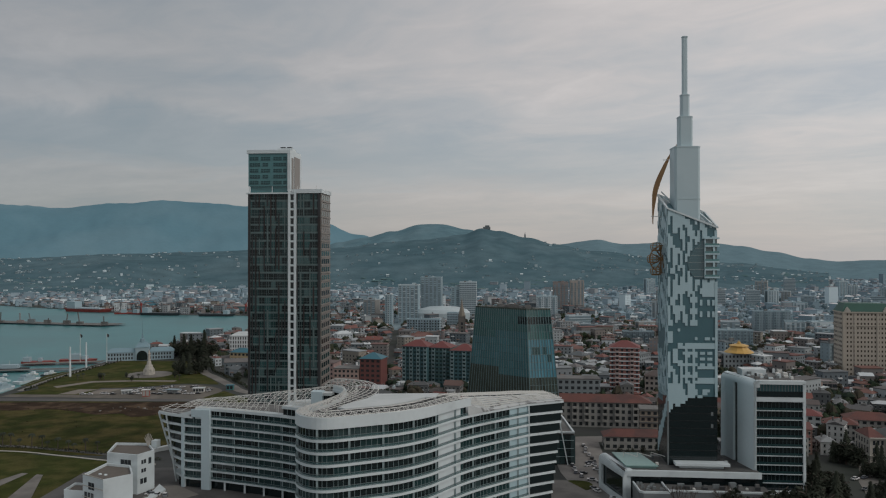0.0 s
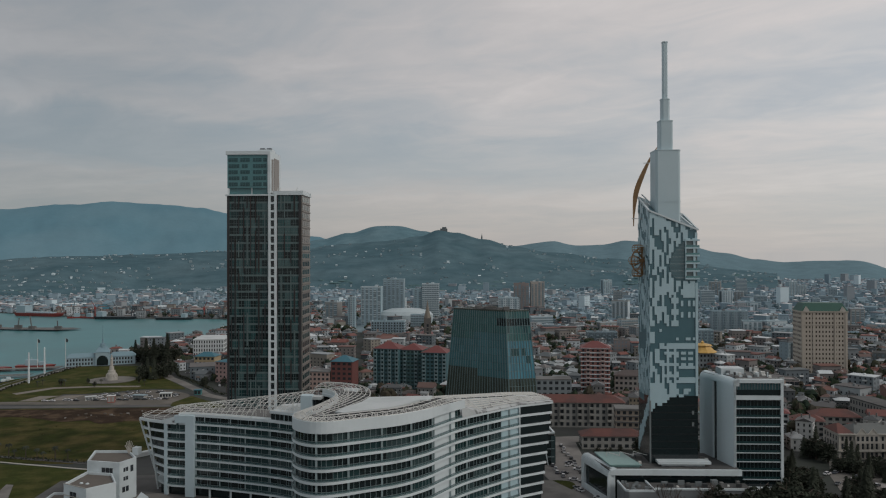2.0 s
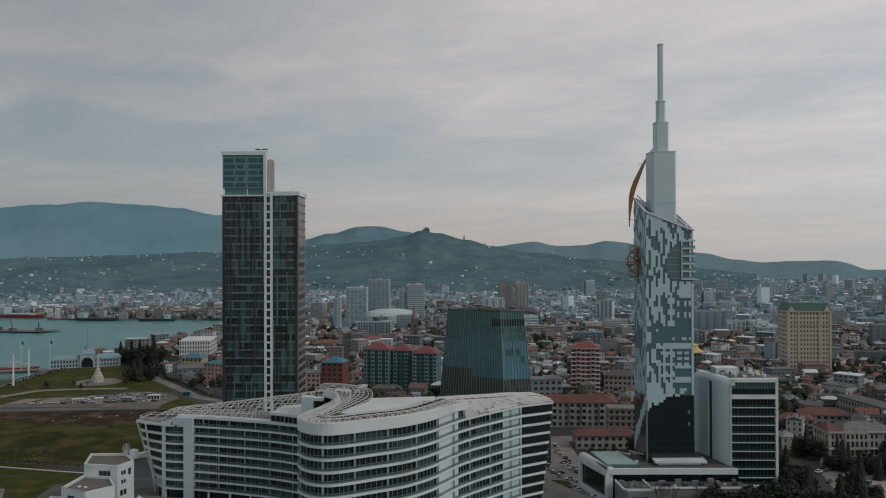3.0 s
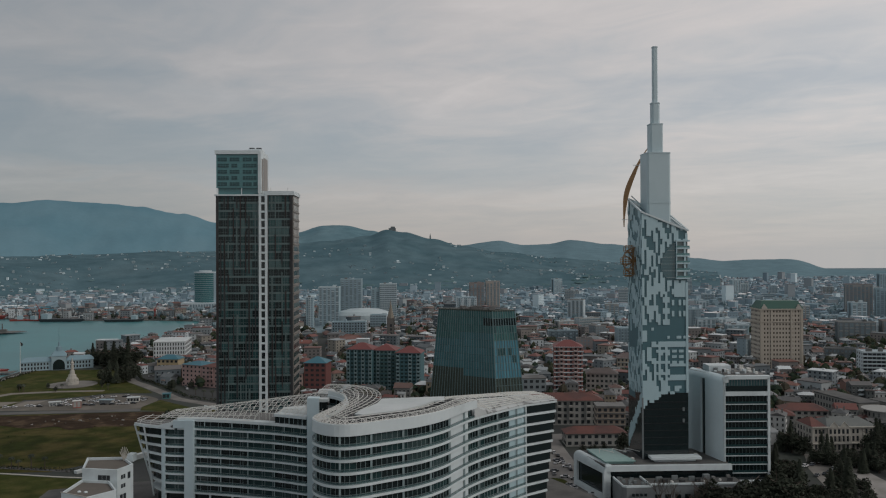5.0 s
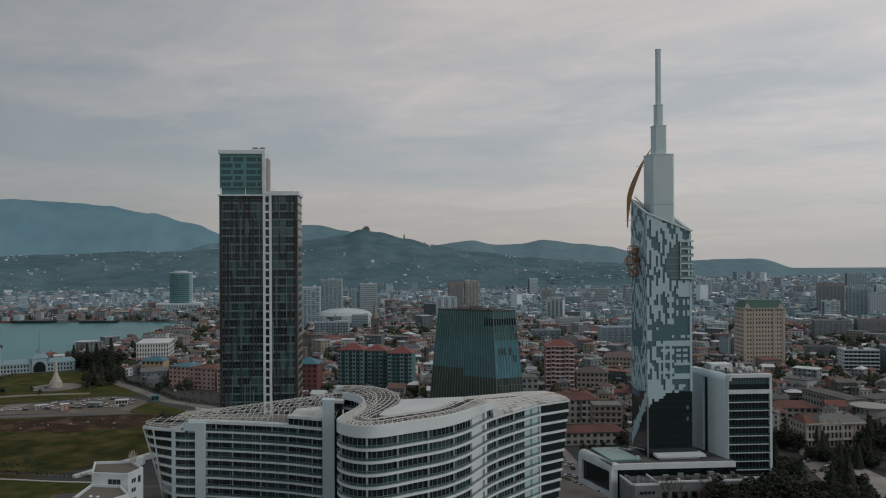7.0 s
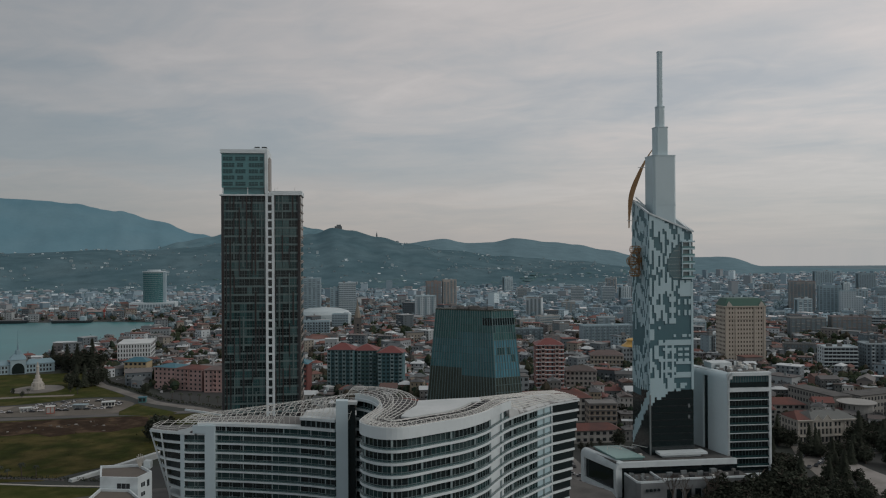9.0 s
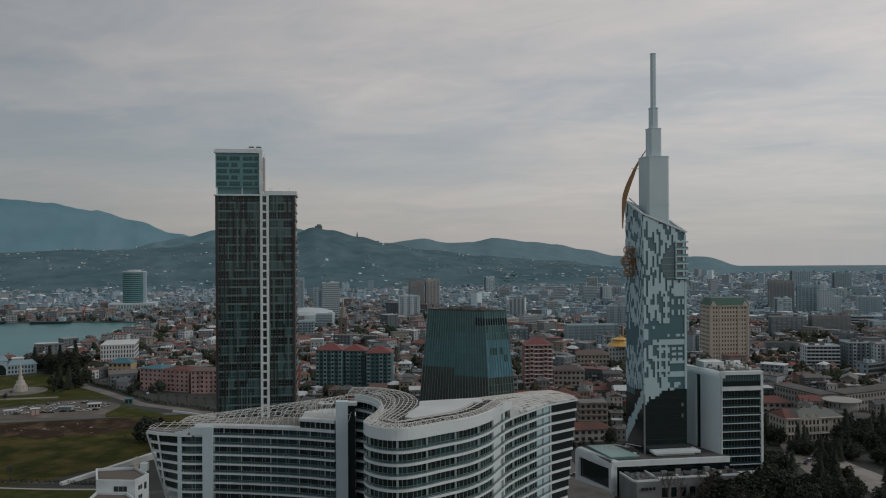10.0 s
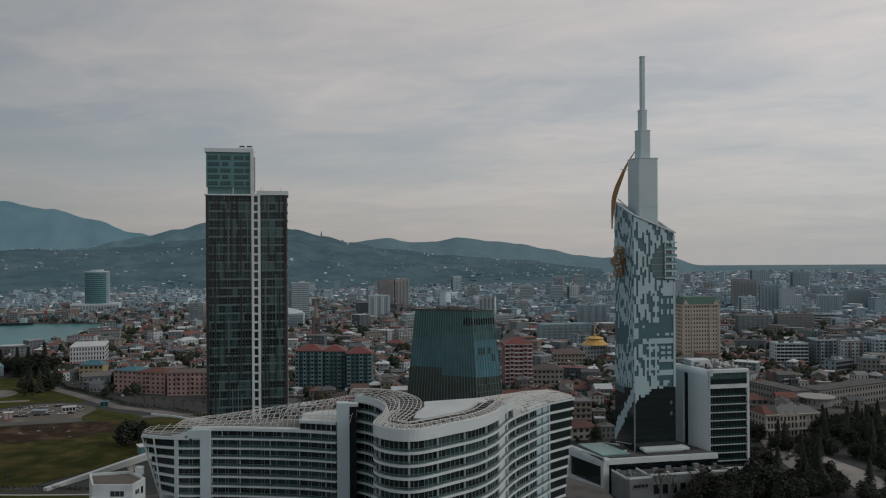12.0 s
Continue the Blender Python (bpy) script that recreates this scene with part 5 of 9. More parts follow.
        if prev:
            b.prism([P(prev[0], 0), P(cur[0] + 0.05, 0), P(cur[0] + 0.05, 2), P(prev[0], 2)], ZT - 2.9 if i > 4 else ZT - 3.6, prev[1] if i < 2 else cur[1])
        prev = cur
    b.prism([P(2.3, 0), P(W, 0), P(W, 2.5), P(2.3, 2.5)], ZT - 1.5, ZT)
    part("frame_head", b, WHITE, root, "white rounded frame head")
    b = Build()
    b.prism([P(0.9, -0.1), P(W - 0.9, -0.1), P(W - 0.9, 1.6), P(0.9, 1.6)], 43.4, 45.2)
    part("frame_beam", b, WHITE, root, "white beam under the top gallery")
    b = Build()
    for i in range(15):
        p = P(1.8 + i * (W - 3.6) / 14, 0.9)
        b.beam((*p, 45.2), (*p, ZT - 1.5), 0.16)
    tagged(part("gallery_grille", b, MULLION_G, root, "grey gallery mullions"), kind="stuff")
    b = Build()
    b.prism([P(1.1, 0.95), P(W - 1.1, 0.95), P(W - 1.1, 1.15), P(1.1, 1.15)], 45.2, ZT - 1.5)
    part("gallery_glazing", b, mat("gallery_glass", (0.05, 0.105, 0.115), 0.12, var=0.4, scale=0.2, spec=0.7), root, "dark teal gallery glazing")
    b = Build()
    b.prism([P(1.1, 0.55), P(W - 1.1, 0.55), P(W - 1.1, 0.62), P(1.1, 0.62)], 45.3, 47.6)
    part("gallery_rail", b, GLASS_DARK, root, "dark slatted gallery rail")
    for f in range(9):
        z = 43.4 - 3.72 * (f + 1)
        b = Build()
        b.prism([P(1.1, 0.25), P(W - 1.0, 0.25), P(W - 1.0, 1.3), P(1.1, 1.3)], z - 0.2, z + 0.14)
        part("floor_slab", b, WHITE, root, "thin white floor slab")
        b = Build()
        for i in range(1, 12):
            p = P(1.1 + i * (W - 2.2) / 12, 1.05)
            b.beam((*p, z + 0.25), (*p, z + 3.4), 0.14)
        tagged(part("mullion_screen", b, mat("dark_teal_mullion", (0.05, 0.075, 0.078), 0.4), root), kind="stuff")
        b = Build()
        b.prism([P(1.2, 0.3), P(W - 1.1, 0.3), P(W - 1.1, 0.36), P(1.2, 0.36)], z + 0.25, z + 1.2)
        part("rail", b, BAY_GLASS[1], root)
    b = Build()
    b.prism([P(-6, -1.5), P(W, -1.5), P(W, 0.6), P(-6, 0.6)], 5.8, 6.9)
    part("lower_slab", b, WHITE, root, "white lower slab edge")
    # roof clutter on a terrace
    b = Build()
    b.prism([P(1.5, 2.5), P(W - 0.5, 2.5), P(W - 0.5, 27), P(0, 27)], ZT - 0.5, ZT + 0.15)
    part("roof", b, CONCRETE, root, "grey roof terrace")
    rnd = random.Random(3)
    for i in range(44):
        a, dd, s = rnd.uniform(0.5, W - 3), rnd.uniform(3.2, 25), rnd.uniform(0.4, 2.0)
        b = Build()
        b.prism([P(a, dd), P(a + s, dd), P(a + s, dd + s), P(a, dd + s)], ZT + 0.1, ZT + rnd.uniform(0.6, 2.2))
        part("roof_unit", b, rnd.choice([WHITE_STEEL, CONCRETE, MULLION_G, MULLION, WHITE]), root)
    b = Build()
    b.prism([P(-1, 14), P(9, 14), P(9, 22), P(-1, 22)], ZT, ZT + 2.6)
    part("stair_house", b, WHITE, root, "white stair house on the roof")


framed_block()


# white walls toned grey: tree shade is put into this colour
mat("tree_shaded_render", (0.19, 0.208, 0.213), 0.7, var=0.25, scale=0.15, second=(0.16, 0.174, 0.18), second_scale=0.1)


def podium():
    root = thing("podium", (0, 0, 0), "low white rounded podium with dark side glazing and pool roof", "building")
    P1, P2 = (77.0, 327.8), (71.5, 356)
    b = Build()
    b.prism([(77.6, 329), (132, 324), (134, 352), (72.6, 357)], 0, 14.4)
    part("core", b, GLASS_DARK, root, "dark glazed podium body")
    b = Build()
    out = smooth_line([P2, (74.2, 341), P1], 4)
    b.wall(out[::-1], 11.6, 13.0, -1.2)
    part("side_band", b, WHITE, root, "white upper side band")
    b = Build()
    for k in range(6):
        # rounded shoulder in narrow courses
        an, an1 = k * math.pi / 12, (k + 1) * math.pi / 12
        b.wall(offset(out[::-1], -2.0 * (1 - math.cos(an1))), 13.0 + 2.2 * math.sin(an), 13.0 + 2.2 * math.sin(an1), -1.4)
    part("shoulder", b, WHITE, root, "white rounded shoulder")
    b = Build()
    b.wall(out[::-1], 0, 2.6, -1.0)
    part("side_band", b, WHITE, root, "white lower side band")
    for s in (0.0, 0.9):
        a, c = lerp(P1, P2, s), lerp(P1, P2, s + 0.1)
        b = Build()
        b.prism([a, (a[0] + 1, a[1]), (c[0] + 1, c[1]), c], 2.0, 12.0)
        part("side_pier", b, WHITE, root, "white side pier")
    b = Build()
    b.wall([(76.8, 327.4), (95, 325.9), (131, 322.4)], 12.9, 15.3, 1.4)
    part("front_band", b, WHITE, root, "white front edge band")
    b = Build()
    b.prism([(77, 328.2), (131, 323.2), (133, 352), (73.4, 357)], 14.4, 15.0)
    part("roof", b, mat("worn_dark_roof", (0.085, 0.085, 0.082), 0.9, var=0.35, scale=0.3, second=(0.055, 0.056, 0.056), second_scale=0.15), root, "worn dark grey roof terrace")
    b = Build()
    b.prism([(77.4, 328.2), (79.2, 328.0), (79.2, 329.6), (77.2, 329.8)], 0, 12.9)
    part("corner_pier", b, WHITE, root, "white rounded corner pier")
    b = Build()
    b.prism([(78.5, 332), (90.5, 331), (88, 352), (77.5, 353)], 15.0, 15.9)
    b.prism([(77.8, 331.4), (91.2, 330.3), (88.6, 352.6), (76.8, 353.6)], 15.9, 16.3)
    part("pool_pavilion", b, mat("pale_turquoise_sheet", (0.20, 0.33, 0.315), 0.5, var=0.2), root, "pale turquoise roof of the pavilion")
    b = Build()
    for x in (78, 84, 90):
        b.beam((x + 2, 345, 16.2), (x + 2, 345, 18.3), 0.2)
        b.beam((x + 2, 345, 18.3), (x + 6, 338, 18.3), 0.2)
    part("pergola", b, WHITE_STEEL, root, "white roof pergola")
    for i in range(14):
        x, y = 92 + (i * 7.3) % 36, 337 + (i * 5.1) % 15
        if 96 < x < 121 and y > 336:
            continue
        b = Build()
        b.box(x, x + 1.2 + i % 3, y, y + 1.5, 15.0, 15.8 + 0.5 * (i % 4))
        part("roof_unit", b, (WHITE_STEEL, CONCRETE, MULLION_G)[i % 3], root)
    # rounded white corner frame
    b = Build()
    ring = [(0, 2.4), (0, 12.4), (0.3, 13.6), (1.0, 14.4), (2.2, 14.8)]
    for (u0, z0), (u1, z1) in zip(ring, ring[1:]):
        b.beam((76.4 + u0, 327.3 - u0 * 0.08, z0), (76.4 + u1, 327.3 - u1 * 0.08, z1), 1.3)
    part("corner_frame", b, WHITE, root, "white rounded corner frame")
    # canopy terrace in front of the tower
    b = Build()
    b.prism([(98.5, 330.6), (120.5, 328.8), (121, 334.5), (99, 336)], 16.2, 17.2)
    b.prism([(100.4, 332), (118.5, 330.6), (118.8, 334), (100.8, 335)], 15.0, 16.2)
    part("terrace_box", b, WHITE, root, "white raised terrace box")
    rnd = random.Random(8)
    # lower forebuilding with small windows
    b = Build()
    b.prism([(79, 313.4), (80.4, 312.2), (91, 311.4), (91.5, 325.5), (79.5, 326.5)], 0, 10.4, 0, 1)
    part("forebuilding", b, [MATS["tree_shaded_render"], MATS["worn_dark_roof"]], root, "low white corner building, walls greyed for tree shade")
    for q in ([(79, 313.4), (80.4, 312.2), (91, 311.4), (91.03, 312.0), (80.6, 312.8), (79.6, 313.7)], [(79, 313.4), (79.6, 313.7), (80.0, 326.4), (79.5, 326.5)], [(90.5, 312.0), (91.03, 312.0), (91.5, 325.5), (90.9, 325.5)]):
        b = Build()
        b.prism(q, 10.4, 11.2)
        part("parapet", b, WHITE, root)
    b = Build()
    b.prism([(92, 315), (131, 311), (131.5, 321.5), (92.5, 325.2)], 0, 10.2, 0, 1)
    part("forebuilding", b, [MATS["tree_shaded_render"], MATS["worn_dark_roof"]], root, "long low forebuilding with a grey roof")
    b = Build()
    b.prism([(91.8, 314.7), (131.2, 310.7), (131.3, 311.6), (91.9, 315.6)], 10.2, 10.9)
    part("parapet", b, WHITE, root)
    for k in range(9):
        b = Build()
        x = 93.5 + k * 4.1
        b.prism([(x, 314.75 - k * 0.42), (x + 2.4, 314.5 - k * 0.42), (x + 2.4, 314.9 - k * 0.42), (x, 315.2 - k * 0.42)], 2.4, 6.4)
        part("window", b, GLASS_DARK, root)
    for k in range(16):
        x, y = 94 + (k * 5.3) % 35, 314.6 + (k * 3.7) % 7
        b = Build()
        b.box(x, x + 0.8 + (k % 4) * 0.6, y, y + 0.8 + (k % 3) * 0.5, 10.2, 10.9 + 0.35 * (k % 4))
        part("roof_unit", b, (WHITE_STEEL, CONCRETE, MULLION, MULLION_G)[k % 4], root)
    b = Build()
    for x in (82.5, 84.2, 85.9, 87.6):
        b.box(x, x + 0.9, 311.2, 312.4, 7.0, 8.0)
    tagged(part("small_window_row", b, GLASS_DARK, root, "small dark square windows"), kind="stuff")
    b = Build()
    for i in range(16):
        x, y = rnd.uniform(80, 89), rnd.uniform(314, 324)
        b.box(x, x + rnd.uniform(0.5, 1.6), y, y + rnd.uniform(0.5, 1.6), 10.4, 10.4 + rnd.uniform(0.4, 1.3))
    tagged(part("roof_plant", b, MULLION_G, root, "grey roof equipment"), kind="stuff")


podium()

# white frame pergola beside the framed block
per = thing("pergola", (133.5, 316.5, 0), "white open frame pergola beside the glass block", "pergola")
for x in (0.0, 3.2, 6.4, 9.6):
    for y in (0.0, 5.0):
        b = Build()
        b.beam((x, y, 0), (x, y, 7.0), 0.3)
        part("post", b, WHITE_STEEL, per)
    b = Build()
    b.beam((x, -0.4, 7.1), (x, 5.4, 7.1), 0.3)
    part("rafter", b, WHITE_STEEL, per)
for y in (0.0, 2.5, 5.0):
    b = Build()
    b.beam((-0.4, y, 7.4), (10.0, y, 7.4), 0.3)
    part("purlin", b, WHITE_STEEL, per)


def glass_annex():
    root = thing("glass_annex", (0, 0, 0), "glazed pavilion with a white flat roof rim beside the street", "building")
    b = Build()
    b.box(51, 66.6, 393.4, 433.6, 0, 15.2)
    part("core", b, GLASS_DARK, root, "dark glass body")
    b = Build()
    b.box(50.6, 67, 393, 434, 15.2, 15.7)
    part("roof", b, MATS["grey_concrete"], root, "grey flat roof")
    b = Build()
    for x0, x1, y0, y1 in ((50.6, 67, 393, 394), (66.2, 67, 394, 433), (50.6, 67, 433, 434)):
        b.box(x0, x1, y0, y1, 15.7, 16.4)
    part("roof_rim", b, WHITE, root, "white roof rim")
    for k in range(6):
        x = 52 + k * 2.6
        b = Build()
        b.box(x, x + 2.3, 393.2, 393.45, 0.6, 14.6)
        part("pane", b, BAY_GLASS[1 + k % 3], root)
    for k in range(12):
        y = 395 + k * 3.2
        b = Build()
        b.box(66.55, 66.8, y, y + 2.9, 0.6, 14.6)
        part("pane", b, BAY_GLASS[1 + k % 3], root)
    b = Build()
    b.beam((58, 392.6, 30), (63.5, 392.6, 0), 0.5)
    part("leaning_mast", b, WHITE, root, "white leaning mast")
    b = Build()
    for z in (4, 8, 12):
        b.box(51, 66.7, 393.1, 393.3, z, z + 0.25)
    part("transom", b, POST, root)


glass_annex()
flat("lawn_island", smooth_line([(58, 352), (64, 350), (69, 356), (68, 364), (60, 366), (56, 360), (58, 352)], 2)[:-1], 0.2, LAWN, "small olive lawn island by the street")

# ---- tapered curtain-wall office tower ----
def glass_tower():
    root = thing("glass_office_tower", (0, 0, 0), "dark green-blue tapered curtain-wall office tower", "building")
    top = [Vector((20.5, 441)), Vector((46, 417.5)), Vector((58.5, 420)), Vector((33, 443))]
    cen = sum(top, Vector((0, 0))) / 4
    H = 75.0

    def at(i, z):
        k = 1.0 + 0.36 * (1 - z / H)
        return cen + (top[i] - cen) * k

    b = Build()
    vs = [(*at(i, 0), 0) for i in range(4)] + [(*at(i, H), H - (1.2 if i in (1, 2) else 0)) for i in range(4)]
    for i in range(4):
        j = (i + 1) % 4
        b.face([vs[i], vs[j], vs[4 + j], vs[4 + i]])
    b.face(vs[4:])
    part("core", b, MULLION, root, "dark inner body")
    b = Build()
    for i in range(4):
        b.beam((*at(i, H), H), (*at((i + 1) % 4, H), H), 0.8)
    part("roof_rim", b, GLASS_GREEN, root, "dark roof rim")
    rnd = random.Random(2)
    for i in range(16):
        p = lerp(lerp(at(0, H), at(3, H), rnd.uniform(0.15, 0.7)), lerp(at(1, H), at(2, H), rnd.uniform(0.15, 0.7)), rnd.uniform(0.08, 0.9))
        b = Build()
        b.box(p[0], p[0] + rnd.uniform(1, 4), p[1], p[1] + 2, H - 1, H + rnd.uniform(0.5, 1.9))
        part("roof_unit", b, CONCRETE, root)
    floors = 19
    FH = H / floors
    for i, n in ((0, 12), (1, 7)):
        j = i + 1
        out = (at(j, 0) - at(i, 0)).normalized()
        nr = Vector((out.y, -out.x)) * 0.12
        if i == 1:
            # thin floor edges on the narrow front
            b = Build()
            for f in range(4, floors):
                a, c = at(i, f * FH) + nr * 1.6, at(j, f * FH) + nr * 1.6
                b.beam((a.x, a.y, f * FH), (c.x, c.y, f * FH), 0.18)
            tagged(part("floor_edge", b, mat("pale_green_fin", (0.135, 0.205, 0.212), 0.4), root), kind="stuff")
        for f in range(3, floors):
            z0, z1 = f * FH + 0.05, (f + 1) * FH - 0.05
            for k in range(n):
                s0, s1 = k / n + 0.002, (k + 1) / n - 0.002
                q = []
                for z, s in ((z0, s0), (z0, s1), (z1, s1), (z1, s0)):
                    v = at(i, z).lerp(at(j, z), s) + nr
                    q.append((v.x, v.y, z))
                u = (s0 + s1) / 2
                # pane colour by height paints in reflections, bright sky blue on the narrow face
                if i == 0:
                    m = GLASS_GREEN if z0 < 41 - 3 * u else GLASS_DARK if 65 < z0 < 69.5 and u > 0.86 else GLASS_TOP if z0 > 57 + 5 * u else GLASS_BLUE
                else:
                    m = GLASS_GREEN if z0 < 37 else mat("sky_reflection_glass", (0.11, 0.285, 0.355), 0.15, var=0.2, scale=0.05, rand=0.12, spec=0.8) if z0 < 56 else GLASS_TOP
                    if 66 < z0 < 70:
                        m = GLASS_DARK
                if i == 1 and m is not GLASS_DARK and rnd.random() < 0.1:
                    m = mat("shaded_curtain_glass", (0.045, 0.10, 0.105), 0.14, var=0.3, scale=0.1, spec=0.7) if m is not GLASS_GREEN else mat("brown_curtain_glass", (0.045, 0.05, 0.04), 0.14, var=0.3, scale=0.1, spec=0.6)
                b = Build()
                b.face(q)
                b.face([(a[0] - nr.x * 2, a[1] - nr.y * 2, a[2]) for a in q])
                for a0, a1 in zip(q, q[1:] + q[:1]):
                    b.face([a0, a1, (a1[0] - nr.x * 2, a1[1] - nr.y * 2, a1[2]), (a0[0] - nr.x * 2, a0[1] - nr.y * 2, a0[2])])
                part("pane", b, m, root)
        b = Build()
        nf = n * 2 if i == 0 else n + 2
        for k in range(nf + 1):
            s = k / nf
            a, c = at(i, 10).lerp(at(j, 10), s) + nr * 2, at(i, H).lerp(at(j, H), s) + nr * 2
            b.beam((a.x, a.y, 10), (c.x, c.y, H), 0.32)
        tagged(part("fin_screen", b, mat("pale_green_fin", (0.135, 0.205, 0.212), 0.4), root, "slim grey upright fins"), kind="stuff")


glass_tower()

# ---- mid-distance buildings ----
BUSY = []  # ground already taken: centre and radius


def apartment(name, label, a, c, depth, h, floors, cols, wall, win=WINDOW, roof="flat", roof_mat=CONCRETE, bands=None, side_cols=3, ww=0.55, wh=0.5, z0=0.0, group="", stacks=(), stack_mat=CONCRETE, far_side=False, pitch=0.25):
    """A block whose front runs from a to c on the ground; windows are single pieces that share one mesh."""
    A, C = Vector(a), Vector(c)
    ux, W = (C - A).normalized(), (C - A).length
    uy = Vector((-ux.y, ux.x))
    root = thing(name, (A.x, A.y, z0), label, "building", group)
    root.rotation_euler = (0, 0, math.atan2(ux.y, ux.x))
    BUSY.append(((A + C) / 2 + uy * depth / 2, max(W, depth) * 0.62))
    b = Build()
    b.box(0, W, 0, depth, -z0 if z0 else 0, h)
    part("wall", b, wall, root)
    fh = h / floors
    cw, sw = W / cols, depth / side_cols
    b = Build()
    b.box(-cw * ww / 2, cw * ww / 2, -0.10, 0.12, 0, fh * wh)
    wm = b.mesh("window", win)
    b = Build()
    b.box(-0.10, 0.12, -sw * ww / 2, sw * ww / 2, 0, fh * wh)
    sm = b.mesh("window", win)
    for f in range(floors):
        z = f * fh + fh * (1 - wh) * 0.55
        for i in range(cols):
            part("window", wm, None, root).location = ((i + 0.5) * cw, 0, z)
        for i in range(side_cols):
            part("window", sm, None, root).location = (W if far_side else 0, (i + 0.5) * sw, z)
    if bands:
        for f in range(1, floors + 1):
            b = Build()
            b.box(-0.15, W + 0.15, -0.5, 0, f * fh - 0.45, f * fh + 0.25)
            part("balcony_band", b, bands, root)
    for c in stacks:
        b = Build()
        for f in range(1, floors):
            b.box((c + 0.08) * cw, (c + 0.92) * cw, -1.3, 0, f * fh - 0.2, f * fh + 1.0)
        for q in (0.1, 0.86):
            b.box((c + q) * cw, (c + q) * cw + 0.2, -1.25, 0, fh, h - 0.5)
        part("balcony_bay", b, stack_mat, root)
    b = Build()
    if roof == "flat":
        b.box(-0.3, W + 0.3, -0.3, depth + 0.3, h, h + 0.7)
    else:
        e, r = 0.8, min(W, depth) * pitch
        p = [(-e, -e, h), (W + e, -e, h), (W + e, depth + e, h), (-e, depth + e, h)]
        if W >= depth:
            q = [(depth * 0.45, depth / 2, h + r), (W - depth * 0.45, depth / 2, h + r)]
            for fc in ((p[0], p[1], q[1], q[0]), (p[1], p[2], q[1]), (p[2], p[3], q[0], q[1]), (p[3], p[0], q[0])):
                b.face(fc)
        else:
            q = [(W / 2, W * 0.45, h + r), (W / 2, depth - W * 0.45, h + r)]
            for fc in ((p[0], p[1], q[0]), (p[1], p[2], q[1], q[0]), (p[2], p[3], q[1]), (p[3], p[0], q[0], q[1])):
                b.face(fc)
        b.face(p[::-1])
    part("roof", b, roof_mat, root)
    return root


MIST_TEAL = mat("pale_teal_balcony", (0.17, 0.255, 0.27), 0.6, var=0.6, scale=0.7)
mat("pale_hotel_render", (0.54, 0.575, 0.58), 0.8, var=0.15, scale=0.15)
apartment("apartment_block", "teal apartment block with a red hipped roof", (-28.5, 612), (-9.5, 606), 18, 33, 11, 7, TEAL_APT, win=BAY_GLASS[3], roof="hip", roof_mat=RED_ROOF, bands=TEAL_APT, group="teal apartment blocks", stacks=(0, 2, 4, 6), stack_mat=MIST_TEAL)
apartment("apartment_block", "green-grey apartment block with a red hipped roof", (-9, 611), (8, 606), 18, 32, 11, 6, mat("green_grey_render", (0.08, 0.15, 0.14), 0.8), win=BAY_GLASS[3], roof="hip", roof_mat=RED_ROOF, bands=TEAL_APT, group="teal apartment blocks", stacks=(1, 4), stack_mat=MIST_TEAL)
apartment("apartment_block", "teal apartment block with white balconies and red roof", (8, 600), (26, 595), 18, 31, 11, 6, TEAL_APT, win=BAY_GLASS[3], roof="hip", roof_mat=RED_ROOF, bands=TEAL_APT, group="teal apartment blocks", stacks=(0, 3, 5), stack_mat=MIST_TEAL)
apartment("apartment_block", "white and red striped apartment tower", (121.5, 568), (141.5, 563.5), 18, 37, 12, 6, mat("rose_brown_render", (0.25, 0.115, 0.10), 0.85, var=0.2, scale=0.2), roof="hip", roof_mat=RED_ROOF, bands=WHITE, ww=0.42, stacks=(1, 4), stack_mat=mat("pale_rose_render", (0.40, 0.33, 0.315), 0.85, var=0.2, scale=0.2))
GRAND = apartment("hotel", "beige stone hotel with a green metal roof", (341, 674), (379, 668), 22, 54, 14, 14, BEIGE, win=mat("brown_grey_glass", (0.06, 0.05, 0.042), 0.2, spec=0.5), side_cols=7, roof="flat", roof_mat=BEIGE, ww=0.42, wh=0.45)
b = Build()
lo, hi = [(-0.4, -0.4), (38.87, -0.4), (38.87, 22.4), (-0.4, 22.4)], [(3.4, 3.4), (35.1, 3.4), (35.1, 18.6), (3.4, 18.6)]
for k in range(4):
    n = (k + 1) % 4
    b.face([(*lo[k], 54.6), (*lo[n], 54.6), (*hi[n], 61.5), (*hi[k], 61.5)])
b.face([(*p, 61.5) for p in hi])
part("mansard_roof", b, GREEN_ROOF, GRAND, "green metal mansard roof")
for z, o, t in ((42.6, 0.5, 0.7), (53.6, 0.7, 0.9)):
    b = Build()
    for x0, x1, y0, y1 in ((-o, 38.47 + o, -o, 0), (-o, 0, 0, 22 + o), (38.47, 38.47 + o, 0, 22 + o)):
        b.box(x0, x1, y0, y1, z, z + t)
    part("cornice", b, BEIGE, GRAND, "pale stone cornice")
for x in (1.2, 10.2, 28.2, 37.2):
    b = Build()
    b.box(x - 0.7, x + 0.7, -0.45, 0, 0, 53.6)
    part("pilaster", b, BEIGE, GRAND)
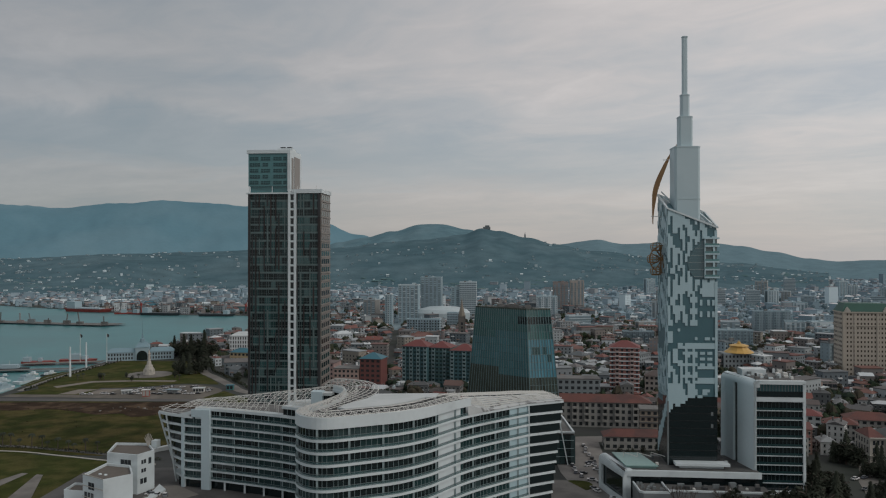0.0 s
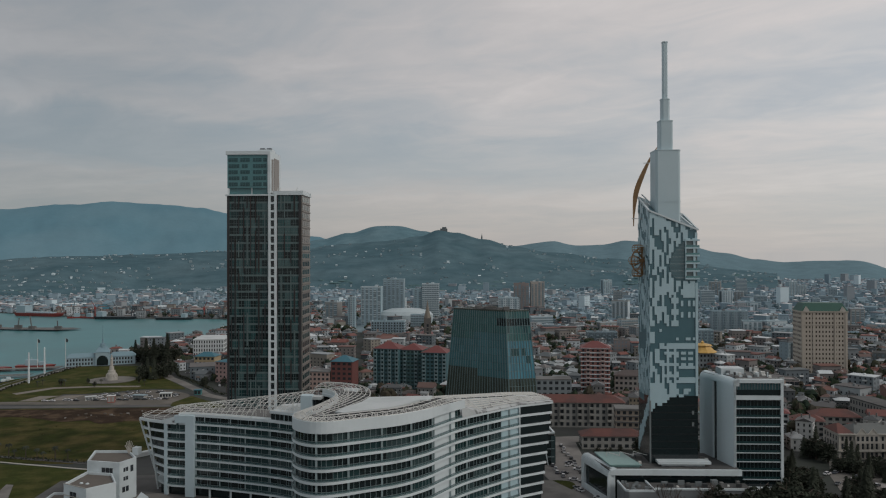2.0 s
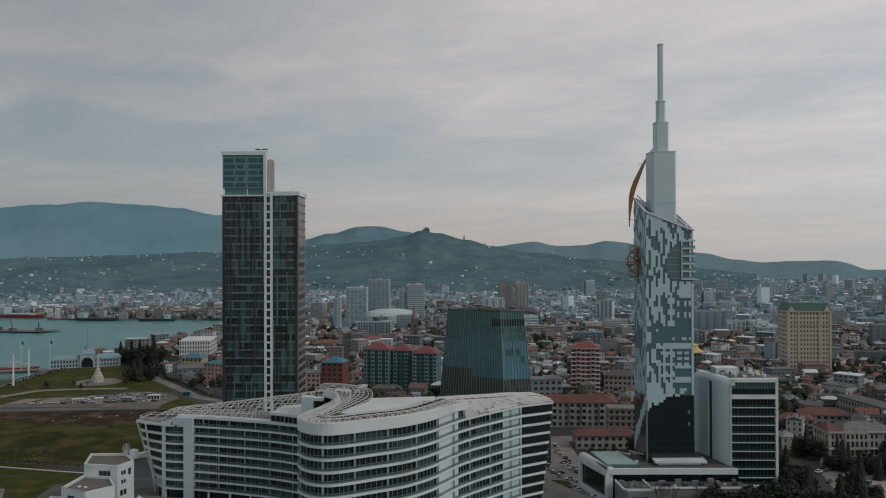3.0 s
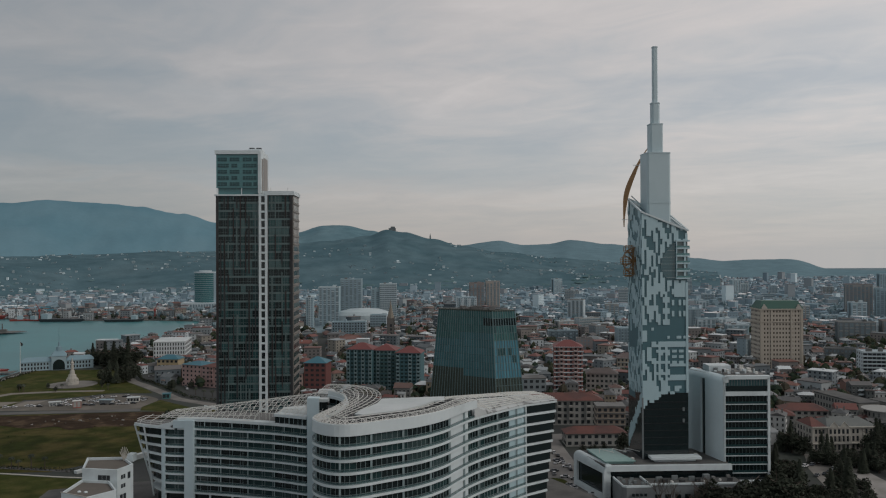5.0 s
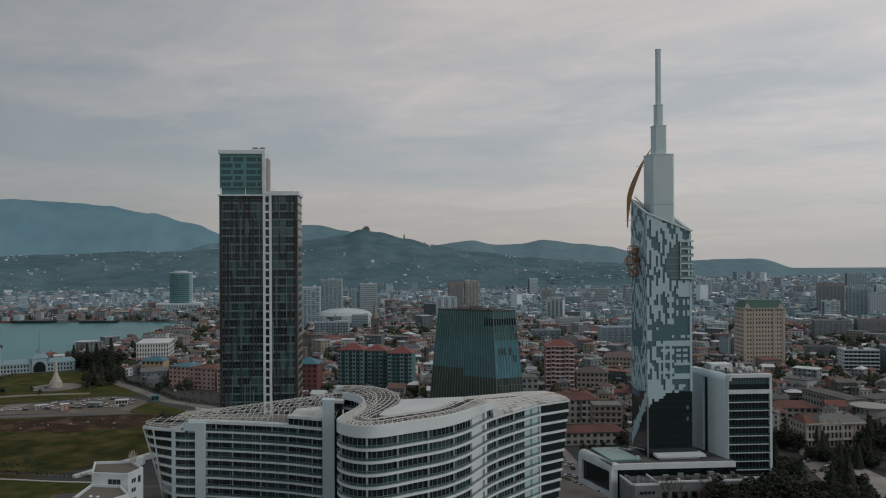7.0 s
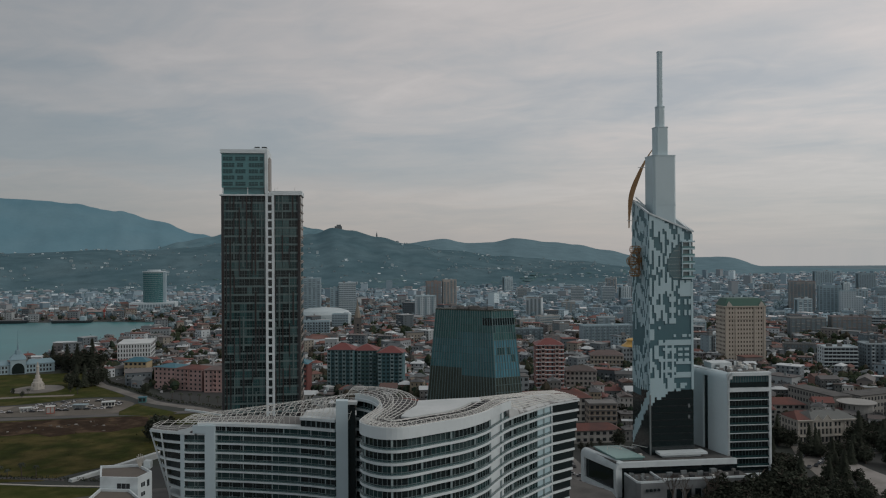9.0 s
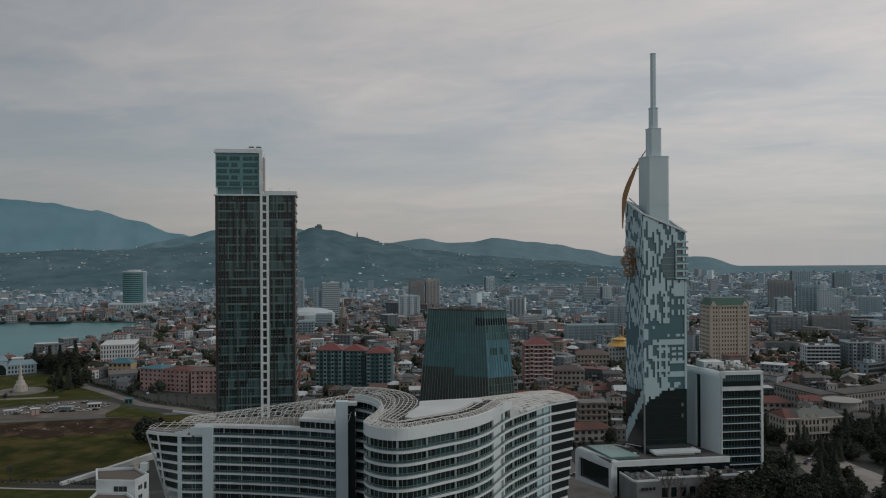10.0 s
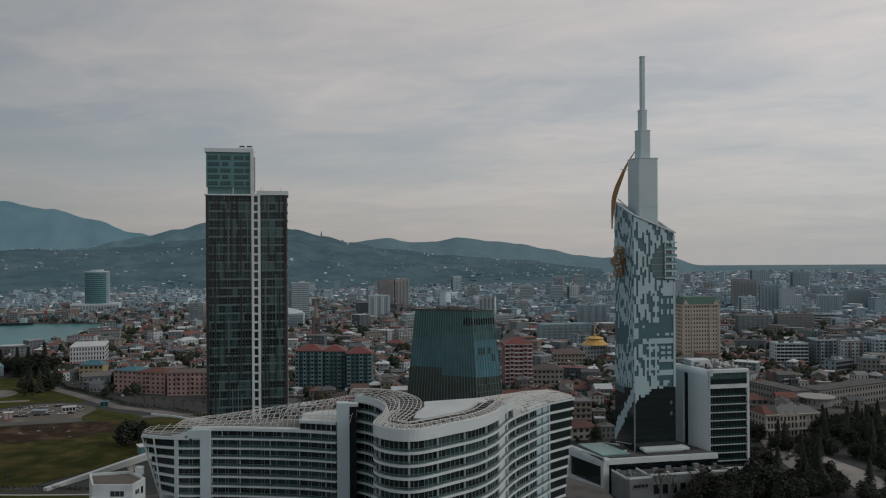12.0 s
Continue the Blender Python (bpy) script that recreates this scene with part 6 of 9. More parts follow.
for x0, x1 in ((1.5, 6.5), (32, 37)):
    b = Build()
    b.prism([(x0, -0.6), (x1, -0.6), (x1, 5), (x0, 5)], 54.5, 55.3)
    m = (x0 + x1) / 2
    b.face([(x0, -0.6, 55.3), (x1, -0.6, 55.3), (m, -0.6, 58.6)])
    b.face([(x0, -0.6, 55.3), (m, -0.6, 58.6), (m, 5, 58.6), (x0, 5, 55.3)])
    b.face([(x1, -0.6, 55.3), (x1, 5, 55.3), (m, 5, 58.6), (m, -0.6, 58.6)])
    part("gable", b, STONE, GRAND, "pale stone roof gable")
apartment("hotel", "white hotel with dark window rows", (-212, 805), (-182.5, 806), 43, 20.2, 5, 12, MATS["pale_hotel_render"], roof="flat", roof_mat=ROOF_WHITE, ww=0.42, wh=0.66, side_cols=9, far_side=True)
apartment("town_house", "ochre town house with turquoise roof", (-195, 741), (-176, 737), 14, 12.2, 3, 5, YELLOW, roof="hip", roof_mat=BLUE_ROOF)
apartment("long_block", "faded pink block with a turquoise roof", (-160, 668), (-143, 657.7), 18, 17, 5, 5, PINK, roof="hip", roof_mat=BLUE_ROOF, ww=0.38, wh=0.45, pitch=0.13)
apartment("long_block", "faded pink block with a dull red roof", (-142.6, 657.5), (-122, 645), 18, 16.6, 5, 6, PINK, roof="hip", roof_mat=ORANGE_ROOF, ww=0.38, wh=0.45, stacks=(2,), stack_mat=PINK, pitch=0.13)
apartment("long_block", "faded pink block beside the dark tower", (-120, 640), (-84, 632), 18, 17, 5, 11, PINK, roof="hip", roof_mat=mat("grey_brown_roofing", (0.11, 0.085, 0.08), 0.8, var=0.3, scale=0.2), ww=0.38, wh=0.45, pitch=0.1, stacks=(2, 5, 8), stack_mat=PINK)
apartment("corner_block", "brick-red block with a turquoise roof", (-60, 600), (-44, 596), 16, 25, 7, 4, RED_BRICK, roof="hip", roof_mat=BLUE_ROOF)
apartment("corner_block", "pale pink block with small dark windows", (-80, 602), (-61, 599), 15, 17, 5, 6, mat("pale_pink_render", (0.36, 0.26, 0.23), 0.85), roof="flat")
apartment("long_block", "cream block with an orange-red roof", (62, 482), (126, 474), 15, 15, 4, 18, mat("worn_grey_render", (0.29, 0.29, 0.275), 0.85, var=0.3, scale=0.3), roof="hip", roof_mat=ORANGE_ROOF, ww=0.5, wh=0.55, stacks=(0, 2, 5, 7, 10, 12, 15, 17), stack_mat=CREAM)
apartment("low_house", "low cream house with a red-brown roof", (88, 424), (121, 421), 12, 7, 2, 9, CREAM, roof="hip", roof_mat=ORANGE_ROOF)
apartment("apartment_block", "worn grey-brown apartment house with balconies", (112, 444), (128, 441), 12, 17, 5, 5, mat("worn_render", (0.27, 0.23, 0.19), 0.85), roof="flat", bands=CONCRETE)
apartment("long_block", "grey-beige office wing with a flat roof", (277, 492), (279, 449), 14, 13, 3, 15, mat("grey_beige_render", (0.225, 0.22, 0.205), 0.85), roof="flat", roof_mat=MATS["worn_dark_roof"], ww=0.42, side_cols=4)
apartment("long_block", "grey-beige low office block", (297, 447), (372, 462), 15, 13, 3, 26, mat("grey_beige_render", (0.225, 0.22, 0.205), 0.85), roof="flat", roof_mat=MATS["worn_dark_roof"], ww=0.42)
apartment("town_house", "cream house with a faded red hipped roof", (216, 448), (232, 441), 11, 9, 3, 5, CREAM, roof="hip", roof_mat=ORANGE_ROOF)
apartment("town_house", "low cream house with a wide red roof", (233, 455), (258, 448), 14, 9.5, 3, 7, CREAM, roof="hip", roof_mat=ORANGE_ROOF)
apartment("town_house", "white-gabled house with a red roof", (206, 466), (221, 460), 12, 10, 3, 4, mat("pale_hotel_render", (0.54, 0.575, 0.58)), roof="hip", roof_mat=RED_ROOF)
apartment("town_house", "cream house with red-brown roof", (150, 582), (172, 575), 14, 15, 4, 7, CREAM, roof="hip", roof_mat=HOUSE_ROOF)
apartment("town_house", "ornate beige four-storey corner house", (203, 662), (230, 653), 16, 15, 4, 9, mat("ornate_beige_render", (0.30, 0.265, 0.215), 0.85, var=0.25, scale=0.2), roof="hip", roof_mat=mat("grey_brown_roofing", (0.11, 0.085, 0.08)), ww=0.42, bands=CREAM)
apartment("office_block", "grey office block with dark glazing", (62, 560), (112, 556), 14, 16, 4, 12, GREY_APT, roof="flat")
# block colours with haze painted in for the far ones; some serve nearby too
PALE_BLUE = mat("haze_blue_grey_render", (0.29, 0.385, 0.425), 0.85, var=0.15, scale=0.1)
WHITE_APT = mat("white_panel_render", (0.44, 0.505, 0.53), 0.85, var=0.15, scale=0.1)
SAND = mat("sand_render", (0.285, 0.285, 0.272), 0.85, var=0.2, scale=0.1)
ROSE = mat("rose_grey_render", (0.26, 0.225, 0.22), 0.85, var=0.2, scale=0.1)
SLATE = mat("slate_grey_render", (0.135, 0.175, 0.195), 0.85, var=0.2, scale=0.1)
MIST = mat("haze_grey_blue_render", (0.245, 0.318, 0.352), 0.85, var=0.15, scale=0.1)
GREY_TAN = mat("grey_tan_render", (0.205, 0.205, 0.198), 0.85, var=0.25, scale=0.12)
OLD_GREY = mat("old_grey_render", (0.16, 0.183, 0.193), 0.85, var=0.25, scale=0.12)
# window colour lifted towards the walls, painting haze over far blocks
WIN_HAZED = mat("hazed_window_glass", (0.165, 0.218, 0.243), 0.3, var=0.3, spec=0.5)


def mid_rise(x, y, w, d, h, turn, style, wall, label, second=None, win=WINDOW, group="mid-rise blocks"):
    """A flat-roofed block: window rows on three sides, balcony stacks or bands, roof huts and tanks."""
    rnd = random.Random(int(x * 7 + y * 3 + h))
    root = thing("apartment_block", (x, y, 0), label, "building", group)
    root.rotation_euler = (0, 0, turn)
    BUSY.append((Vector((x, y)), max(w, d) * 0.55))
    second = second or wall
    fl = max(2, int(h / 3.1))
    fh = h / fl
    b = Build()
    if style == 3:
        b.box(-w / 2, w / 6, -d / 2, d / 2, 0, h)
        b.box(w / 6, w / 2, -d / 2 + 1.6, d / 2, 0, h * 0.78)
    else:
        b.box(-w / 2, w / 2, -d / 2, d / 2, 0, h)
    part("wall", b, wall, root)
    n, m = max(3, int(w / 3.3)), max(2, int(d / 4.5))
    b = Build()
    if style == 4:
        # upright strips of glazing between piers, crossed by thin slabs
        ns = max(2, int(w / 5.5))
        for k in range(ns):
            a, half = -w / 2 + (k + 0.5) * w / ns, w / ns * rnd.uniform(0.22, 0.36)
            b.box(a - half, a + half, -d / 2 - 0.1, -d / 2 + 0.1, 1.5, h - rnd.choice([0.9, 0.9, 3.8]))
            b.box(-w / 2 - 0.1, -w / 2 + 0.1, -d * 0.2, d * 0.25, 1.5, h - 1.2)
        bands = Build()
        for f in range(1, fl):
            for k in range(ns):
                if rnd.random() < 0.8:
                    a, half = -w / 2 + (k + 0.5) * w / ns, w / ns * 0.34
                    bands.box(a - half, a + half, -d / 2 - 0.9, -d / 2, f * fh - 0.2, f * fh + rnd.choice([0.2, 0.9]))
        tagged(part("balcony_slab", bands, second, root), kind="stuff")
    for f in range(fl if style != 4 else 0):
        z = f * fh + 0.9
        top = z + fh * 0.5
        for k in range(n):
            a = -w / 2 + (k + 0.5) * w / n
            yy = -d / 2 - 0.1
            if style == 3 and a > w / 6 - 0.8:
                if top > h * 0.78:
                    continue
                yy += 1.6
            if style == 2:
                b.box(a - w / n * 0.46, a + w / n * 0.46, yy, yy + 0.2, z - 0.1, top + 0.2)
            else:
                b.box(a - 0.75, a + 0.75, yy, yy + 0.2, z, top)
        for k in range(m):
            c = -d / 2 + (k + 0.5) * d / m
            b.box(-w / 2 - 0.1, -w / 2 + 0.1, c - 0.7, c + 0.7, z, top)
            if style != 3:
                b.box(w / 2 - 0.1, w / 2 + 0.1, c - 0.7, c + 0.7, z, top)
    tagged(part("window_grid", b, win, root, "rows of dark windows"), kind="stuff")
    if style in (0, 1):
        for k in range(1, n, 2 if style else 3):
            a = -w / 2 + (k + 0.5) * w / n
            b = Build()
            for f in range(1, fl):
                b.box(a - 1.4, a + 1.4, -d / 2 - 1.2, -d / 2, f * fh - 0.15, f * fh + 0.95)
            for sx in (-1.35, 1.25):
                b.box(a + sx, a + sx + 0.12, -d / 2 - 1.2, -d / 2, fh, h - 0.4)
            part("balcony_bay", b, second, root)
    elif style == 2:
        for f in range(1, fl):
            b = Build()
            b.box(-w / 2 - 0.2, w / 2 + 0.2, -d / 2 - 0.7, -d / 2, f * fh - 0.3, f * fh + 0.55)
            part("floor_band", b, second, root)
    b = Build()
    t = w / 6 if style == 3 else w / 2
    for x0, x1, y0, y1 in ((-w / 2 - 0.2, t + 0.2, -d / 2 - 0.2, -d / 2 + 0.3), (-w / 2 - 0.2, t + 0.2, d / 2 - 0.3, d / 2 + 0.2), (-w / 2 - 0.2, -w / 2 + 0.3, -d / 2 + 0.3, d / 2 - 0.3), (t - 0.3, t + 0.2, -d / 2 + 0.3, d / 2 - 0.3)):
        b.box(x0, x1, y0, y1, h - 0.1, h + 1.0)
    part("parapet", b, second, root)
    for k in range(rnd.choice([1, 2, 2, 3])):
        a, c = rnd.uniform(-w * 0.35, t - w * 0.2), rnd.uniform(-d * 0.2, d * 0.2)
        b = Build()
        b.box(a, a + rnd.uniform(2.5, 5), c, c + rnd.uniform(2.5, 4), h, h + rnd.uniform(1.6, 3.4))
        part("roof_hut", b, rnd.choice([wall, CONCRETE, WHITE_APT]), root)
    return root


# far blocks: blue-grey walls and soft windows paint the haze
FT = "far tower blocks"
mid_rise(-46, 1190, 30, 22, 56, -0.1, 4, PALE_BLUE, "white-grey concrete tower block with balcony stacks", WHITE_APT, WIN_HAZED, FT)
mid_rise(-13, 1235, 32, 22, 66, -0.1, 4, MIST, "tall concrete tower block tinted blue-grey for haze", PALE_BLUE, WIN_HAZED, FT)
mid_rise(-73, 1146, 10, 14, 44, -0.1, 0, PALE_BLUE, "pale narrow concrete tower block", WHITE_APT, WIN_HAZED, FT)
mid_rise(28, 1248, 20, 18, 50, -0.1, 4, PALE_BLUE, "haze-tinted tower block with stepped top", PALE_BLUE, WIN_HAZED, FT)
mid_rise(44, 1244, 26, 18, 58, -0.1, 2, WHITE_APT, "white tower block with balcony bands", WHITE_APT, WIN_HAZED, FT)
mid_rise(212, 1404, 26, 22, 52, -0.1, 4, RUST, "rust-coloured rendered tower block", RUST, WIN_HAZED, FT)
mid_rise(240, 1400, 24, 18, 55, -0.1, 4, mat("pale_tan_render", (0.36, 0.325, 0.295), 0.85, var=0.2, scale=0.1), "pale tan rendered tower block with crowned top", SAND, WIN_HAZED, FT)
mid_rise(166, 1240, 32, 22, 36, -0.1, 0, WHITE_APT, "white office cube with grey windows", PALE_BLUE, WIN_HAZED, FT)
mid_rise(1300, 1790, 46, 20, 50, -0.2, 4, PALE_BLUE, "slab tower in the far town, haze painted blue-grey", PALE_BLUE, WIN_HAZED, FT)
mid_rise(1400, 1760, 42, 20, 44, -0.2, 4, MIST, "slab tower in the far town, haze painted grey-blue", MIST, WIN_HAZED, FT)
mid_rise(808, 1202, 40, 18, 52, -0.45, 4, SAND, "grey-brown slab block with darker window strips", ROSE, WIN_HAZED, FT)
mid_rise(818, 1146, 34, 16, 47, -0.45, 4, PALE_BLUE, "haze-tinted slab block with upright window strips", PALE_BLUE, WIN_HAZED, FT)
mid_rise(826, 1106, 32, 18, 40, -0.45, 3, WHITE_APT, "white tower block with a lower wing", PALE_BLUE, WIN_HAZED, FT)
mid_rise(560, 855, 40, 16, 24, -0.35, 4, OLD_GREY, "old grey-brown apartment block with pale frames", SAND, WIN_HAZED)
mid_rise(606, 838, 44, 16, 26, -0.35, 4, GREY_TAN, "old grey-tan apartment block with pale frames", ROSE, WIN_HAZED)
mid_rise(730, 935, 36, 18, 15, -0.35, 2, MIST, "low office block with a bright white roof", WHITE_APT)
mid_rise(852, 1050, 34, 16, 32, -0.5, 0, PALE_BLUE, "haze-tinted pale slab block with balconies", WHITE_APT, WIN_HAZED, FT)
mid_rise(988, 1136, 38, 16, 34, -0.4, 2, MIST, "haze-tinted slab block with floor bands", MIST, WIN_HAZED, FT)
mid_rise(412, 614, 28, 16, 22, -0.3, 2, WHITE_APT, "white modern apartment block with dark window bands", WHITE_APT)
mid_rise(441, 606, 18, 18, 25, -0.3, 0, SLATE, "dark grey apartment block with a white gable", WHITE_APT)
mid_rise(456, 588, 20, 16, 25, -0.3, 0, WHITE_APT, "white apartment block with rose balcony stacks", ROSE)
mid_rise(474, 574, 18, 18, 28, -0.3, 1, PALE_BLUE, "blue-grey apartment block with white balconies", WHITE_APT)
mid_rise(460, 556, 26, 14, 17, -0.3, 0, SAND, "sand-coloured apartment block with flat roof", SAND)
mid_rise(305, 860, 60, 16, 21, -0.12, 1, MIST, "pale grey apartment slab block with balconies", PALE_BLUE, WIN_HAZED)
mid_rise(225, 905, 34, 14, 15, -0.12, 1, SLATE, "grey-blue apartment slab block with balconies", MIST, WIN_HAZED)
mid_rise(420, 1010, 44, 14, 30, -0.2, 0, MIST, "grey-blue slab block with window rows", PALE_BLUE, WIN_HAZED)
mid_rise(-20, 1010, 42, 14, 20, -0.15, 1, MIST, "grey-blue slab block with balconies", PALE_BLUE)
rm = random.Random(53)
NEAR_LOOKS = [(OLD_GREY, GREY_TAN, "weathered grey apartment block with balconies"), (GREY_TAN, OLD_GREY, "weathered tan apartment block with balconies"), (SLATE, OLD_GREY, "slate-grey apartment block with flat roof"), (MIST, OLD_GREY, "grey-blue apartment block with balconies"), (ROSE, GREY_TAN, "rose-grey apartment block with flat roof"), (SAND, OLD_GREY, "sand-coloured apartment block with flat roof")]
LOOKS = [(PALE_BLUE, WHITE_APT, "pale apartment block with balconies, tinted blue-grey for haze"), (WHITE_APT, PALE_BLUE, "white apartment block with balconies"), (MIST, PALE_BLUE, "concrete apartment block with balconies, tinted grey-blue for haze"), (SAND, WHITE_APT, "sand-coloured apartment block with flat roof"), (ROSE, SAND, "rose-grey apartment block with flat roof"), (SLATE, MIST, "slate-grey apartment block with flat roof"), (MIST, WHITE_APT, "grey apartment block with white balconies"), (WHITE_APT, SAND, "white apartment block with sand balconies")]
for i in range(138):
    az = rm.uniform(-9, 44) if i % 3 else rm.uniform(14, 44)
    dd = rm.uniform(640, 1150) if i % 2 else rm.uniform(1100, 2150)
    if az < 14 and (dd > 1500 or (dd < 1000 and i % 5)):
        continue
    x, y = dd * math.sin(radians(az)), dd * math.cos(radians(az))
    if any((c.x - x) ** 2 + (c.y - y) ** 2 < (r + 16) ** 2 for c, r in BUSY) or -75 < x < -30:
        continue
    h = rm.choice([9, 9, 12, 12, 15, 15, 18, 21]) if dd < 1150 else rm.choice([12, 15, 18, 24, 28, 32, 40])
    w = rm.uniform(12, 34) if h < 24 else rm.uniform(16, 30)
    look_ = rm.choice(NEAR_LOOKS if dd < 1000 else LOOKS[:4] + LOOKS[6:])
    mid_rise(x, y, w, rm.uniform(11, 16), h, -0.24 + rm.choice([0, 0, -0.25, 0.5]), rm.choice([0, 1, 1, 2, 3]) if dd < 1000 else rm.choice([4, 4, 2, 1]), look_[0], look_[2], look_[1], WINDOW if dd < 800 else WIN_HAZED)



def lathe(bld, cx, cy, prof, n=12, slot=0):
    """A turned shape: profile rows of radius and height."""
    i = len(bld.v)
    for r, z in prof:
        for k in range(n):
            a = 2 * math.pi * k / n
            bld.v.append((cx + r * math.cos(a), cy + r * math.sin(a), z))
    for j in range(len(prof) - 1):
        for k in range(n):
            m = (k + 1) % n
            bld.f.append((i + j * n + k, i + j * n + m, i + (j + 1) * n + m, i + (j + 1) * n + k))
            bld.m.append(slot)
    bld.f.append(tuple(i + (len(prof) - 1) * n + k for k in range(n)))
    bld.m.append(slot)


def harbour_terminal():
    root = thing("harbour_terminal", (0, 0, 0), "white waterfront terminal with grey-blue roofs and a spire", "building")
    A, C = Vector((-320, 768)), Vector((-262, 786))
    ux = (C - A).normalized()
    uy = Vector((-ux.y, ux.x))
    W = (C - A).length

    def P(a, d):
        v = A + ux * a + uy * d
        return (v.x, v.y)

    roofm = mat("blue_grey_roofing", (0.17, 0.265, 0.305), 0.6, var=0.15, scale=0.2)
    for a0, a1 in ((0, W * 0.42), (W * 0.62, W)):
        b = Build()
        b.prism([P(a0, 0), P(a1, 0), P(a1, 16), P(a0, 16)], 0, 8)
        w = part("wing", b, PALE_BLUE, root, "pale wing with window rows")
        b = Build()
        q = [P(a0 - 0.6, -0.6), P(a1 + 0.6, -0.6), P(a1 + 0.6, 16.6), P(a0 - 0.6, 16.6)]
        r = [P(a0 + 3, 8), P(a1 - 3, 8)]
        for fc in (((*q[0], 8), (*q[1], 8), (*r[1], 11.5), (*r[0], 11.5)), ((*q[2], 8), (*q[3], 8), (*r[0], 11.5), (*r[1], 11.5)), ((*q[1], 8), (*q[2], 8), (*r[1], 11.5)), ((*q[3], 8), (*q[0], 8), (*r[0], 11.5))):
            b.face(fc)
        part("roof", b, roofm, w)
        n = int((a1 - a0) / 2.6)
        for z in (1.2, 4.8):
            for i in range(n):
                b = Build()
                a = a0 + 0.8 + i * 2.6
                b.prism([P(a, -0.12), P(a + 1.4, -0.12), P(a + 1.4, 0.1), P(a, 0.1)], z, z + 2.2)
                part("window", b, WINDOW, w)
    b = Build()
    b.prism([P(W * 0.42, -2), P(W * 0.62, -2), P(W * 0.62, 18), P(W * 0.42, 18)], 0, 12.5)
    part("hall", b, PALE_BLUE, root, "pale central hall")
    b = Build()
    q = [P(W * 0.41, -2.5), P(W * 0.63, -2.5), P(W * 0.63, 18.5), P(W * 0.41, 18.5)]
    r = [P(W * 0.47, 8), P(W * 0.57, 8)]
    for fc in (((*q[0], 12.5), (*q[1], 12.5), (*r[1], 17.6), (*r[0], 17.6)), ((*q[2], 12.5), (*q[3], 12.5), (*r[0], 17.6), (*r[1], 17.6)), ((*q[1], 12.5), (*q[2], 12.5), (*r[1], 17.6)), ((*q[3], 12.5), (*q[0], 12.5), (*r[0], 17.6))):
        b.face(fc)
    part("roof", b, roofm, root, "grey-blue hall roof")
    b = Build()
    m = W * 0.52
    arc = [(m + 5.0 * math.cos(i * math.pi / 10), 4 + 5.6 * math.sin(i * math.pi / 10)) for i in range(11)]
    b.face([(*P(m + 5.0, -2.2), 0.3)] + [(*P(a, -2.2), z) for a, z in arc] + [(*P(m - 5.0, -2.2), 0.3)])
    part("arch_window", b, GLASS_DARK, root, "dark arched window")
    b = Build()
    p = P(m, 8)
    lathe(b, p[0], p[1], [(3.0, 16), (2.4, 20), (1.0, 20.6), (0.7, 24), (0.35, 25), (0.12, 38)], 8)
    part("spire", b, roofm, root, "slim grey spire")


harbour_terminal()


def oval_tower():
    """Glass tower on an oval plan with pale floor bands, on a low wide podium."""
    root = thing("office_tower", (-287, 1590, 0), "oval teal glass tower with pale floor bands on a low podium", "building")
    BUSY.append((Vector((-287, 1590)), 46))

    def oval(rx, ry, n=22):
        return [(rx * math.cos(k * 2 * math.pi / n), ry * math.sin(k * 2 * math.pi / n)) for k in range(n)]

    b = Build()
    b.box(-42, 40, -22, 22, 0, 13)
    part("podium", b, WHITE_APT, root, "low white podium")
    b = Build()
    for k in range(16):
        b.box(-40 + k * 5, -36.6 + k * 5, -22.2, -21.9, 3, 10)
    tagged(part("podium_glazing", b, WIN_HAZED, root), kind="stuff")
    b = Build()
    b.prism(oval(20.5, 13), 13, 70)
    part("glazing", b, mat("far_teal_glass", (0.035, 0.135, 0.142), 0.15, var=0.3, scale=0.1, spec=0.6), root, "teal curtain glazing")
    for k in range(15):
        b = Build()
        b.prism(oval(20.9, 13.4), 15.6 + k * 3.7, 16.3 + k * 3.7)
        part("floor_band", b, MIST, root)
    b = Build()
    b.prism(oval(21.4, 13.9), 69.5, 71.5)
    b.prism(oval(12, 8), 71.5, 74)
    part("roof", b, WHITE_APT, root, "white roof rim")
    b = Build()
    b.box(16.5, 21.2, -8, 6, 13, 70)
    part("stair_shaft", b, PALE_BLUE, root, "pale stair shaft")


oval_tower()


def monument():
    root = thing("monument_column", (0, 0, 0), "pale stepped monument on a round paved base", "monument")
    b = Build()
    lathe(b, -249, 684, [(19, 0), (19, 0.5), (0.1, 0.5)], 28)
    part("paved_base", b, PAVING, root, "pale round paving")
    b = Build()
    lathe(b, -249, 684, [(5, 0.4), (5, 2.6), (4.2, 2.7), (4.0, 6), (3.3, 6.2), (3.0, 8.4), (2.0, 8.6), (1.8, 11.5), (1.2, 11.7), (1.0, 17.5), (1.4, 17.8), (0.7, 19), (0.4, 21.5)], 10)
    part("pedestal", b, STONE, root, "stepped stone pedestal and column")
    for k in range(8):
        a = k * math.pi / 4
        b = Build()
        b.beam((-249 + 4.4 * math.cos(a), 684 + 4.4 * math.sin(a), 2.6), (-249 + 4.2 * math.cos(a), 684 + 4.2 * math.sin(a), 4.9), 0.9)
        part("corner_block", b, STONE, root)


monument()

for x, y, h in ((-312, 674, 25), (-322, 727, 23)):
    b = Build()
    lathe(b, x, y, [(0.9, 0), (0.75, h * 0.5), (0.55, h), (0.1, h + 0.3)], 10)
    solid("light_column", b, WHITE, "tall slim white column by the quay", "column", "quay columns")

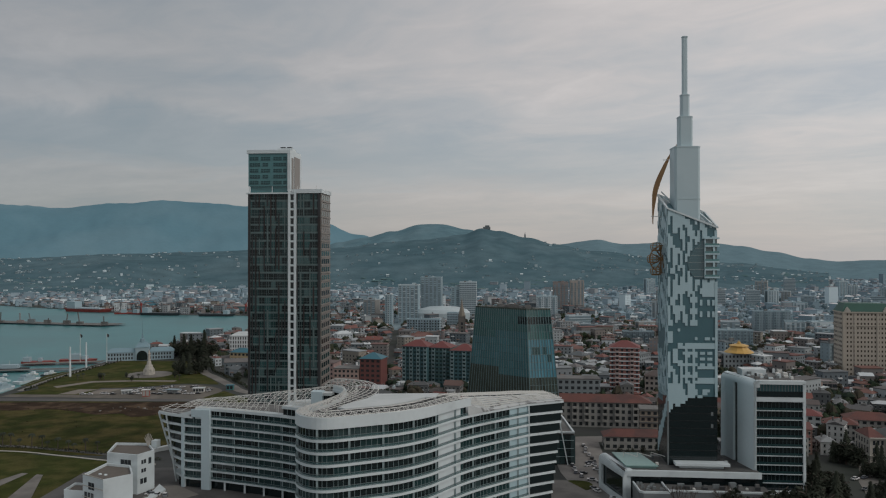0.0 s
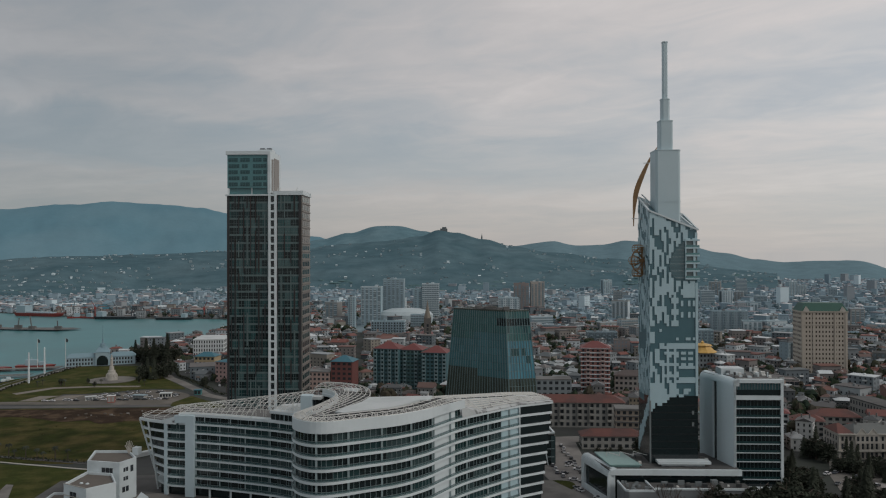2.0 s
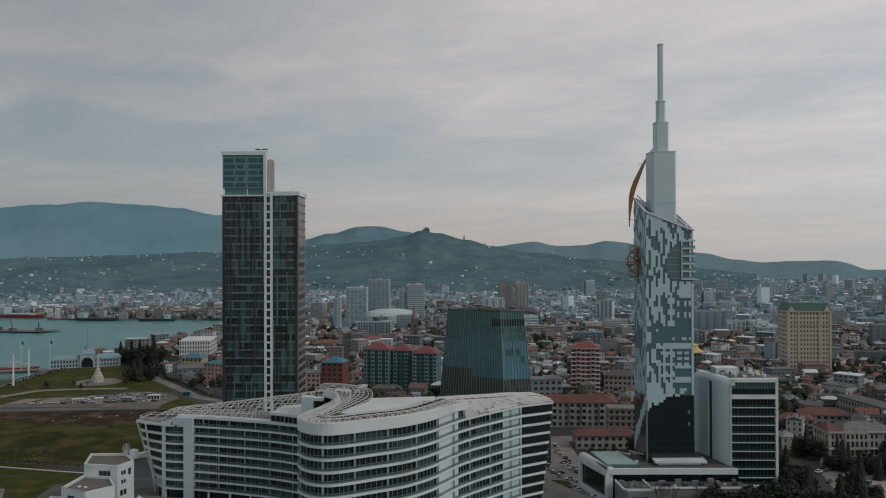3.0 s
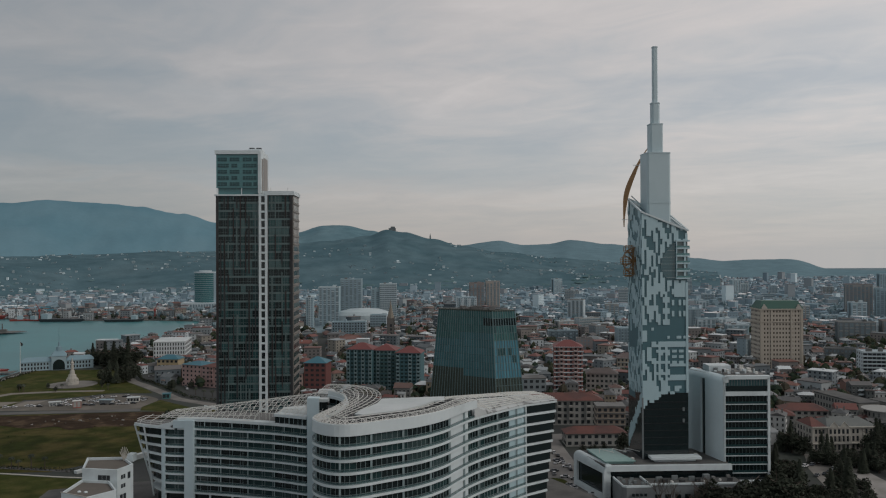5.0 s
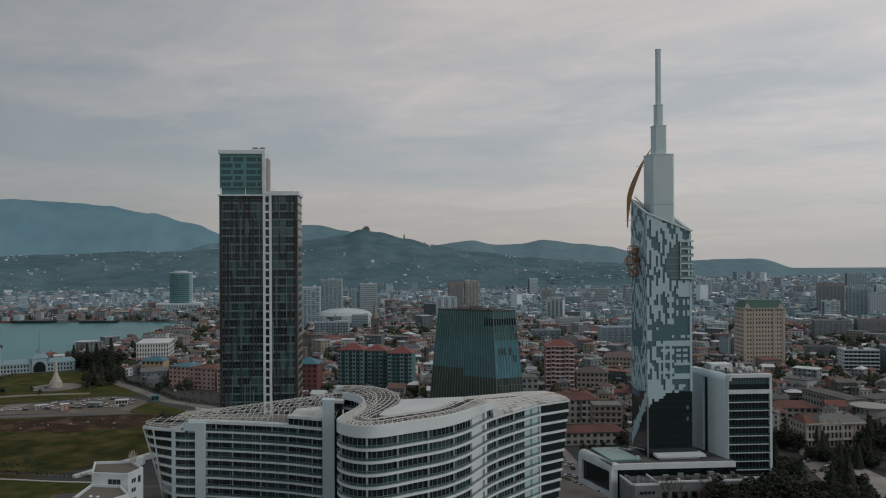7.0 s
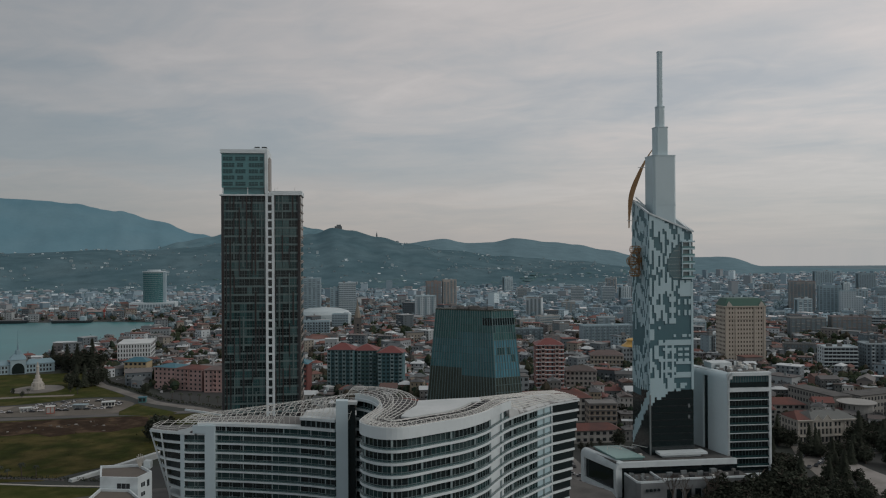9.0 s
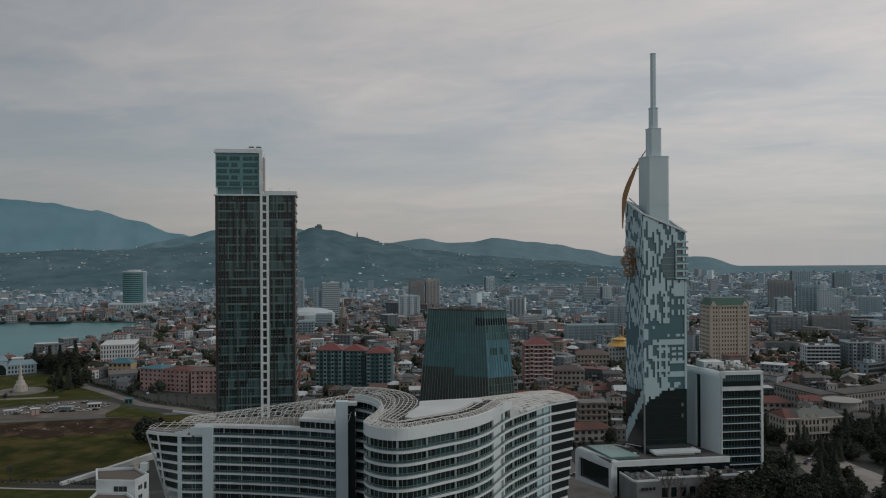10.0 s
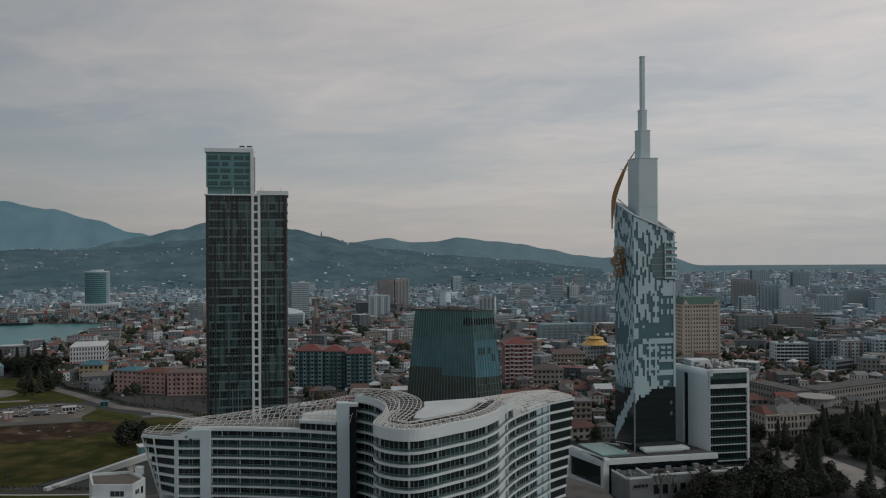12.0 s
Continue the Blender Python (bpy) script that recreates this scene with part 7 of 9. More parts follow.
FLAGPOLES = ((-341, 757, 28), (-317, 760, 28))
for x, y, h in FLAGPOLES:
    pole = thing("flagpole", (x, y, 0), "tall thin flagpole with a drooping dark flag", "flagpole", "flagpoles")
    b = Build()
    lathe(b, 0, 0, [(0.3, 0), (0.18, h), (0.02, h + 0.2)], 6)
    part("pole", b, WHITE_STEEL, pole)
    b = Build()
    pts = [(0.2, 0, h - 0.4), (1.6, 0.3, h - 1.2), (2.4, -0.2, h - 2.4), (1.6, 0.1, h - 4.2), (0.4, 0.0, h - 3.6)]
    b.face(pts)
    b.face([(x + 0.02, y + 0.08, z) for x, y, z in pts][::-1])
    part("flag", b, MULLION, pole, "dark flag")


# ---- villa beside the curved block ----
def villa():
    root = thing("villa", (0, 0, 0), "white cubic villa with flat parapet roofs", "house")
    roofm = mat("brown_grey_roof", (0.12, 0.105, 0.09), 0.9, var=0.25, scale=0.3)

    def block(poly, z1, lab):
        b = Build()
        b.prism(poly, DECK_Z - 4, z1 - 1.0)
        part("wall", b, WHITE, root, lab)
        cx, cy = sum(p[0] for p in poly) / len(poly), sum(p[1] for p in poly) / len(poly)
        inner = [(cx + (x - cx) * 0.93, cy + (y - cy) * 0.93) for x, y in poly]
        b = Build()
        b.prism(inner, z1 - 1.0, z1 - 0.9)
        part("roof", b, roofm, root, "grey-brown flat roof")
        for (a, c), (d, e) in zip(zip(poly, poly[1:] + poly[:1]), zip(inner, inner[1:] + inner[:1])):
            b = Build()
            b.prism([a, c, e, d], z1 - 1.0, z1)
            part("parapet", b, WHITE, root)

    block([(-129, 310.3), (-115.6, 306.2), (-111.9, 314.1), (-118.2, 325.4), (-132, 326.3)], 27.2, "white upper block")
    block([(-131, 293.8), (-120.5, 286.8), (-112.8, 294.4), (-118.5, 306.8), (-129, 310.0)], 23.2, "white lower block")
    block([(-139, 296), (-130, 294), (-130, 304), (-139, 305)], 17, "low white annex")
    R, F, G = ((-115.6, 306.2), (0.424, 0.906)), ((-129.0, 310.3), (0.956, -0.293)), ((-131.0, 293.8), (0.832, -0.555))
    rows = [(R, 2.0, 0.95, 23.2, 1.5), (R, 3.3, 0.95, 23.2, 1.5), (R, 2.0, 0.95, 19.9, 1.4), (R, 3.3, 0.95, 19.9, 1.4), (R, 5.6, 1.4, 22.5, 2.4), (R, 1.4, 1.4, 15.6, 2.0), (R, 3.2, 1.4, 15.6, 2.0), (F, 6.4, 1.5, 22.4, 2.6), (F, 8.1, 1.5, 22.4, 2.6), (F, 9.8, 1.3, 22.4, 2.6), (G, 3.6, 1.6, 18.4, 2.6), (G, 5.5, 1.6, 18.4, 2.6), (G, 1.2, 1.5, 14.4, 2.8), (G, 3.2, 1.5, 14.4, 2.8), (G, 5.2, 1.5, 14.4, 2.8)]
    for ((ox, oy), (dx, dy)), s0, w, z, h in rows:
        x, y = ox + dx * s0, oy + dy * s0
        b = Build()
        n = (dy * 0.12, -dx * 0.12)
        b.prism([(x + n[0], y + n[1]), (x + dx * w + n[0], y + dy * w + n[1]), (x + dx * w - n[0], y + dy * w - n[1]), (x - n[0], y - n[1])], z, z + h)
        part("window", b, WINDOW, root, "dark window")
    b = Build()
    b.prism([(-141, 290), (-121, 280.5), (-108, 292), (-106, 310), (-111, 317), (-109.5, 300), (-120.5, 284.6), (-140, 294)], DECK_Z - 4, DECK_Z + 1.0)
    part("terrace_wall", b, WHITE, root, "low white terrace wall")
    b = Build()
    for z in (15.4, 19.4, 23.4):
        b.prism([(-131.2, 293.7), (-120.6, 286.6), (-120.5, 286.8), (-131.0, 293.9)], z - 0.12, z + 0.12)
    part("ledge", b, STONE, root, "pale wall ledges")
    b = Build()
    b.prism([(-116, 322), (-113.6, 321), (-113, 324), (-115.4, 325)], 26.2, 29)
    part("roof_hood", b, WHITE, root, "white roof hood")
    b = Build()
    for k in range(7):
        an = 0.5 + k * 0.35
        b.beam((-117.2, 322, 26.4), (-117.2 + 1.9 * math.cos(an), 322.4, 28.2 + 3.6 * math.sin(an)), 0.22)
    part("roof_sculpture", b, STONE, root, "pale upright roof sculpture")
    for p in ((-126, 297), (-123.5, 296)):
        b = Build()
        lathe(b, p[0], p[1], [(0.7, 22.2), (0.6, 22.6), (0.1, 22.8)], 8)
        part("roof_dome", b, WHITE, root, "small white roof light")


villa()
flat("villa_court", [(-112, 300), (-100, 296), (-92, 306), (-104, 318), (-113, 316)], DECK_Z + 0.2, PAVING, "pale paved court beside the villa")


def pavilion(x, y, w, d, h, turn, name, label, wall, roof, win):
    root = thing(name, (x, y, 0), label, "kiosk")
    root.rotation_euler = (0, 0, turn)
    b = Build()
    b.box(-w / 2, w / 2, -d / 2, d / 2, 0, h)
    part("body", b, wall, root)
    b = Build()
    b.box(-w / 2 - 0.5, w / 2 + 0.5, -d / 2 - 0.5, d / 2 + 0.5, h, h + 0.35)
    part("roof", b, roof, root)
    n = max(2, int(w / 2))
    for k in range(n):
        b = Build()
        q = -w / 2 + (k + 0.5) * w / n
        b.box(q - w / n * 0.4, q + w / n * 0.4, -d / 2 - 0.06, -d / 2 + 0.05, 0.6, h - 0.4)
        part("window", b, win, root)


pavilion(-121, 466, 11, 7, 4.2, 0.3, "glass_pavilion", "small glazed pavilion with a pale flat roof", MULLION_G, MATS["pale_hotel_render"], GLASS_BLUE)
pavilion(-160, 610, 5, 4, 3.4, 0.0, "kiosk", "turquoise kiosk beside the curved road", mat("turquoise_paint", (0.05, 0.19, 0.19), 0.6), BLUE_ROOF, WINDOW)
pavilion(-181, 600, 8, 4, 3.0, 0.1, "site_cabin", "white cabin at the car park", WHITE_STEEL, ROOF_WHITE, WINDOW)
pavilion(-214, 582, 5, 3, 4.6, 0.2, "red_stand", "red stand with a white canopy at the car park", mat("faded_red_paint", (0.3, 0.075, 0.055), 0.7), WHITE_STEEL, CREAM)
pavilion(-232, 592, 7, 3, 2.6, 0.3, "market_stall", "white market stall at the car park", WHITE_STEEL, ROOF_WHITE, MULLION_G)
pavilion(-198, 594, 9, 4, 2.8, -0.2, "market_stall", "pale market stall at the car park", CREAM, MIST, MULLION_G)


def mansion():
    """Three-storey mansion: quoined wings, a middle with tall windows, columns and balcony, two pediments, hipped roofs."""
    root = thing("mansion", (213.5, 394.6, 0), "cream three-storey mansion with tall windows and a grey hipped roof", "house")
    root.rotation_euler = (0, 0, math.atan2(-3.0, 34.8))
    W, D, H = 34.9, 17.0, 12.6
    BUSY.append((Vector((232, 401)), 22))
    wall = mat("pale_cream_stone", (0.40, 0.375, 0.335), 0.85, var=0.2, scale=0.2, second=(0.30, 0.28, 0.25), second_scale=0.12)
    b = Build()
    b.box(0, W, 0, D, 0, H)
    b.box(8.2, 20.4, -0.9, 0, 0, H + 0.2)
    part("wall", b, wall, root)
    for z, t in ((4.0, 0.35), (H - 0.1, 0.55)):
        b = Build()
        b.box(-0.35, W + 0.35, -1.25, -0.9, z, z + t)
        b.box(-0.35, W + 0.35, -0.9, D + 0.3, z, z + t)
        part("cornice", b, STONE, root, "pale stone cornice")
    for x in (0.1, 7.6, 20.7, 27.6, W - 0.8):
        b = Build()
        b.box(x, x + 0.7, -0.25, 0.05, 0, H)
        part("pilaster", b, STONE, root)
    for z, h in ((0.8, 2.6), (5.2, 2.7), (9.3, 2.2)):
        for x in (1.6, 3.6, 5.6, 21.9, 24.2, 29.0, 31.6):
            b = Build()
            b.box(x, x + 1.1, -0.08, 0.1, z, z + h)
            part("window", b, WINDOW, root)
        for k in range(5):
            b = Build()
            b.box(9.0 + k * 2.3, 10.2 + k * 2.3, -0.98, -0.8, z, z + h + 0.2)
            part("window", b, WINDOW, root)
        for k in range(5):
            b = Build()
            b.box(-0.08, 0.1, 1.6 + k * 3.1, 2.8 + k * 3.1, z, z + h)
            part("window", b, WINDOW, root)
    for k in range(6):
        b = Build()
        lathe(b, 8.5 + k * 2.3, -1.5, [(0.32, 4.4), (0.26, 8.4), (0.36, 8.6)], 8)
        part("column", b, STONE, root)
    b = Build()
    b.box(8.0, 20.6, -1.9, -0.9, 4.05, 4.4)
    b.box(8.0, 20.6, -1.9, -1.75, 4.4, 5.3)
    part("balcony", b, STONE, root, "stone balcony on the middle bay")
    b = Build()
    for x0, x1 in ((9.2, 13.6), (14.8, 19.2)):
        m = (x0 + x1) / 2
        for y0, y1 in ((-1.1, -0.5),):
            b.face([(x0, y0, H + 0.45), (x1, y0, H + 0.45), (m, y0, H + 2.9)])
            b.face([(x0, y1, H + 0.45), (m, y1, H + 2.9), (x1, y1, H + 0.45)])
            b.face([(x0, y0, H + 0.45), (m, y0, H + 2.9), (m, y1, H + 2.9), (x0, y1, H + 0.45)])
            b.face([(m, y0, H + 2.9), (x1, y0, H + 0.45), (x1, y1, H + 0.45), (m, y1, H + 2.9)])
        b.beam((x0, -1.2, H + 0.6), (m, -1.2, H + 3.1), 0.3)
        b.beam((m, -1.2, H + 3.1), (x1, -1.2, H + 0.6), 0.3)
    part("pediment", b, STONE, root, "pair of pale stone pediments")
    slate = mat("grey_green_roofing", (0.12, 0.13, 0.125), 0.75, var=0.3, scale=0.2)
    for x0, x1, m, lab in ((7.8, W + 0.5, slate, "grey hipped roof"), (-0.5, 7.8, ORANGE_ROOF, "faded red wing roof")):
        b = Build()
        r, z0 = 3.6, H + 0.45
        p = [(x0, -0.5, z0), (x1, -0.5, z0), (x1, D + 0.5, z0), (x0, D + 0.5, z0)]
        q = [(x0 + (4 if x1 > 10 else 3.5), D / 2, z0 + r), (x1 - (6 if x1 > 10 else 3.5), D / 2, z0 + r)]
        for fc in ((p[0], p[1], q[1], q[0]), (p[1], p[2], q[1]), (p[2], p[3], q[0], q[1]), (p[3], p[0], q[0])):
            b.face(fc)
        part("roof", b, m, root, lab)
    for x, y in ((12, 7), (19, 9.5), (26, 7)):
        b = Build()
        b.box(x, x + 0.9, y, y + 0.9, H + 2, H + 5)
        part("chimney", b, CONCRETE, root)


mansion()

# round pavilion with a white canopy roof
rp_ = thing("round_pavilion", (284, 435, 0), "low round pavilion with a wide white canopy roof", "building")
b = Build()
b.prism([(9.4 * math.cos(k * 0.314), 10 * math.sin(k * 0.314)) for k in range(20)], 0, 12.4)
part("wall", b, SAND, rp_)
b = Build()
b.prism([(11.4 * math.cos(k * 0.2618), 11.4 * math.sin(k * 0.2618)) for k in range(24)], 12.4, 12.85)
part("canopy", b, SAND, rp_, "white round canopy roof")
for k in range(20):
    an = k * 0.314 + 0.157
    for z in (1.2, 5.4, 9.2):
        b = Build()
        b.beam((9.32 * math.cos(an), 9.32 * math.sin(an), z), (9.32 * math.cos(an), 9.32 * math.sin(an), z + 2.2), 1.3, 0.3)
        part("window", b, WINDOW, rp_)

# ---- trees ----
def crown(b, cx, cy, z0, r, h, n, rnd, size):
    """Leaf clumps of a crown: many small tilted leaf sheets round an uneven shell."""
    for _ in range(n):
        a, t = rnd.uniform(0, 2 * math.pi), rnd.random()
        zz = z0 + h * t
        rr = r * (math.sin(math.pi * min(1, 0.16 + 0.84 * t)) ** 0.7) * rnd.uniform(0.45, 1.08)
        c = Vector((cx + rr * math.cos(a), cy + rr * math.sin(a), zz))
        u = Vector((rnd.uniform(-1, 1), rnd.uniform(-1, 1), rnd.uniform(-0.6, 0.6))).normalized() * size * rnd.uniform(0.6, 1.3)
        v = u.cross(Vector((rnd.uniform(-1, 1), rnd.uniform(-1, 1), rnd.uniform(-1, 1)))).normalized() * size * rnd.uniform(0.5, 1.0)
        b.face([tuple(c - u), tuple(c + v), tuple(c + u * 0.9), tuple(c - v * 0.8)])


def far_crown(b, cx, cy, z0, r, h, rnd):
    """A crown seen from afar: a few uneven lumps and loose leaf sheets."""
    for _ in range(rnd.choice([3, 4, 4, 5])):
        a, q = rnd.uniform(0, 6.28), rnd.uniform(0.1, 0.62) * r
        x, y, k = cx + q * math.cos(a), cy + q * math.sin(a), r * rnd.uniform(0.42, 0.72)
        z, hh = z0 + rnd.uniform(0, 0.42) * h, h * rnd.uniform(0.42, 0.62)
        n = len(b.v)
        for lvl, rad in ((0.0, 0.7), (0.42, 1.0), (0.8, 0.6)):
            for g in range(5):
                f = k * rad * rnd.uniform(0.7, 1.25)
                b.v.append((x + f * math.cos(a + g * 1.2566), y + f * math.sin(a + g * 1.2566), z + hh * (lvl + rnd.uniform(-0.08, 0.08))))
        b.v.append((x, y, z + hh))
        for e in (0, 5):
            for g in range(5):
                b.f.append((n + e + g, n + e + (g + 1) % 5, n + e + 5 + (g + 1) % 5, n + e + 5 + g))
        for g in range(5):
            b.f.append((n + 10 + g, n + 10 + (g + 1) % 5, n + 15))
        b.m.extend([0] * 15)
    crown(b, cx, cy, z0, r, h, 8, rnd, 0.6)


def conifer(b, cx, cy, z0, r, h, n, rnd, size):
    for _ in range(n):
        t = rnd.random() ** 1.3
        rr = r * (1 - t) * rnd.uniform(0.35, 1.1) + 0.1
        a = rnd.uniform(0, 2 * math.pi)
        c = Vector((cx + rr * math.cos(a), cy + rr * math.sin(a), z0 + h * t - rr * 0.25))
        u = Vector((math.cos(a), math.sin(a), -0.4)) * size * rnd.uniform(0.7, 1.4)
        v = Vector((-math.sin(a), math.cos(a), rnd.uniform(-0.3, 0.3))) * size * rnd.uniform(0.4, 0.8)
        b.face([tuple(c - u), tuple(c + v), tuple(c + u), tuple(c - v)])


TREE_KINDS = []


def tree_kind(kind, r, h, trunk, n, size, seed):
    rnd = random.Random(seed)
    root = thing("tree", (0, 0, 0), "dark evergreen tree with a ragged crown" if kind == "round" else "dark tapering conifer with open branches", "tree", "trees")
    b = Build()
    lathe(b, 0, 0, [(0.45, 0), (0.3, trunk), (0.12, trunk + h * 0.6), (0.04, trunk + h * 0.85)], 7)
    for i in range(7):
        a, z = i * 2.4, trunk + h * (0.08 + 0.09 * i)
        k = r * (0.75 if kind == "round" else 0.8 * (1 - i / 9))
        b.beam((0, 0, z), (k * math.cos(a), k * math.sin(a), z + (h * 0.16 if kind == "round" else -0.2)), 0.16)
    part("trunk", b, BARK, root)
    b = Build()
    if kind == "round":
        for i in range(6):
            a, q = rnd.uniform(0, 6.28), rnd.uniform(0, r * 0.5)
            crown(b, q * math.cos(a), q * math.sin(a), trunk + rnd.uniform(-0.1, 0.3) * h, r * rnd.uniform(0.5, 0.75), h * rnd.uniform(0.5, 0.72), n // 6, rnd, size)
    else:
        conifer(b, 0, 0, trunk, r, h, n, rnd, size)
    part("crown", b, LEAF, root)
    return root


def palm_kind(h, seed):
    """A slim palm: bare tapering trunk, a tuft of drooping fronds, each bent in three."""
    rnd = random.Random(seed)
    root = thing("palm", (0, 0, 0), "slim palm tree with a small dark tuft of fronds", "tree", "palms")
    b = Build()
    lathe(b, 0, 0, [(0.32, 0), (0.2, h * 0.5), (0.16, h), (0.3, h + 0.2)], 7)
    part("trunk", b, BARK, root)
    b = Build()
    for k in range(16):
        a, up, l = k * 2.4, rnd.uniform(0.1, 0.9), rnd.uniform(1.5, 2.3)
        row = []
        for t, w in ((0.0, 0.12), (0.4, 0.42), (0.75, 0.36), (1.0, 0.05)):
            r, z = l * t, h + 0.2 + up * l * t * 0.9 - l * t * t * 1.05
            row.append(((r * math.cos(a) - w * math.sin(a), r * math.sin(a) + w * math.cos(a), z), (r * math.cos(a) + w * math.sin(a), r * math.sin(a) - w * math.cos(a), z)))
        for (p, q), (u, v) in zip(row, row[1:]):
            b.face([p, q, v, u])
    part("crown", b, LEAF, root)
    return root


def put_tree(k, x, y, z=0.0, s=1.0, turn=0.0):
    src = TREE_KINDS[k]
    if not src.get("used"):
        src["used"] = 1
        src.location, src.rotation_euler, src.scale = (x, y, z), (0, 0, turn), (s, s, s)
        return src
    m = Matrix.Translation((x, y, z)) @ Matrix.Rotation(turn, 4, "Z")
    ob = copy_thing(src, m)
    ob.scale = (s, s, s)
    return ob


TREE_KINDS = [tree_kind("round", 4.6, 8.5, 2.2, 900, 0.55, 1), tree_kind("round", 5.4, 9.5, 1.8, 1000, 0.6, 2), tree_kind("cone", 3.4, 14, 1.6, 1100, 0.6, 3), tree_kind("cone", 2.8, 11, 1.2, 800, 0.55, 4), tree_kind("round", 2.4, 4.6, 1.6, 300, 0.4, 5), palm_kind(6.5, 6), palm_kind(4.5, 7)]
rt = random.Random(21)
TREES = []
# dark grove right of the framed block and in front of it
for i in range(66):
    TREES.append((rt.choice([0, 1, 1, 0, 1, 1]), rt.uniform(112, 168), rt.uniform(288, 318), rt.uniform(0.75, 1.1)))
# clumps beside the framed block, by the car park, the road and the mansion
for cx, cy, sx, sy, num, lo, hi in ((164, 344, 5, 11, 16, 0.9, 1.35), (184, 326, 4, 4, 8, 0.8, 1.15), (190, 272, 9, 4, 12, 0.8, 1.0), (229, 341, 4, 4, 7, 0.7, 1.0), (212, 357, 4, 3, 4, 0.6, 0.8), (221, 356, 5, 3, 6, 0.7, 0.9), (206, 370, 5, 4, 8, 0.7, 1.0), (234, 336, 5, 5, 8, 0.8, 1.1), (203, 397, 5, 4, 7, 0.8, 1.15), (262, 372, 10, 4, 12, 0.9, 1.3), (258, 394, 10, 6, 16, 0.9, 1.4), (268, 322, 14, 7, 12, 0.8, 1.2), (250, 412, 10, 6, 10, 0.8, 1.1), (300, 392, 14, 12, 14, 0.8, 1.2)):
    for i in range(num):
        TREES.append((rt.choice([0, 1, 1, 2, 0, 3]), rt.gauss(cx, sx), rt.gauss(cy, sy), rt.uniform(lo, hi)))
# conifers before the car park, dark trees right of the mansion and by the road
TREES += [(2, 158, 316, 1.15), (3, 170, 313, 1.2), (2, 180, 316, 1.15), (3, 186, 330, 1.0)]
for i in range(8):
    TREES.append((rt.choice([0, 1]), rt.uniform(98, 134), rt.uniform(301, 309), rt.uniform(0.62, 0.9)))
for x, y, sz in ((112, 306, 1.5), (116, 304, 1.3), (131, 306, 1.5), (136, 307, 1.35), (141, 305, 1.6), (127, 304, 1.25), (148, 306, 1.5), (153, 326, 1.15), (157, 333, 1.2), (154, 341, 1.15), (160, 349, 1.2), (168, 334, 1.2), (171, 345, 1.1)):
    TREES.append((1 if x % 2 else 0, x, y, sz))
for i in range(18):
    TREES.append((rt.choice([1, 1, 2, 0, 0]), rt.uniform(236, 282), rt.uniform(362, 392), rt.uniform(0.9, 1.35)))
for i in range(9):
    TREES.append((rt.choice([1, 0, 1]), rt.uniform(214, 232), rt.uniform(358, 374), rt.uniform(0.65, 0.85)))
for x, y, k, sz in ((182, 288, 2, 1.1), (176, 284, 1, 1.0), (187, 283, 3, 1.2), (214, 303, 2, 1.15), (219, 311, 1, 0.9), (223, 320, 1, 0.8), (205, 288, 1, 1.0), (172, 295, 0, 1.0), (178, 300, 1, 0.9), (184, 309, 1, 0.8)):
    TREES.append((k, x, y, sz))
# harbour grove: tall old trees behind, a lower clump in front
TREES += [(1, -232, 772, 2.2), (2, -226, 766, 1.95), (1, -243, 778, 2.0), (2, -238, 764, 1.7), (2, -250, 780, 1.6), (0, -222, 778, 2.1), (1, -265, 806, 1.5), (0, -258, 800, 1.6), (2, -270, 812, 1.3)]
TREES += [(1, -211, 690, 1.35), (2, -215, 686, 1.2), (0, -207, 697, 1.3), (1, -226, 690, 1.3), (2, -223, 694, 1.15), (0, -229, 700, 1.25), (1, -208, 712, 1.4)]
# big dark tree by the meadow and others
TREES += [(1, -132, 484, 1.6), (1, -128, 486, 1.4), (0, -135, 487, 1.5), (1, -163, 646, 0.9), (0, -150, 652, 0.7), (1, 150, 452, 1.0), (1, 158, 446, 1.1), (0, 150, 480, 1.0), (1, 166, 470, 1.1), (0, 158, 500, 1.0)]
for i in range(16):
    TREES.append((rt.choice([4, 4, 0]), rt.uniform(86, 150), rt.uniform(384, 420), rt.uniform(0.6, 1.0)))
for i in range(22):
    TREES.append((rt.choice([0, 1, 4]), rt.uniform(128, 205), rt.uniform(405, 470), rt.uniform(0.6, 1.0)))
# small street and park trees
for i in range(14):
    p = lerp((-150, 610), (-62, 545), i / 13)
    TREES.append((6, p[0] + 9, p[1] + 10, rt.uniform(0.9, 1.2)))
for i in range(10):
    TREES.append((6 if i % 3 else 4, rt.uniform(-300, -210), rt.uniform(640, 672), rt.uniform(0.8, 1.2)))
for i in range(12):
    TREES.append((5 if i % 3 else 6, -242 + i * 5.6 + rt.uniform(-2, 2), 436 - i * 1.6 + rt.uniform(-2, 2), rt.uniform(0.8, 1.1)))
for k, x, y, s in TREES:
    if inside((x, y), [(192, 294), (206, 300), (212, 312), (213, 330), (216, 346), (204, 344), (198, 330), (189, 308)]) or inside((x, y), [(210, 390), (252, 387), (252, 410), (210, 412)]):
        continue
    put_tree(k, x, y, 0, s, rt.uniform(0, 6.28))


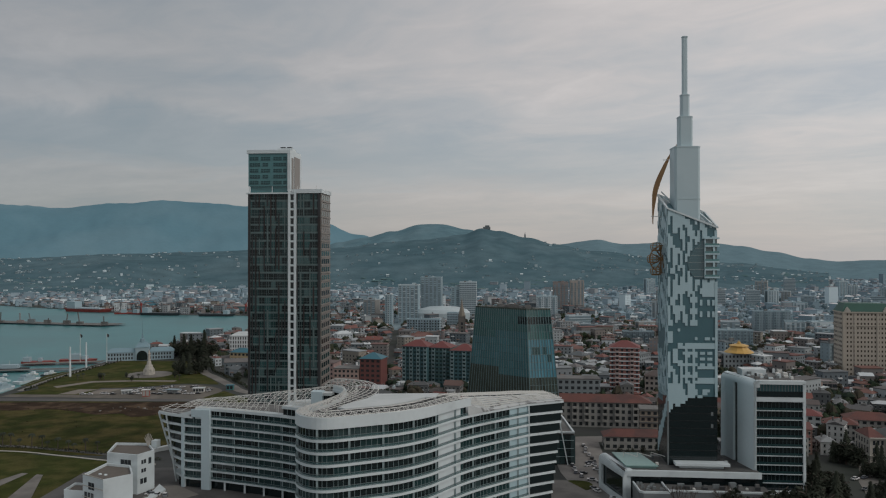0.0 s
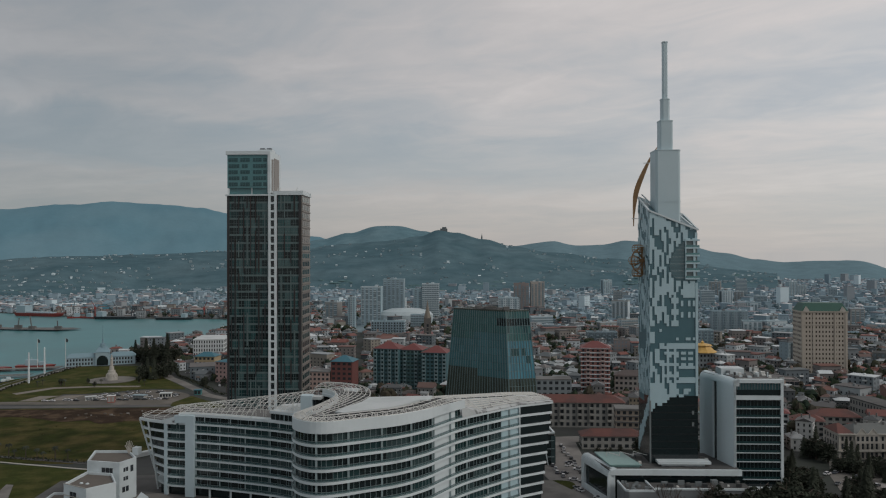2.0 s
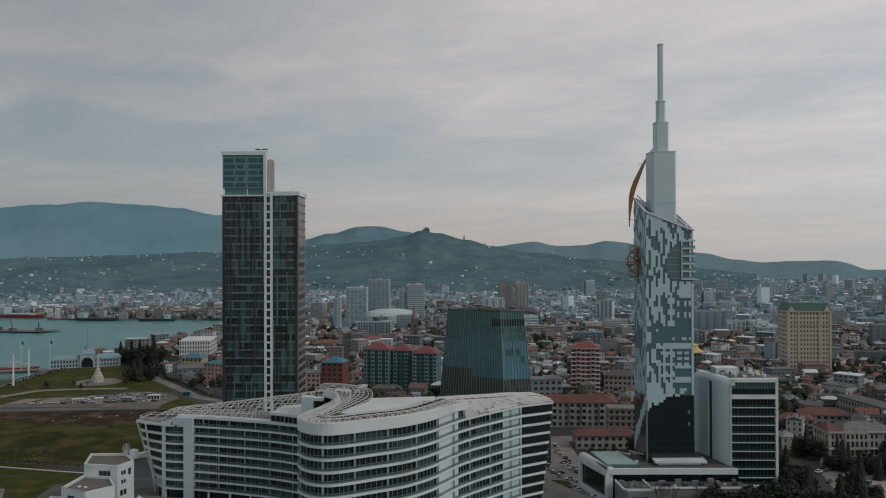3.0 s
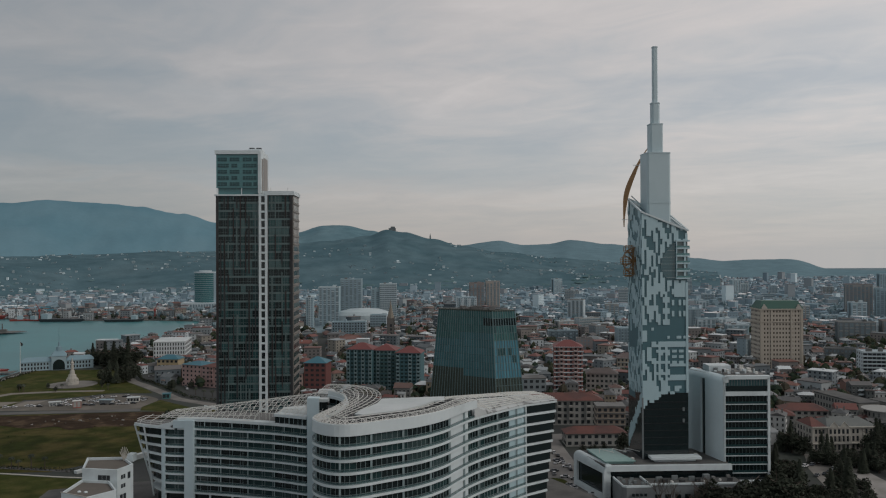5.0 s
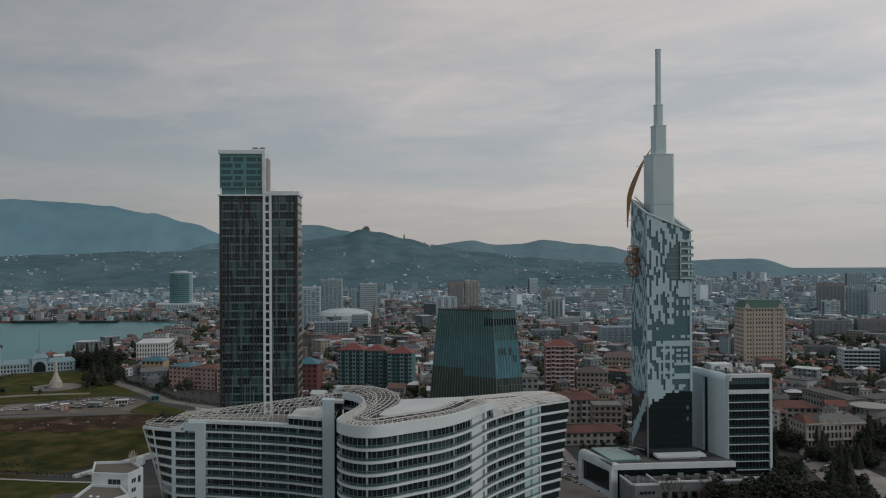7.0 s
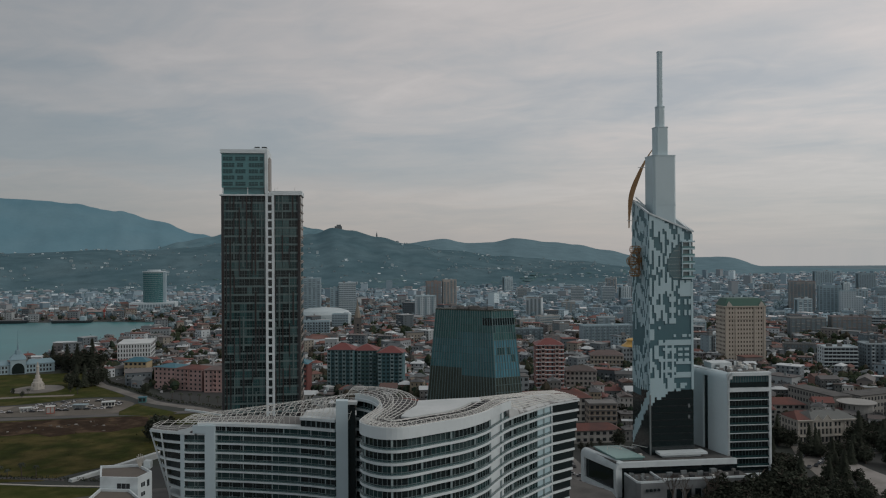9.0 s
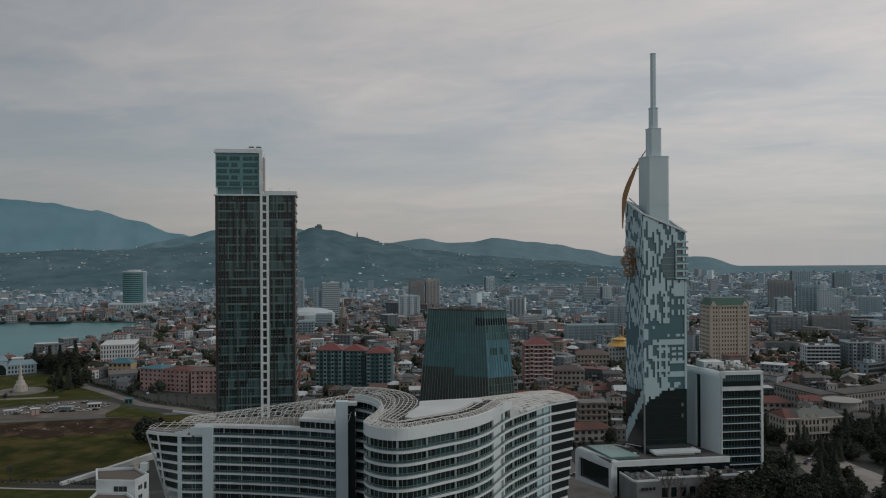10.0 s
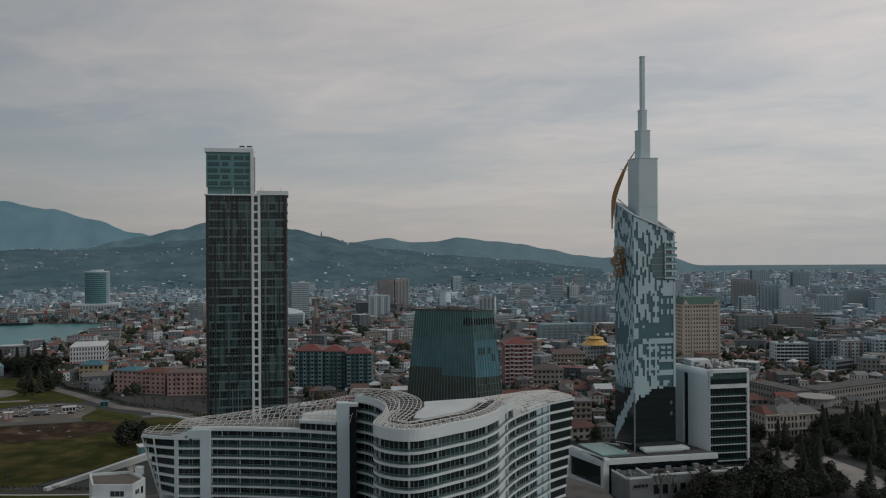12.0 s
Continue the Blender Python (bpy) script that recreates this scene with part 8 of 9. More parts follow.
def bare_tree(x, y, h, seed):
    rnd = random.Random(seed)
    b = Build()

    def branch(p, d, l, w, lev):
        e = p + d * l
        b.beam(p, e, w)
        if lev:
            for _ in range(3):
                nd = (d + Vector((rnd.uniform(-0.7, 0.7), rnd.uniform(-0.7, 0.7), rnd.uniform(-0.1, 0.5)))).normalized()
                branch(e, nd, l * rnd.uniform(0.6, 0.8), w * 0.62, lev - 1)

    branch(Vector((x, y, 0)), Vector((0, 0, 1)), h * 0.36, 0.4, 4)
    solid("bare_tree", b, BARK, "leafless winter tree with fine branches", "tree", "bare trees")


for i, (x, y, h) in enumerate(((93, 309, 15), (110, 306, 15), (97, 306, 12), (114, 309, 13), (104, 303, 12))):
    bare_tree(x, y, h, i)


# ---- cars ----
def car_kind():
    root = thing("car", (0, 0, 0), "parked car seen from far off", "car", "parked cars")
    b = Build()
    b.prism([(-2.1, -0.85), (2.1, -0.85), (2.15, 0), (2.1, 0.85), (-2.1, 0.85), (-2.15, 0)], 0.3, 0.85)
    part("body", b, CAR_PAINT, root)
    b = Build()
    lo, hi = [(-1.5, -0.8), (1.0, -0.8), (1.0, 0.8), (-1.5, 0.8)], [(-1.1, -0.65), (0.5, -0.65), (0.5, 0.65), (-1.1, 0.65)]
    for i in range(4):
        j = (i + 1) % 4
        b.face([(*lo[i], 0.85), (*lo[j], 0.85), (*hi[j], 1.42), (*hi[i], 1.42)])
    part("window_grid", b, WINDOW, root, "dark car windows")
    b = Build()
    b.prism(hi, 1.40, 1.46)
    part("roof", b, CAR_PAINT, root)
    for x in (-1.3, 1.3):
        for y in (-0.86, 0.86):
            b = Build()
            ring = [(x + 0.32 * math.cos(i * math.pi / 5), 0.32 + 0.32 * math.sin(i * math.pi / 5)) for i in range(10)]
            b.face([(a, y - 0.1, z) for a, z in ring])
            b.face([(a, y + 0.1, z) for a, z in ring][::-1])
            for (a, z), (c, w) in zip(ring, ring[1:] + ring[:1]):
                b.face([(a, y - 0.1, z), (c, y - 0.1, w), (c, y + 0.1, w), (a, y + 0.1, z)])
            part("wheel", b, TYRE, root)
    return root


CAR = car_kind()
rc = random.Random(4)
CARS = []
for i in range(16):
    CARS.append((-262 + i * 5.6 + rc.uniform(-2, 2), 590 + rc.uniform(-1.5, 1.5), 0.1, rc.uniform(-0.2, 0.2)))
for i in range(26):
    CARS.append((-214 + rc.uniform(-18, 40), 600 + rc.uniform(-3, 22), 0.1, rc.uniform(0, 3)))
for i in range(10):
    CARS.append((66 + rc.uniform(-1, 1), 372 + i * 6.2, 0.14, 1.4 + rc.uniform(-0.1, 0.1)))
for i in range(9):
    CARS.append((77 + rc.uniform(-1, 1), 378 + i * 6.5, 0.14, 1.4 + rc.uniform(-0.1, 0.1)))
for i in range(9):
    CARS.append((70 + rc.uniform(-2, 8), 340 + i * 7 + rc.uniform(-2, 2), 0.13, rc.uniform(0, 3)))
for i in range(10):
    CARS.append((226 + i * 3.1, 375 - i * 0.6 + rc.uniform(-0.5, 0.5), 0.14, rc.uniform(1.2, 1.7)))
for i in range(14):
    CARS.append((184 + (i % 5) * 4.2 + i * 0.8, 334 + i * 3.2 + rc.uniform(-1, 1), 0.14, rc.uniform(0.4, 0.9)))
for i in range(6):
    CARS.append((-118 + rc.uniform(0, 22), 296 + rc.uniform(0, 12), DECK_Z, rc.uniform(0, 3)))
for i in range(16):
    p = lerp((-206, 700), (-232, 780), i / 15)
    CARS.append((p[0] - 4, p[1], 0.14, 1.9))
CAR.location = (*CARS[0][:2], CARS[0][2])
for x, y, z, a in CARS[1:]:
    copy_thing(CAR, Matrix.Translation((x, y, z)) @ Matrix.Rotation(a, 4, "Z"))


# ---- boats, piers ----
def boat(name, label, x, y, turn, length, hullm, decks, group=""):
    root = thing(name, (x, y, -0.9), label, "boat", group)
    root.rotation_euler = (0, 0, turn)
    l, w = length / 2, length * 0.11 + 0.8
    h = length * 0.05 + 0.8
    lo = [(-l * 0.95, -w * 0.8), (l * 0.6, -w * 0.8), (l * 0.9, 0), (l * 0.6, w * 0.8), (-l * 0.95, w * 0.8)]
    hi = [(-l, -w), (l * 0.65, -w), (l * 1.05, 0), (l * 0.65, w), (-l, w)]
    b = Build()
    for i in range(5):
        j = (i + 1) % 5
        b.face([(*lo[i], -0.5), (*lo[j], -0.5), (*hi[j], h), (*hi[i], h)])
    b.face([(*p, h - 0.2) for p in hi])
    part("hull", b, hullm, root)
    for x0, x1, z0, z1 in decks:
        b = Build()
        b.box(l * x0, l * x1, -w * 0.75, w * 0.75, h - 0.2 + z0, h + z1)
        part("deckhouse", b, PALE_BLUE if length > 20 else WHITE, root, "pale deckhouse")
    b = Build()
    b.beam((l * (decks[0][0] + decks[0][1]) / 2, 0, h), (l * (decks[0][0] + decks[0][1]) / 2, 0, h + length * 0.22), 0.2)
    part("mast", b, WHITE_STEEL, root)


boat("tanker", "red-hulled tanker with a white deckhouse at the quay", -625, 1425, -0.35, 95, HULL_RED, [(-0.95, -0.55, 0, 12), (-0.5, 0.6, 0, 1.5)])
boat("cargo_ship", "dark cargo ship moored at the far quay", -470, 1345, -0.2, 70, HULL_DARK, [(-0.9, -0.6, 0, 8)], "moored ships")
boat("cargo_ship", "dark cargo ship moored at the far quay", -370, 1325, -0.1, 60, HULL_DARK, [(0.4, 0.65, 0, 6)], "moored ships")
boat("tug", "red and white harbour tug", -520, 1365, -0.3, 30, HULL_RED, [(-0.3, 0.3, 0, 6)], "moored ships")
boat("tug", "red and white harbour tug", -545, 1372, 0.3, 28, HULL_RED, [(-0.2, 0.4, 0, 6)], "moored ships")
boat("red_ship", "red-hulled ship beside the pier", -382, 761, 0.15, 30, HULL_RED, [(-0.9, -0.5, 0, 4), (0.0, 0.2, 0, 3)], "harbour vessels")
boat("red_ship", "red and white work ship beside the pier", -350, 774, 0.15, 34, HULL_RED, [(-0.5, 0.1, 0, 5), (0.2, 0.5, 0, 3)], "harbour vessels")
boat("ferry", "grey ferry with a white deckhouse at the mole", -384, 716, 0.15, 30, HULL_DARK, [(-0.6, 0.4, 0, 3)], "harbour vessels")
boat("yacht", "large white motor yacht at the quay", -336, 652, 1.3, 26, WHITE, [(-0.6, 0.4, 0, 2.4), (-0.4, 0.1, 2.2, 4.2)], "harbour vessels")
boat("yacht", "large white motor yacht at the quay", -334, 612, 1.4, 24, WHITE, [(-0.6, 0.4, 0, 2.4), (-0.4, 0.1, 2.2, 4.2)], "harbour vessels")
flat("quay_pier", [(-390, 744), (-322, 757), (-322, 769), (-390, 752)], 1.0, PAVING, "pale concrete pier by the park")
rb = random.Random(6)
for i in range(16):
    boat("motor_boat", "small white motor boat at its berth", -334 - rb.uniform(2, 42), 606 + i * 6 + rb.uniform(-1, 1), rb.uniform(-0.3, 0.3), rb.uniform(6, 11), rb.choice([WHITE, MIST, HULL_DARK, WHITE_STEEL]), [(-0.4, 0.3, 0, 1.6)], "berthed boats")
strip = [(-320, 604), (-323, 660), (-319, 720), (-312, 776), (-294, 890)]
flat("promenade", smooth_line(strip, 6) + smooth_line(offset(strip, -5)[::-1], 6), 0.22, PAVING, "pale quayside promenade round the park")
b = Build()
for i, (x, y) in enumerate(smooth_line(offset(strip, -6.5), 5.0)):
    far_crown(b, x, y, 0.1, rb.uniform(0.9, 1.5), rb.uniform(1.2, 2.6), rb)
solid("promenade_shrubs", b, LEAF_STUFF, "row of dark clipped shrubs along the promenade", "shrubs", kind="stuff")
flat("jetty", [(-700, 1205), (-655, 1184), (-560, 1158), (-482, 1136), (-455, 1158), (-470, 1170), (-560, 1180), (-700, 1228)], 1.2, CONCRETE, "low grey jetty in the harbour")
flat("mole", [(-392, 700), (-329, 712), (-329, 722), (-392, 708)], 1.0, CONCRETE, "concrete mole with moored boats")
rj = random.Random(12)
for i in range(7):
    x = -655 + i * 28 + rj.uniform(-6, 6)
    y = 1190 - (x + 655) * 0.27
    b = Build()
    b.beam((x, y, 1), (x + rj.uniform(-3, 3), y, rj.uniform(8, 20)), 1.2)
    b.box(x - 4, x + 5, y - 2, y + 3, 1.2, rj.uniform(3, 7))
    solid("harbour_shed", b, rj.choice([CONCRETE, MULLION_G, RUST]), "small grey harbour shed with a mast", "shed", "jetty sheds")

# ---- the town: houses near as things, the far ones joined ----
KEEP_OUT = [
    SHORE,
    [(-340, 360), (-58, 440), (-58, 575), (-150, 640), (-240, 790), (-330, 800)],
    [(-160, 200), (70, 200), (140, 300), (160, 360), (62, 360), (60, 345), (-160, 350)],
    [(110, 260), (310, 260), (310, 400), (110, 400)],
    [(-95, 370), (-50, 370), (-48, 400), (-95, 400)],
    [(5, 405), (75, 405), (75, 460), (5, 460)],
    [(56, 300), (95, 300), (95, 470), (56, 470)],
    [(55, 440), (155, 436), (155, 462), (55, 466)],
    [(205, 380), (270, 380), (270, 425), (205, 425)],
    [(-54, 596), (-38, 596), (-56, 1310), (-72, 1310)],
    [(-150, 330), (-50, 330), (-50, 480), (-150, 480)],
    [(-150, 570), (-70, 570), (-70, 650), (-150, 650)],
    [(-60, 440), (60, 462), (60, 474), (-60, 560)],
]


def free(x, y, r=6):
    for poly in KEEP_OUT:
        if inside((x, y), poly):
            return False
    for c, rad in BUSY:
        if (c.x - x) ** 2 + (c.y - y) ** 2 < (rad + r * 0.5) ** 2:
            return False
    return True


def house_kind(i, seed):
    """Body with a wing, framed windows on three sides, balcony and roof of one house type."""
    rnd = random.Random(seed)
    w, d, fl = rnd.uniform(7, 14), rnd.uniform(6.5, 11), rnd.choice([1, 2, 2, 2, 2, 3, 3, 4])
    h = fl * 3.1 + 0.6
    kind = i % 3
    root = thing("town_house", (0, 0, 0), f"{'low' if fl < 2 else 'tall' if fl > 3 else 'two-storey' if fl == 2 else 'three-storey'} rendered town house with a {'hipped' if kind == 0 else 'gabled' if kind == 1 else 'flat'} roof", "house", "town houses")
    b = Build()
    b.box(-w / 2, w / 2, -d / 2, d / 2, 0, h)
    part("wall", b, HOUSE_WALL, root)
    wings = []
    if i % 4 != 3:
        ww, wd, wh = rnd.uniform(3.5, 6.5), rnd.uniform(3, 5), 3.1 * rnd.randint(1, max(1, fl - 1)) + 0.4
        ax = rnd.choice([-w / 2 + ww / 2, w / 2 - ww / 2, 0])
        b = Build()
        b.box(ax - ww / 2, ax + ww / 2, -d / 2 - wd, -d / 2, 0, wh)
        part("wing", b, HOUSE_WALL, root, "lower front wing")
        b = Build()
        roof_shape(b, ax, -d / 2 - wd / 2, ww, wd, wh, rnd.choice([0, 1, 2]), 0.0, 0, rnd)
        part("wing_roof", b, HOUSE_ROOF, root)
        wings.append((ax, ww, wd, wh))
    n = max(2, int(w / 2.7))
    b, fr = Build(), Build()
    for f in range(fl):
        z = f * 3.1 + 1.0
        for k in range(n):
            x = -w / 2 + (k + 0.5) * w / n
            if any(abs(x - ax) < ww / 2 + 0.5 and z < wh for ax, ww, wd, wh in wings):
                continue
            b.box(x - 0.45, x + 0.45, -d / 2 - 0.08, -d / 2 + 0.1, z, z + 1.45)
            fr.box(x - 0.72, x + 0.72, -d / 2 - 0.2, -d / 2 + 0.1, z - 0.22, z - 0.02)
            fr.box(x - 0.72, x + 0.72, -d / 2 - 0.16, -d / 2 + 0.1, z + 1.5, z + 1.65)
        for k in range(3):
            y = -d / 2 + (k + 0.5) * d / 3
            for sx in (-1, 1):
                b.box(sx * w / 2 - 0.1, sx * w / 2 + 0.1, y - 0.5, y + 0.5, z, z + 1.5)
    for ax, ww, wd, wh in wings:
        for f in range(int(wh / 3.1)):
            for dx in (-ww / 4, ww / 4):
                b.box(ax + dx - 0.5, ax + dx + 0.5, -d / 2 - wd - 0.1, -d / 2 - wd + 0.1, f * 3.1 + 1, f * 3.1 + 2.5)
    tagged(part("window_grid", b, WINDOW, root), kind="stuff")
    tagged(part("window_trim", fr, CREAM, root, "pale sills and lintels"), kind="stuff")
    if fl > 1 and i % 2 == 0:
        b = Build()
        x = rnd.uniform(-w / 4, w / 4)
        for f in range(1, fl):
            b.box(x - 1.9, x + 1.9, -d / 2 - 1.3, -d / 2, f * 3.1 + 0.05, f * 3.1 + 0.25)
            b.box(x - 1.9, x + 1.9, -d / 2 - 1.3, -d / 2 - 1.2, f * 3.1 + 0.25, f * 3.1 + 1.15)
        part("balcony", b, rnd.choice([WHITE_APT, CONCRETE, MIST]), root)
    b = Build()
    roof_shape(b, 0, 0, w, d, h, kind, 0.0, 0, rnd)
    part("roof", b, HOUSE_ROOF, root)
    if kind == 2:
        b = Build()
        for k in range(rnd.randint(2, 4)):
            x, y = rnd.uniform(-w * 0.35, w * 0.3), rnd.uniform(-d * 0.3, d * 0.25)
            b.box(x, x + rnd.uniform(0.8, 2.6), y, y + rnd.uniform(0.8, 2), h + 0.4, h + rnd.uniform(1.0, 2.4))
        part("roof_equipment", b, rnd.choice([WHITE_APT, CONCRETE]), root, "roof huts and tanks")
    else:
        for sx in (0.2, -0.28)[: 1 + i % 2]:
            b = Build()
            b.box(w * sx, w * sx + 0.7, 0.4, 1.1, h, h + 3.2)
            part("chimney", b, CONCRETE, root)
    return root


def roof_shape(b, cx, cy, w, d, h, kind, turn, slot, rnd):
    cs, sn = math.cos(turn), math.sin(turn)

    def T(x, y, z):
        return (cx + x * cs - y * sn, cy + x * sn + y * cs, z)

    e = 0.5
    W, D = w / 2 + e, d / 2 + e
    p = [T(-W, -D, h), T(W, -D, h), T(W, D, h), T(-W, D, h)]
    r = min(w, d) * rnd.uniform(0.2, 0.3)
    i = len(b.v)
    if kind == 2:
        b.v.extend(p + [(x, y, z + 0.5) for x, y, z in p])
        fs = [(0, 1, 5, 4), (1, 2, 6, 5), (2, 3, 7, 6), (3, 0, 4, 7), (4, 5, 6, 7)]
    else:
        g = D * 0.9 if kind == 0 else -0.001
        if w >= d:
            q = [T(-W + g, 0, h + r), T(W - g, 0, h + r)]
            fs = [(0, 1, 5, 4), (1, 2, 5), (2, 3, 4, 5), (3, 0, 4)]
        else:
            g = W * 0.9 if kind == 0 else -0.001
            q = [T(0, -D + g, h + r), T(0, D - g, h + r)]
            fs = [(0, 1, 4), (1, 2, 5, 4), (2, 3, 5), (3, 0, 4, 5)]
        b.v.extend(p + q)
    for f in fs:
        b.f.append(tuple(i + k for k in f))
        b.m.append(slot)


HOUSES = [house_kind(i, 40 + i) for i in range(28)]
rh = random.Random(77)
near, far = [], []
for gy in range(0, 260):
    y = 415 + gy * 11.5
    if y > 2900:
        break
    step = 12 if y < 1100 else 14
    if y > 1100 and gy % 2:
        continue
    lo, hi = -0.62 * y - 40, 1.08 * y + 40
    x = lo
    while x < hi:
        x += step * rh.uniform(0.85, 1.25)
        jx, jy = x + rh.uniform(-2, 2), y + rh.uniform(-4, 4)
        # street grid: leave gaps
        if abs((jx * 0.97 + jy * 0.24) % 78) < 7 or abs((jy * 0.97 - jx * 0.24) % 92) < 7:
            continue
        if not free(jx, jy):
            continue
        az = math.degrees(math.atan2(jx, jy))
        if y > 2250 and -25 < az < 16 and rh.random() < 0.75:
            continue
        if rh.random() < (0.10 if y < 1100 else 0.2):
            continue
        (near if y < 1000 else far).append((jx, jy))
near.sort(key=lambda p: p[0] ** 2 * 0.7 + p[1] ** 2)
for k, (x, y) in enumerate(near[:216]):
    src = HOUSES[k % len(HOUSES)]
    turn = -0.24 + rh.choice([0, math.pi / 2, 0, 0, -0.4]) + rh.uniform(-0.15, 0.15)
    s = rh.uniform(0.85, 1.1)
    if k < len(HOUSES):
        src.location, src.rotation_euler = (x, y, 0), (0, 0, turn)
    else:
        copy_thing(src, Matrix.Translation((x, y, 0)) @ Matrix.Rotation(turn, 4, "Z"))
walls, roofs, wins, slabs = Build(), Build(), Build(), Build()
walls_f, roofs_f, wins_f = Build(), Build(), Build()
for x, y in near[216:] + far:
    turn = -0.24 + rh.uniform(-0.2, 0.2) + rh.choice([0, 0.0, 0.5, -0.5, 0.9, -0.8])
    tall = rh.random()
    w, d, h = rh.uniform(5, 12), rh.uniform(5, 10), rh.choice([3.2, 3.6, 4.2, 6, 6.8, 7.5, 9.5])
    if tall > 0.94:
        w, d, h = rh.uniform(12, 22), rh.uniform(10, 14), rh.uniform(10, 16)
    if tall > 0.996 and y > 1000 and x > 0:
        w, d, h = rh.uniform(14, 22), rh.uniform(14, 18), rh.uniform(22, 38)
    cs, sn = math.cos(turn), math.sin(turn)
    q = [(x + a * cs - c * sn, y + a * sn + c * cs) for a, c in ((-w / 2, -d / 2), (w / 2, -d / 2), (w / 2, d / 2), (-w / 2, d / 2))]
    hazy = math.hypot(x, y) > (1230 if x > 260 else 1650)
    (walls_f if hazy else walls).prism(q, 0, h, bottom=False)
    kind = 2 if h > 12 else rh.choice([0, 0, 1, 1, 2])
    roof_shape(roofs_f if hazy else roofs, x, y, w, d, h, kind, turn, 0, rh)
    if tall < 0.45:
        # side wing
        a0, a1 = rh.uniform(-w / 2, 0), rh.uniform(w * 0.1, w / 2)
        c0, hw = -d / 2 - rh.uniform(2.5, 5), h * rh.uniform(0.45, 0.8)
        q = [(x + a * cs - c * sn, y + a * sn + c * cs) for a, c in ((a0, c0), (a1, c0), (a1, -d / 2), (a0, -d / 2))]
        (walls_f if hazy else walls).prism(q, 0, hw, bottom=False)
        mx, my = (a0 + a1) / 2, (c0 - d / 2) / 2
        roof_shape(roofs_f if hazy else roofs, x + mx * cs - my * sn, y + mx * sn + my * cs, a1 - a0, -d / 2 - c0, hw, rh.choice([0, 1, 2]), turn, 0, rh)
    if not hazy and rh.random() < 0.55:
        # balconies and roof huts
        for f in range(1, max(2, int(h / 3.1))):
            a0 = rh.uniform(-w / 2, w / 6)
            q = [(x + a * cs - c * sn, y + a * sn + c * cs) for a, c in ((a0, -d / 2 - 1.2), (a0 + 3.2, -d / 2 - 1.2), (a0 + 3.2, -d / 2), (a0, -d / 2))]
            slabs.prism(q, f * 3.1 - 0.1, f * 3.1 + 0.9, bottom=False)
        a0, c0 = rh.uniform(-w / 3, w / 6), rh.uniform(-d / 4, d / 8)
        q = [(x + a * cs - c * sn, y + a * sn + c * cs) for a, c in ((a0, c0), (a0 + 1.6, c0), (a0 + 1.6, c0 + 1.4), (a0, c0 + 1.4))]
        slabs.prism(q, h, h + rh.uniform(1.2, 3.4), bottom=False)
    if y < 1100:
        for sx in (-1, 1):
            for f in range(max(1, int(h / 3.1))):
                for k in (-0.25, 0.25):
                    a = sx * (w / 2 + 0.06)
                    c0, c1 = k * d - 0.6, k * d + 0.6
                    wins.face([(x + a * cs - c * sn, y + a * sn + c * cs, z) for c, z in ((c0, f * 3.1 + 1), (c1, f * 3.1 + 1), (c1, f * 3.1 + 2.5), (c0, f * 3.1 + 2.5))])
    if y < 1500:
        n, fl = max(2, int(w / 3.4)), max(1, int(h / 3.1))
        for f in range(fl):
            for k in range(n):
                a = -w / 2 + (k + 0.5) * w / n
                c = -d / 2 - 0.06
                pts = [(a - 0.6, f * 3.1 + 1.0), (a + 0.6, f * 3.1 + 1.0), (a + 0.6, f * 3.1 + 2.5), (a - 0.6, f * 3.1 + 2.5)]
                (wins_f if hazy else wins).face([(x + p * cs - c * sn, y + p * sn + c * cs, z) for p, z in pts])
solid("town_walls", walls, CITY_WALL, "rendered walls of the many town houses", "houses", kind="stuff")
solid("town_roofs", roofs, CITY_ROOF, "red, brown and grey roofs of the town", "roofs", kind="stuff")
solid("town_balconies", slabs, mat("balcony_render", (0.4, 0.4, 0.4), 0.8, var=0.2, island=True, palette=[(0.5, 0.52, 0.52), (0.3, 0.31, 0.31), (0.2, 0.22, 0.225), (0.6, 0.62, 0.62), (0.26, 0.2, 0.17)]), "pale balconies and roof huts of the town houses", "balconies", kind="stuff")
solid("town_windows", wins, WINDOW, "dark windows of the town houses", "windows", kind="stuff")

# far windows, walls and roofs: haze painted in as paler, bluer colours
solid("far_town_windows", wins_f, WIN_HAZED, "windows of the far town, greyed by painted haze", "windows", kind="stuff")
solid("far_town_walls", walls_f, mat("hazed_town_render", (0.3, 0.3, 0.3), 0.9, var=0.1, island=True, palette=[(0.255, 0.342, 0.391), (0.197, 0.274, 0.317), (0.360, 0.450, 0.502), (0.249, 0.282, 0.304), (0.180, 0.254, 0.298), (0.290, 0.378, 0.428), (0.557, 0.660, 0.700), (0.232, 0.310, 0.357), (0.290, 0.312, 0.325)]), "walls of the far town, painted paler for haze", "houses", kind="stuff")
solid("far_town_roofs", roofs_f, mat("hazed_town_roofing", (0.2, 0.2, 0.2), 0.9, var=0.1, island=True, palette=[(0.236, 0.215, 0.228), (0.177, 0.254, 0.295), (0.218, 0.215, 0.228), (0.165, 0.243, 0.288), (0.283, 0.384, 0.438), (0.195, 0.273, 0.320), (0.224, 0.231, 0.248), (0.700, 0.700, 0.700), (0.159, 0.227, 0.272), (0.212, 0.289, 0.335)]), "roofs of the far town, painted paler for haze", "roofs", kind="stuff")
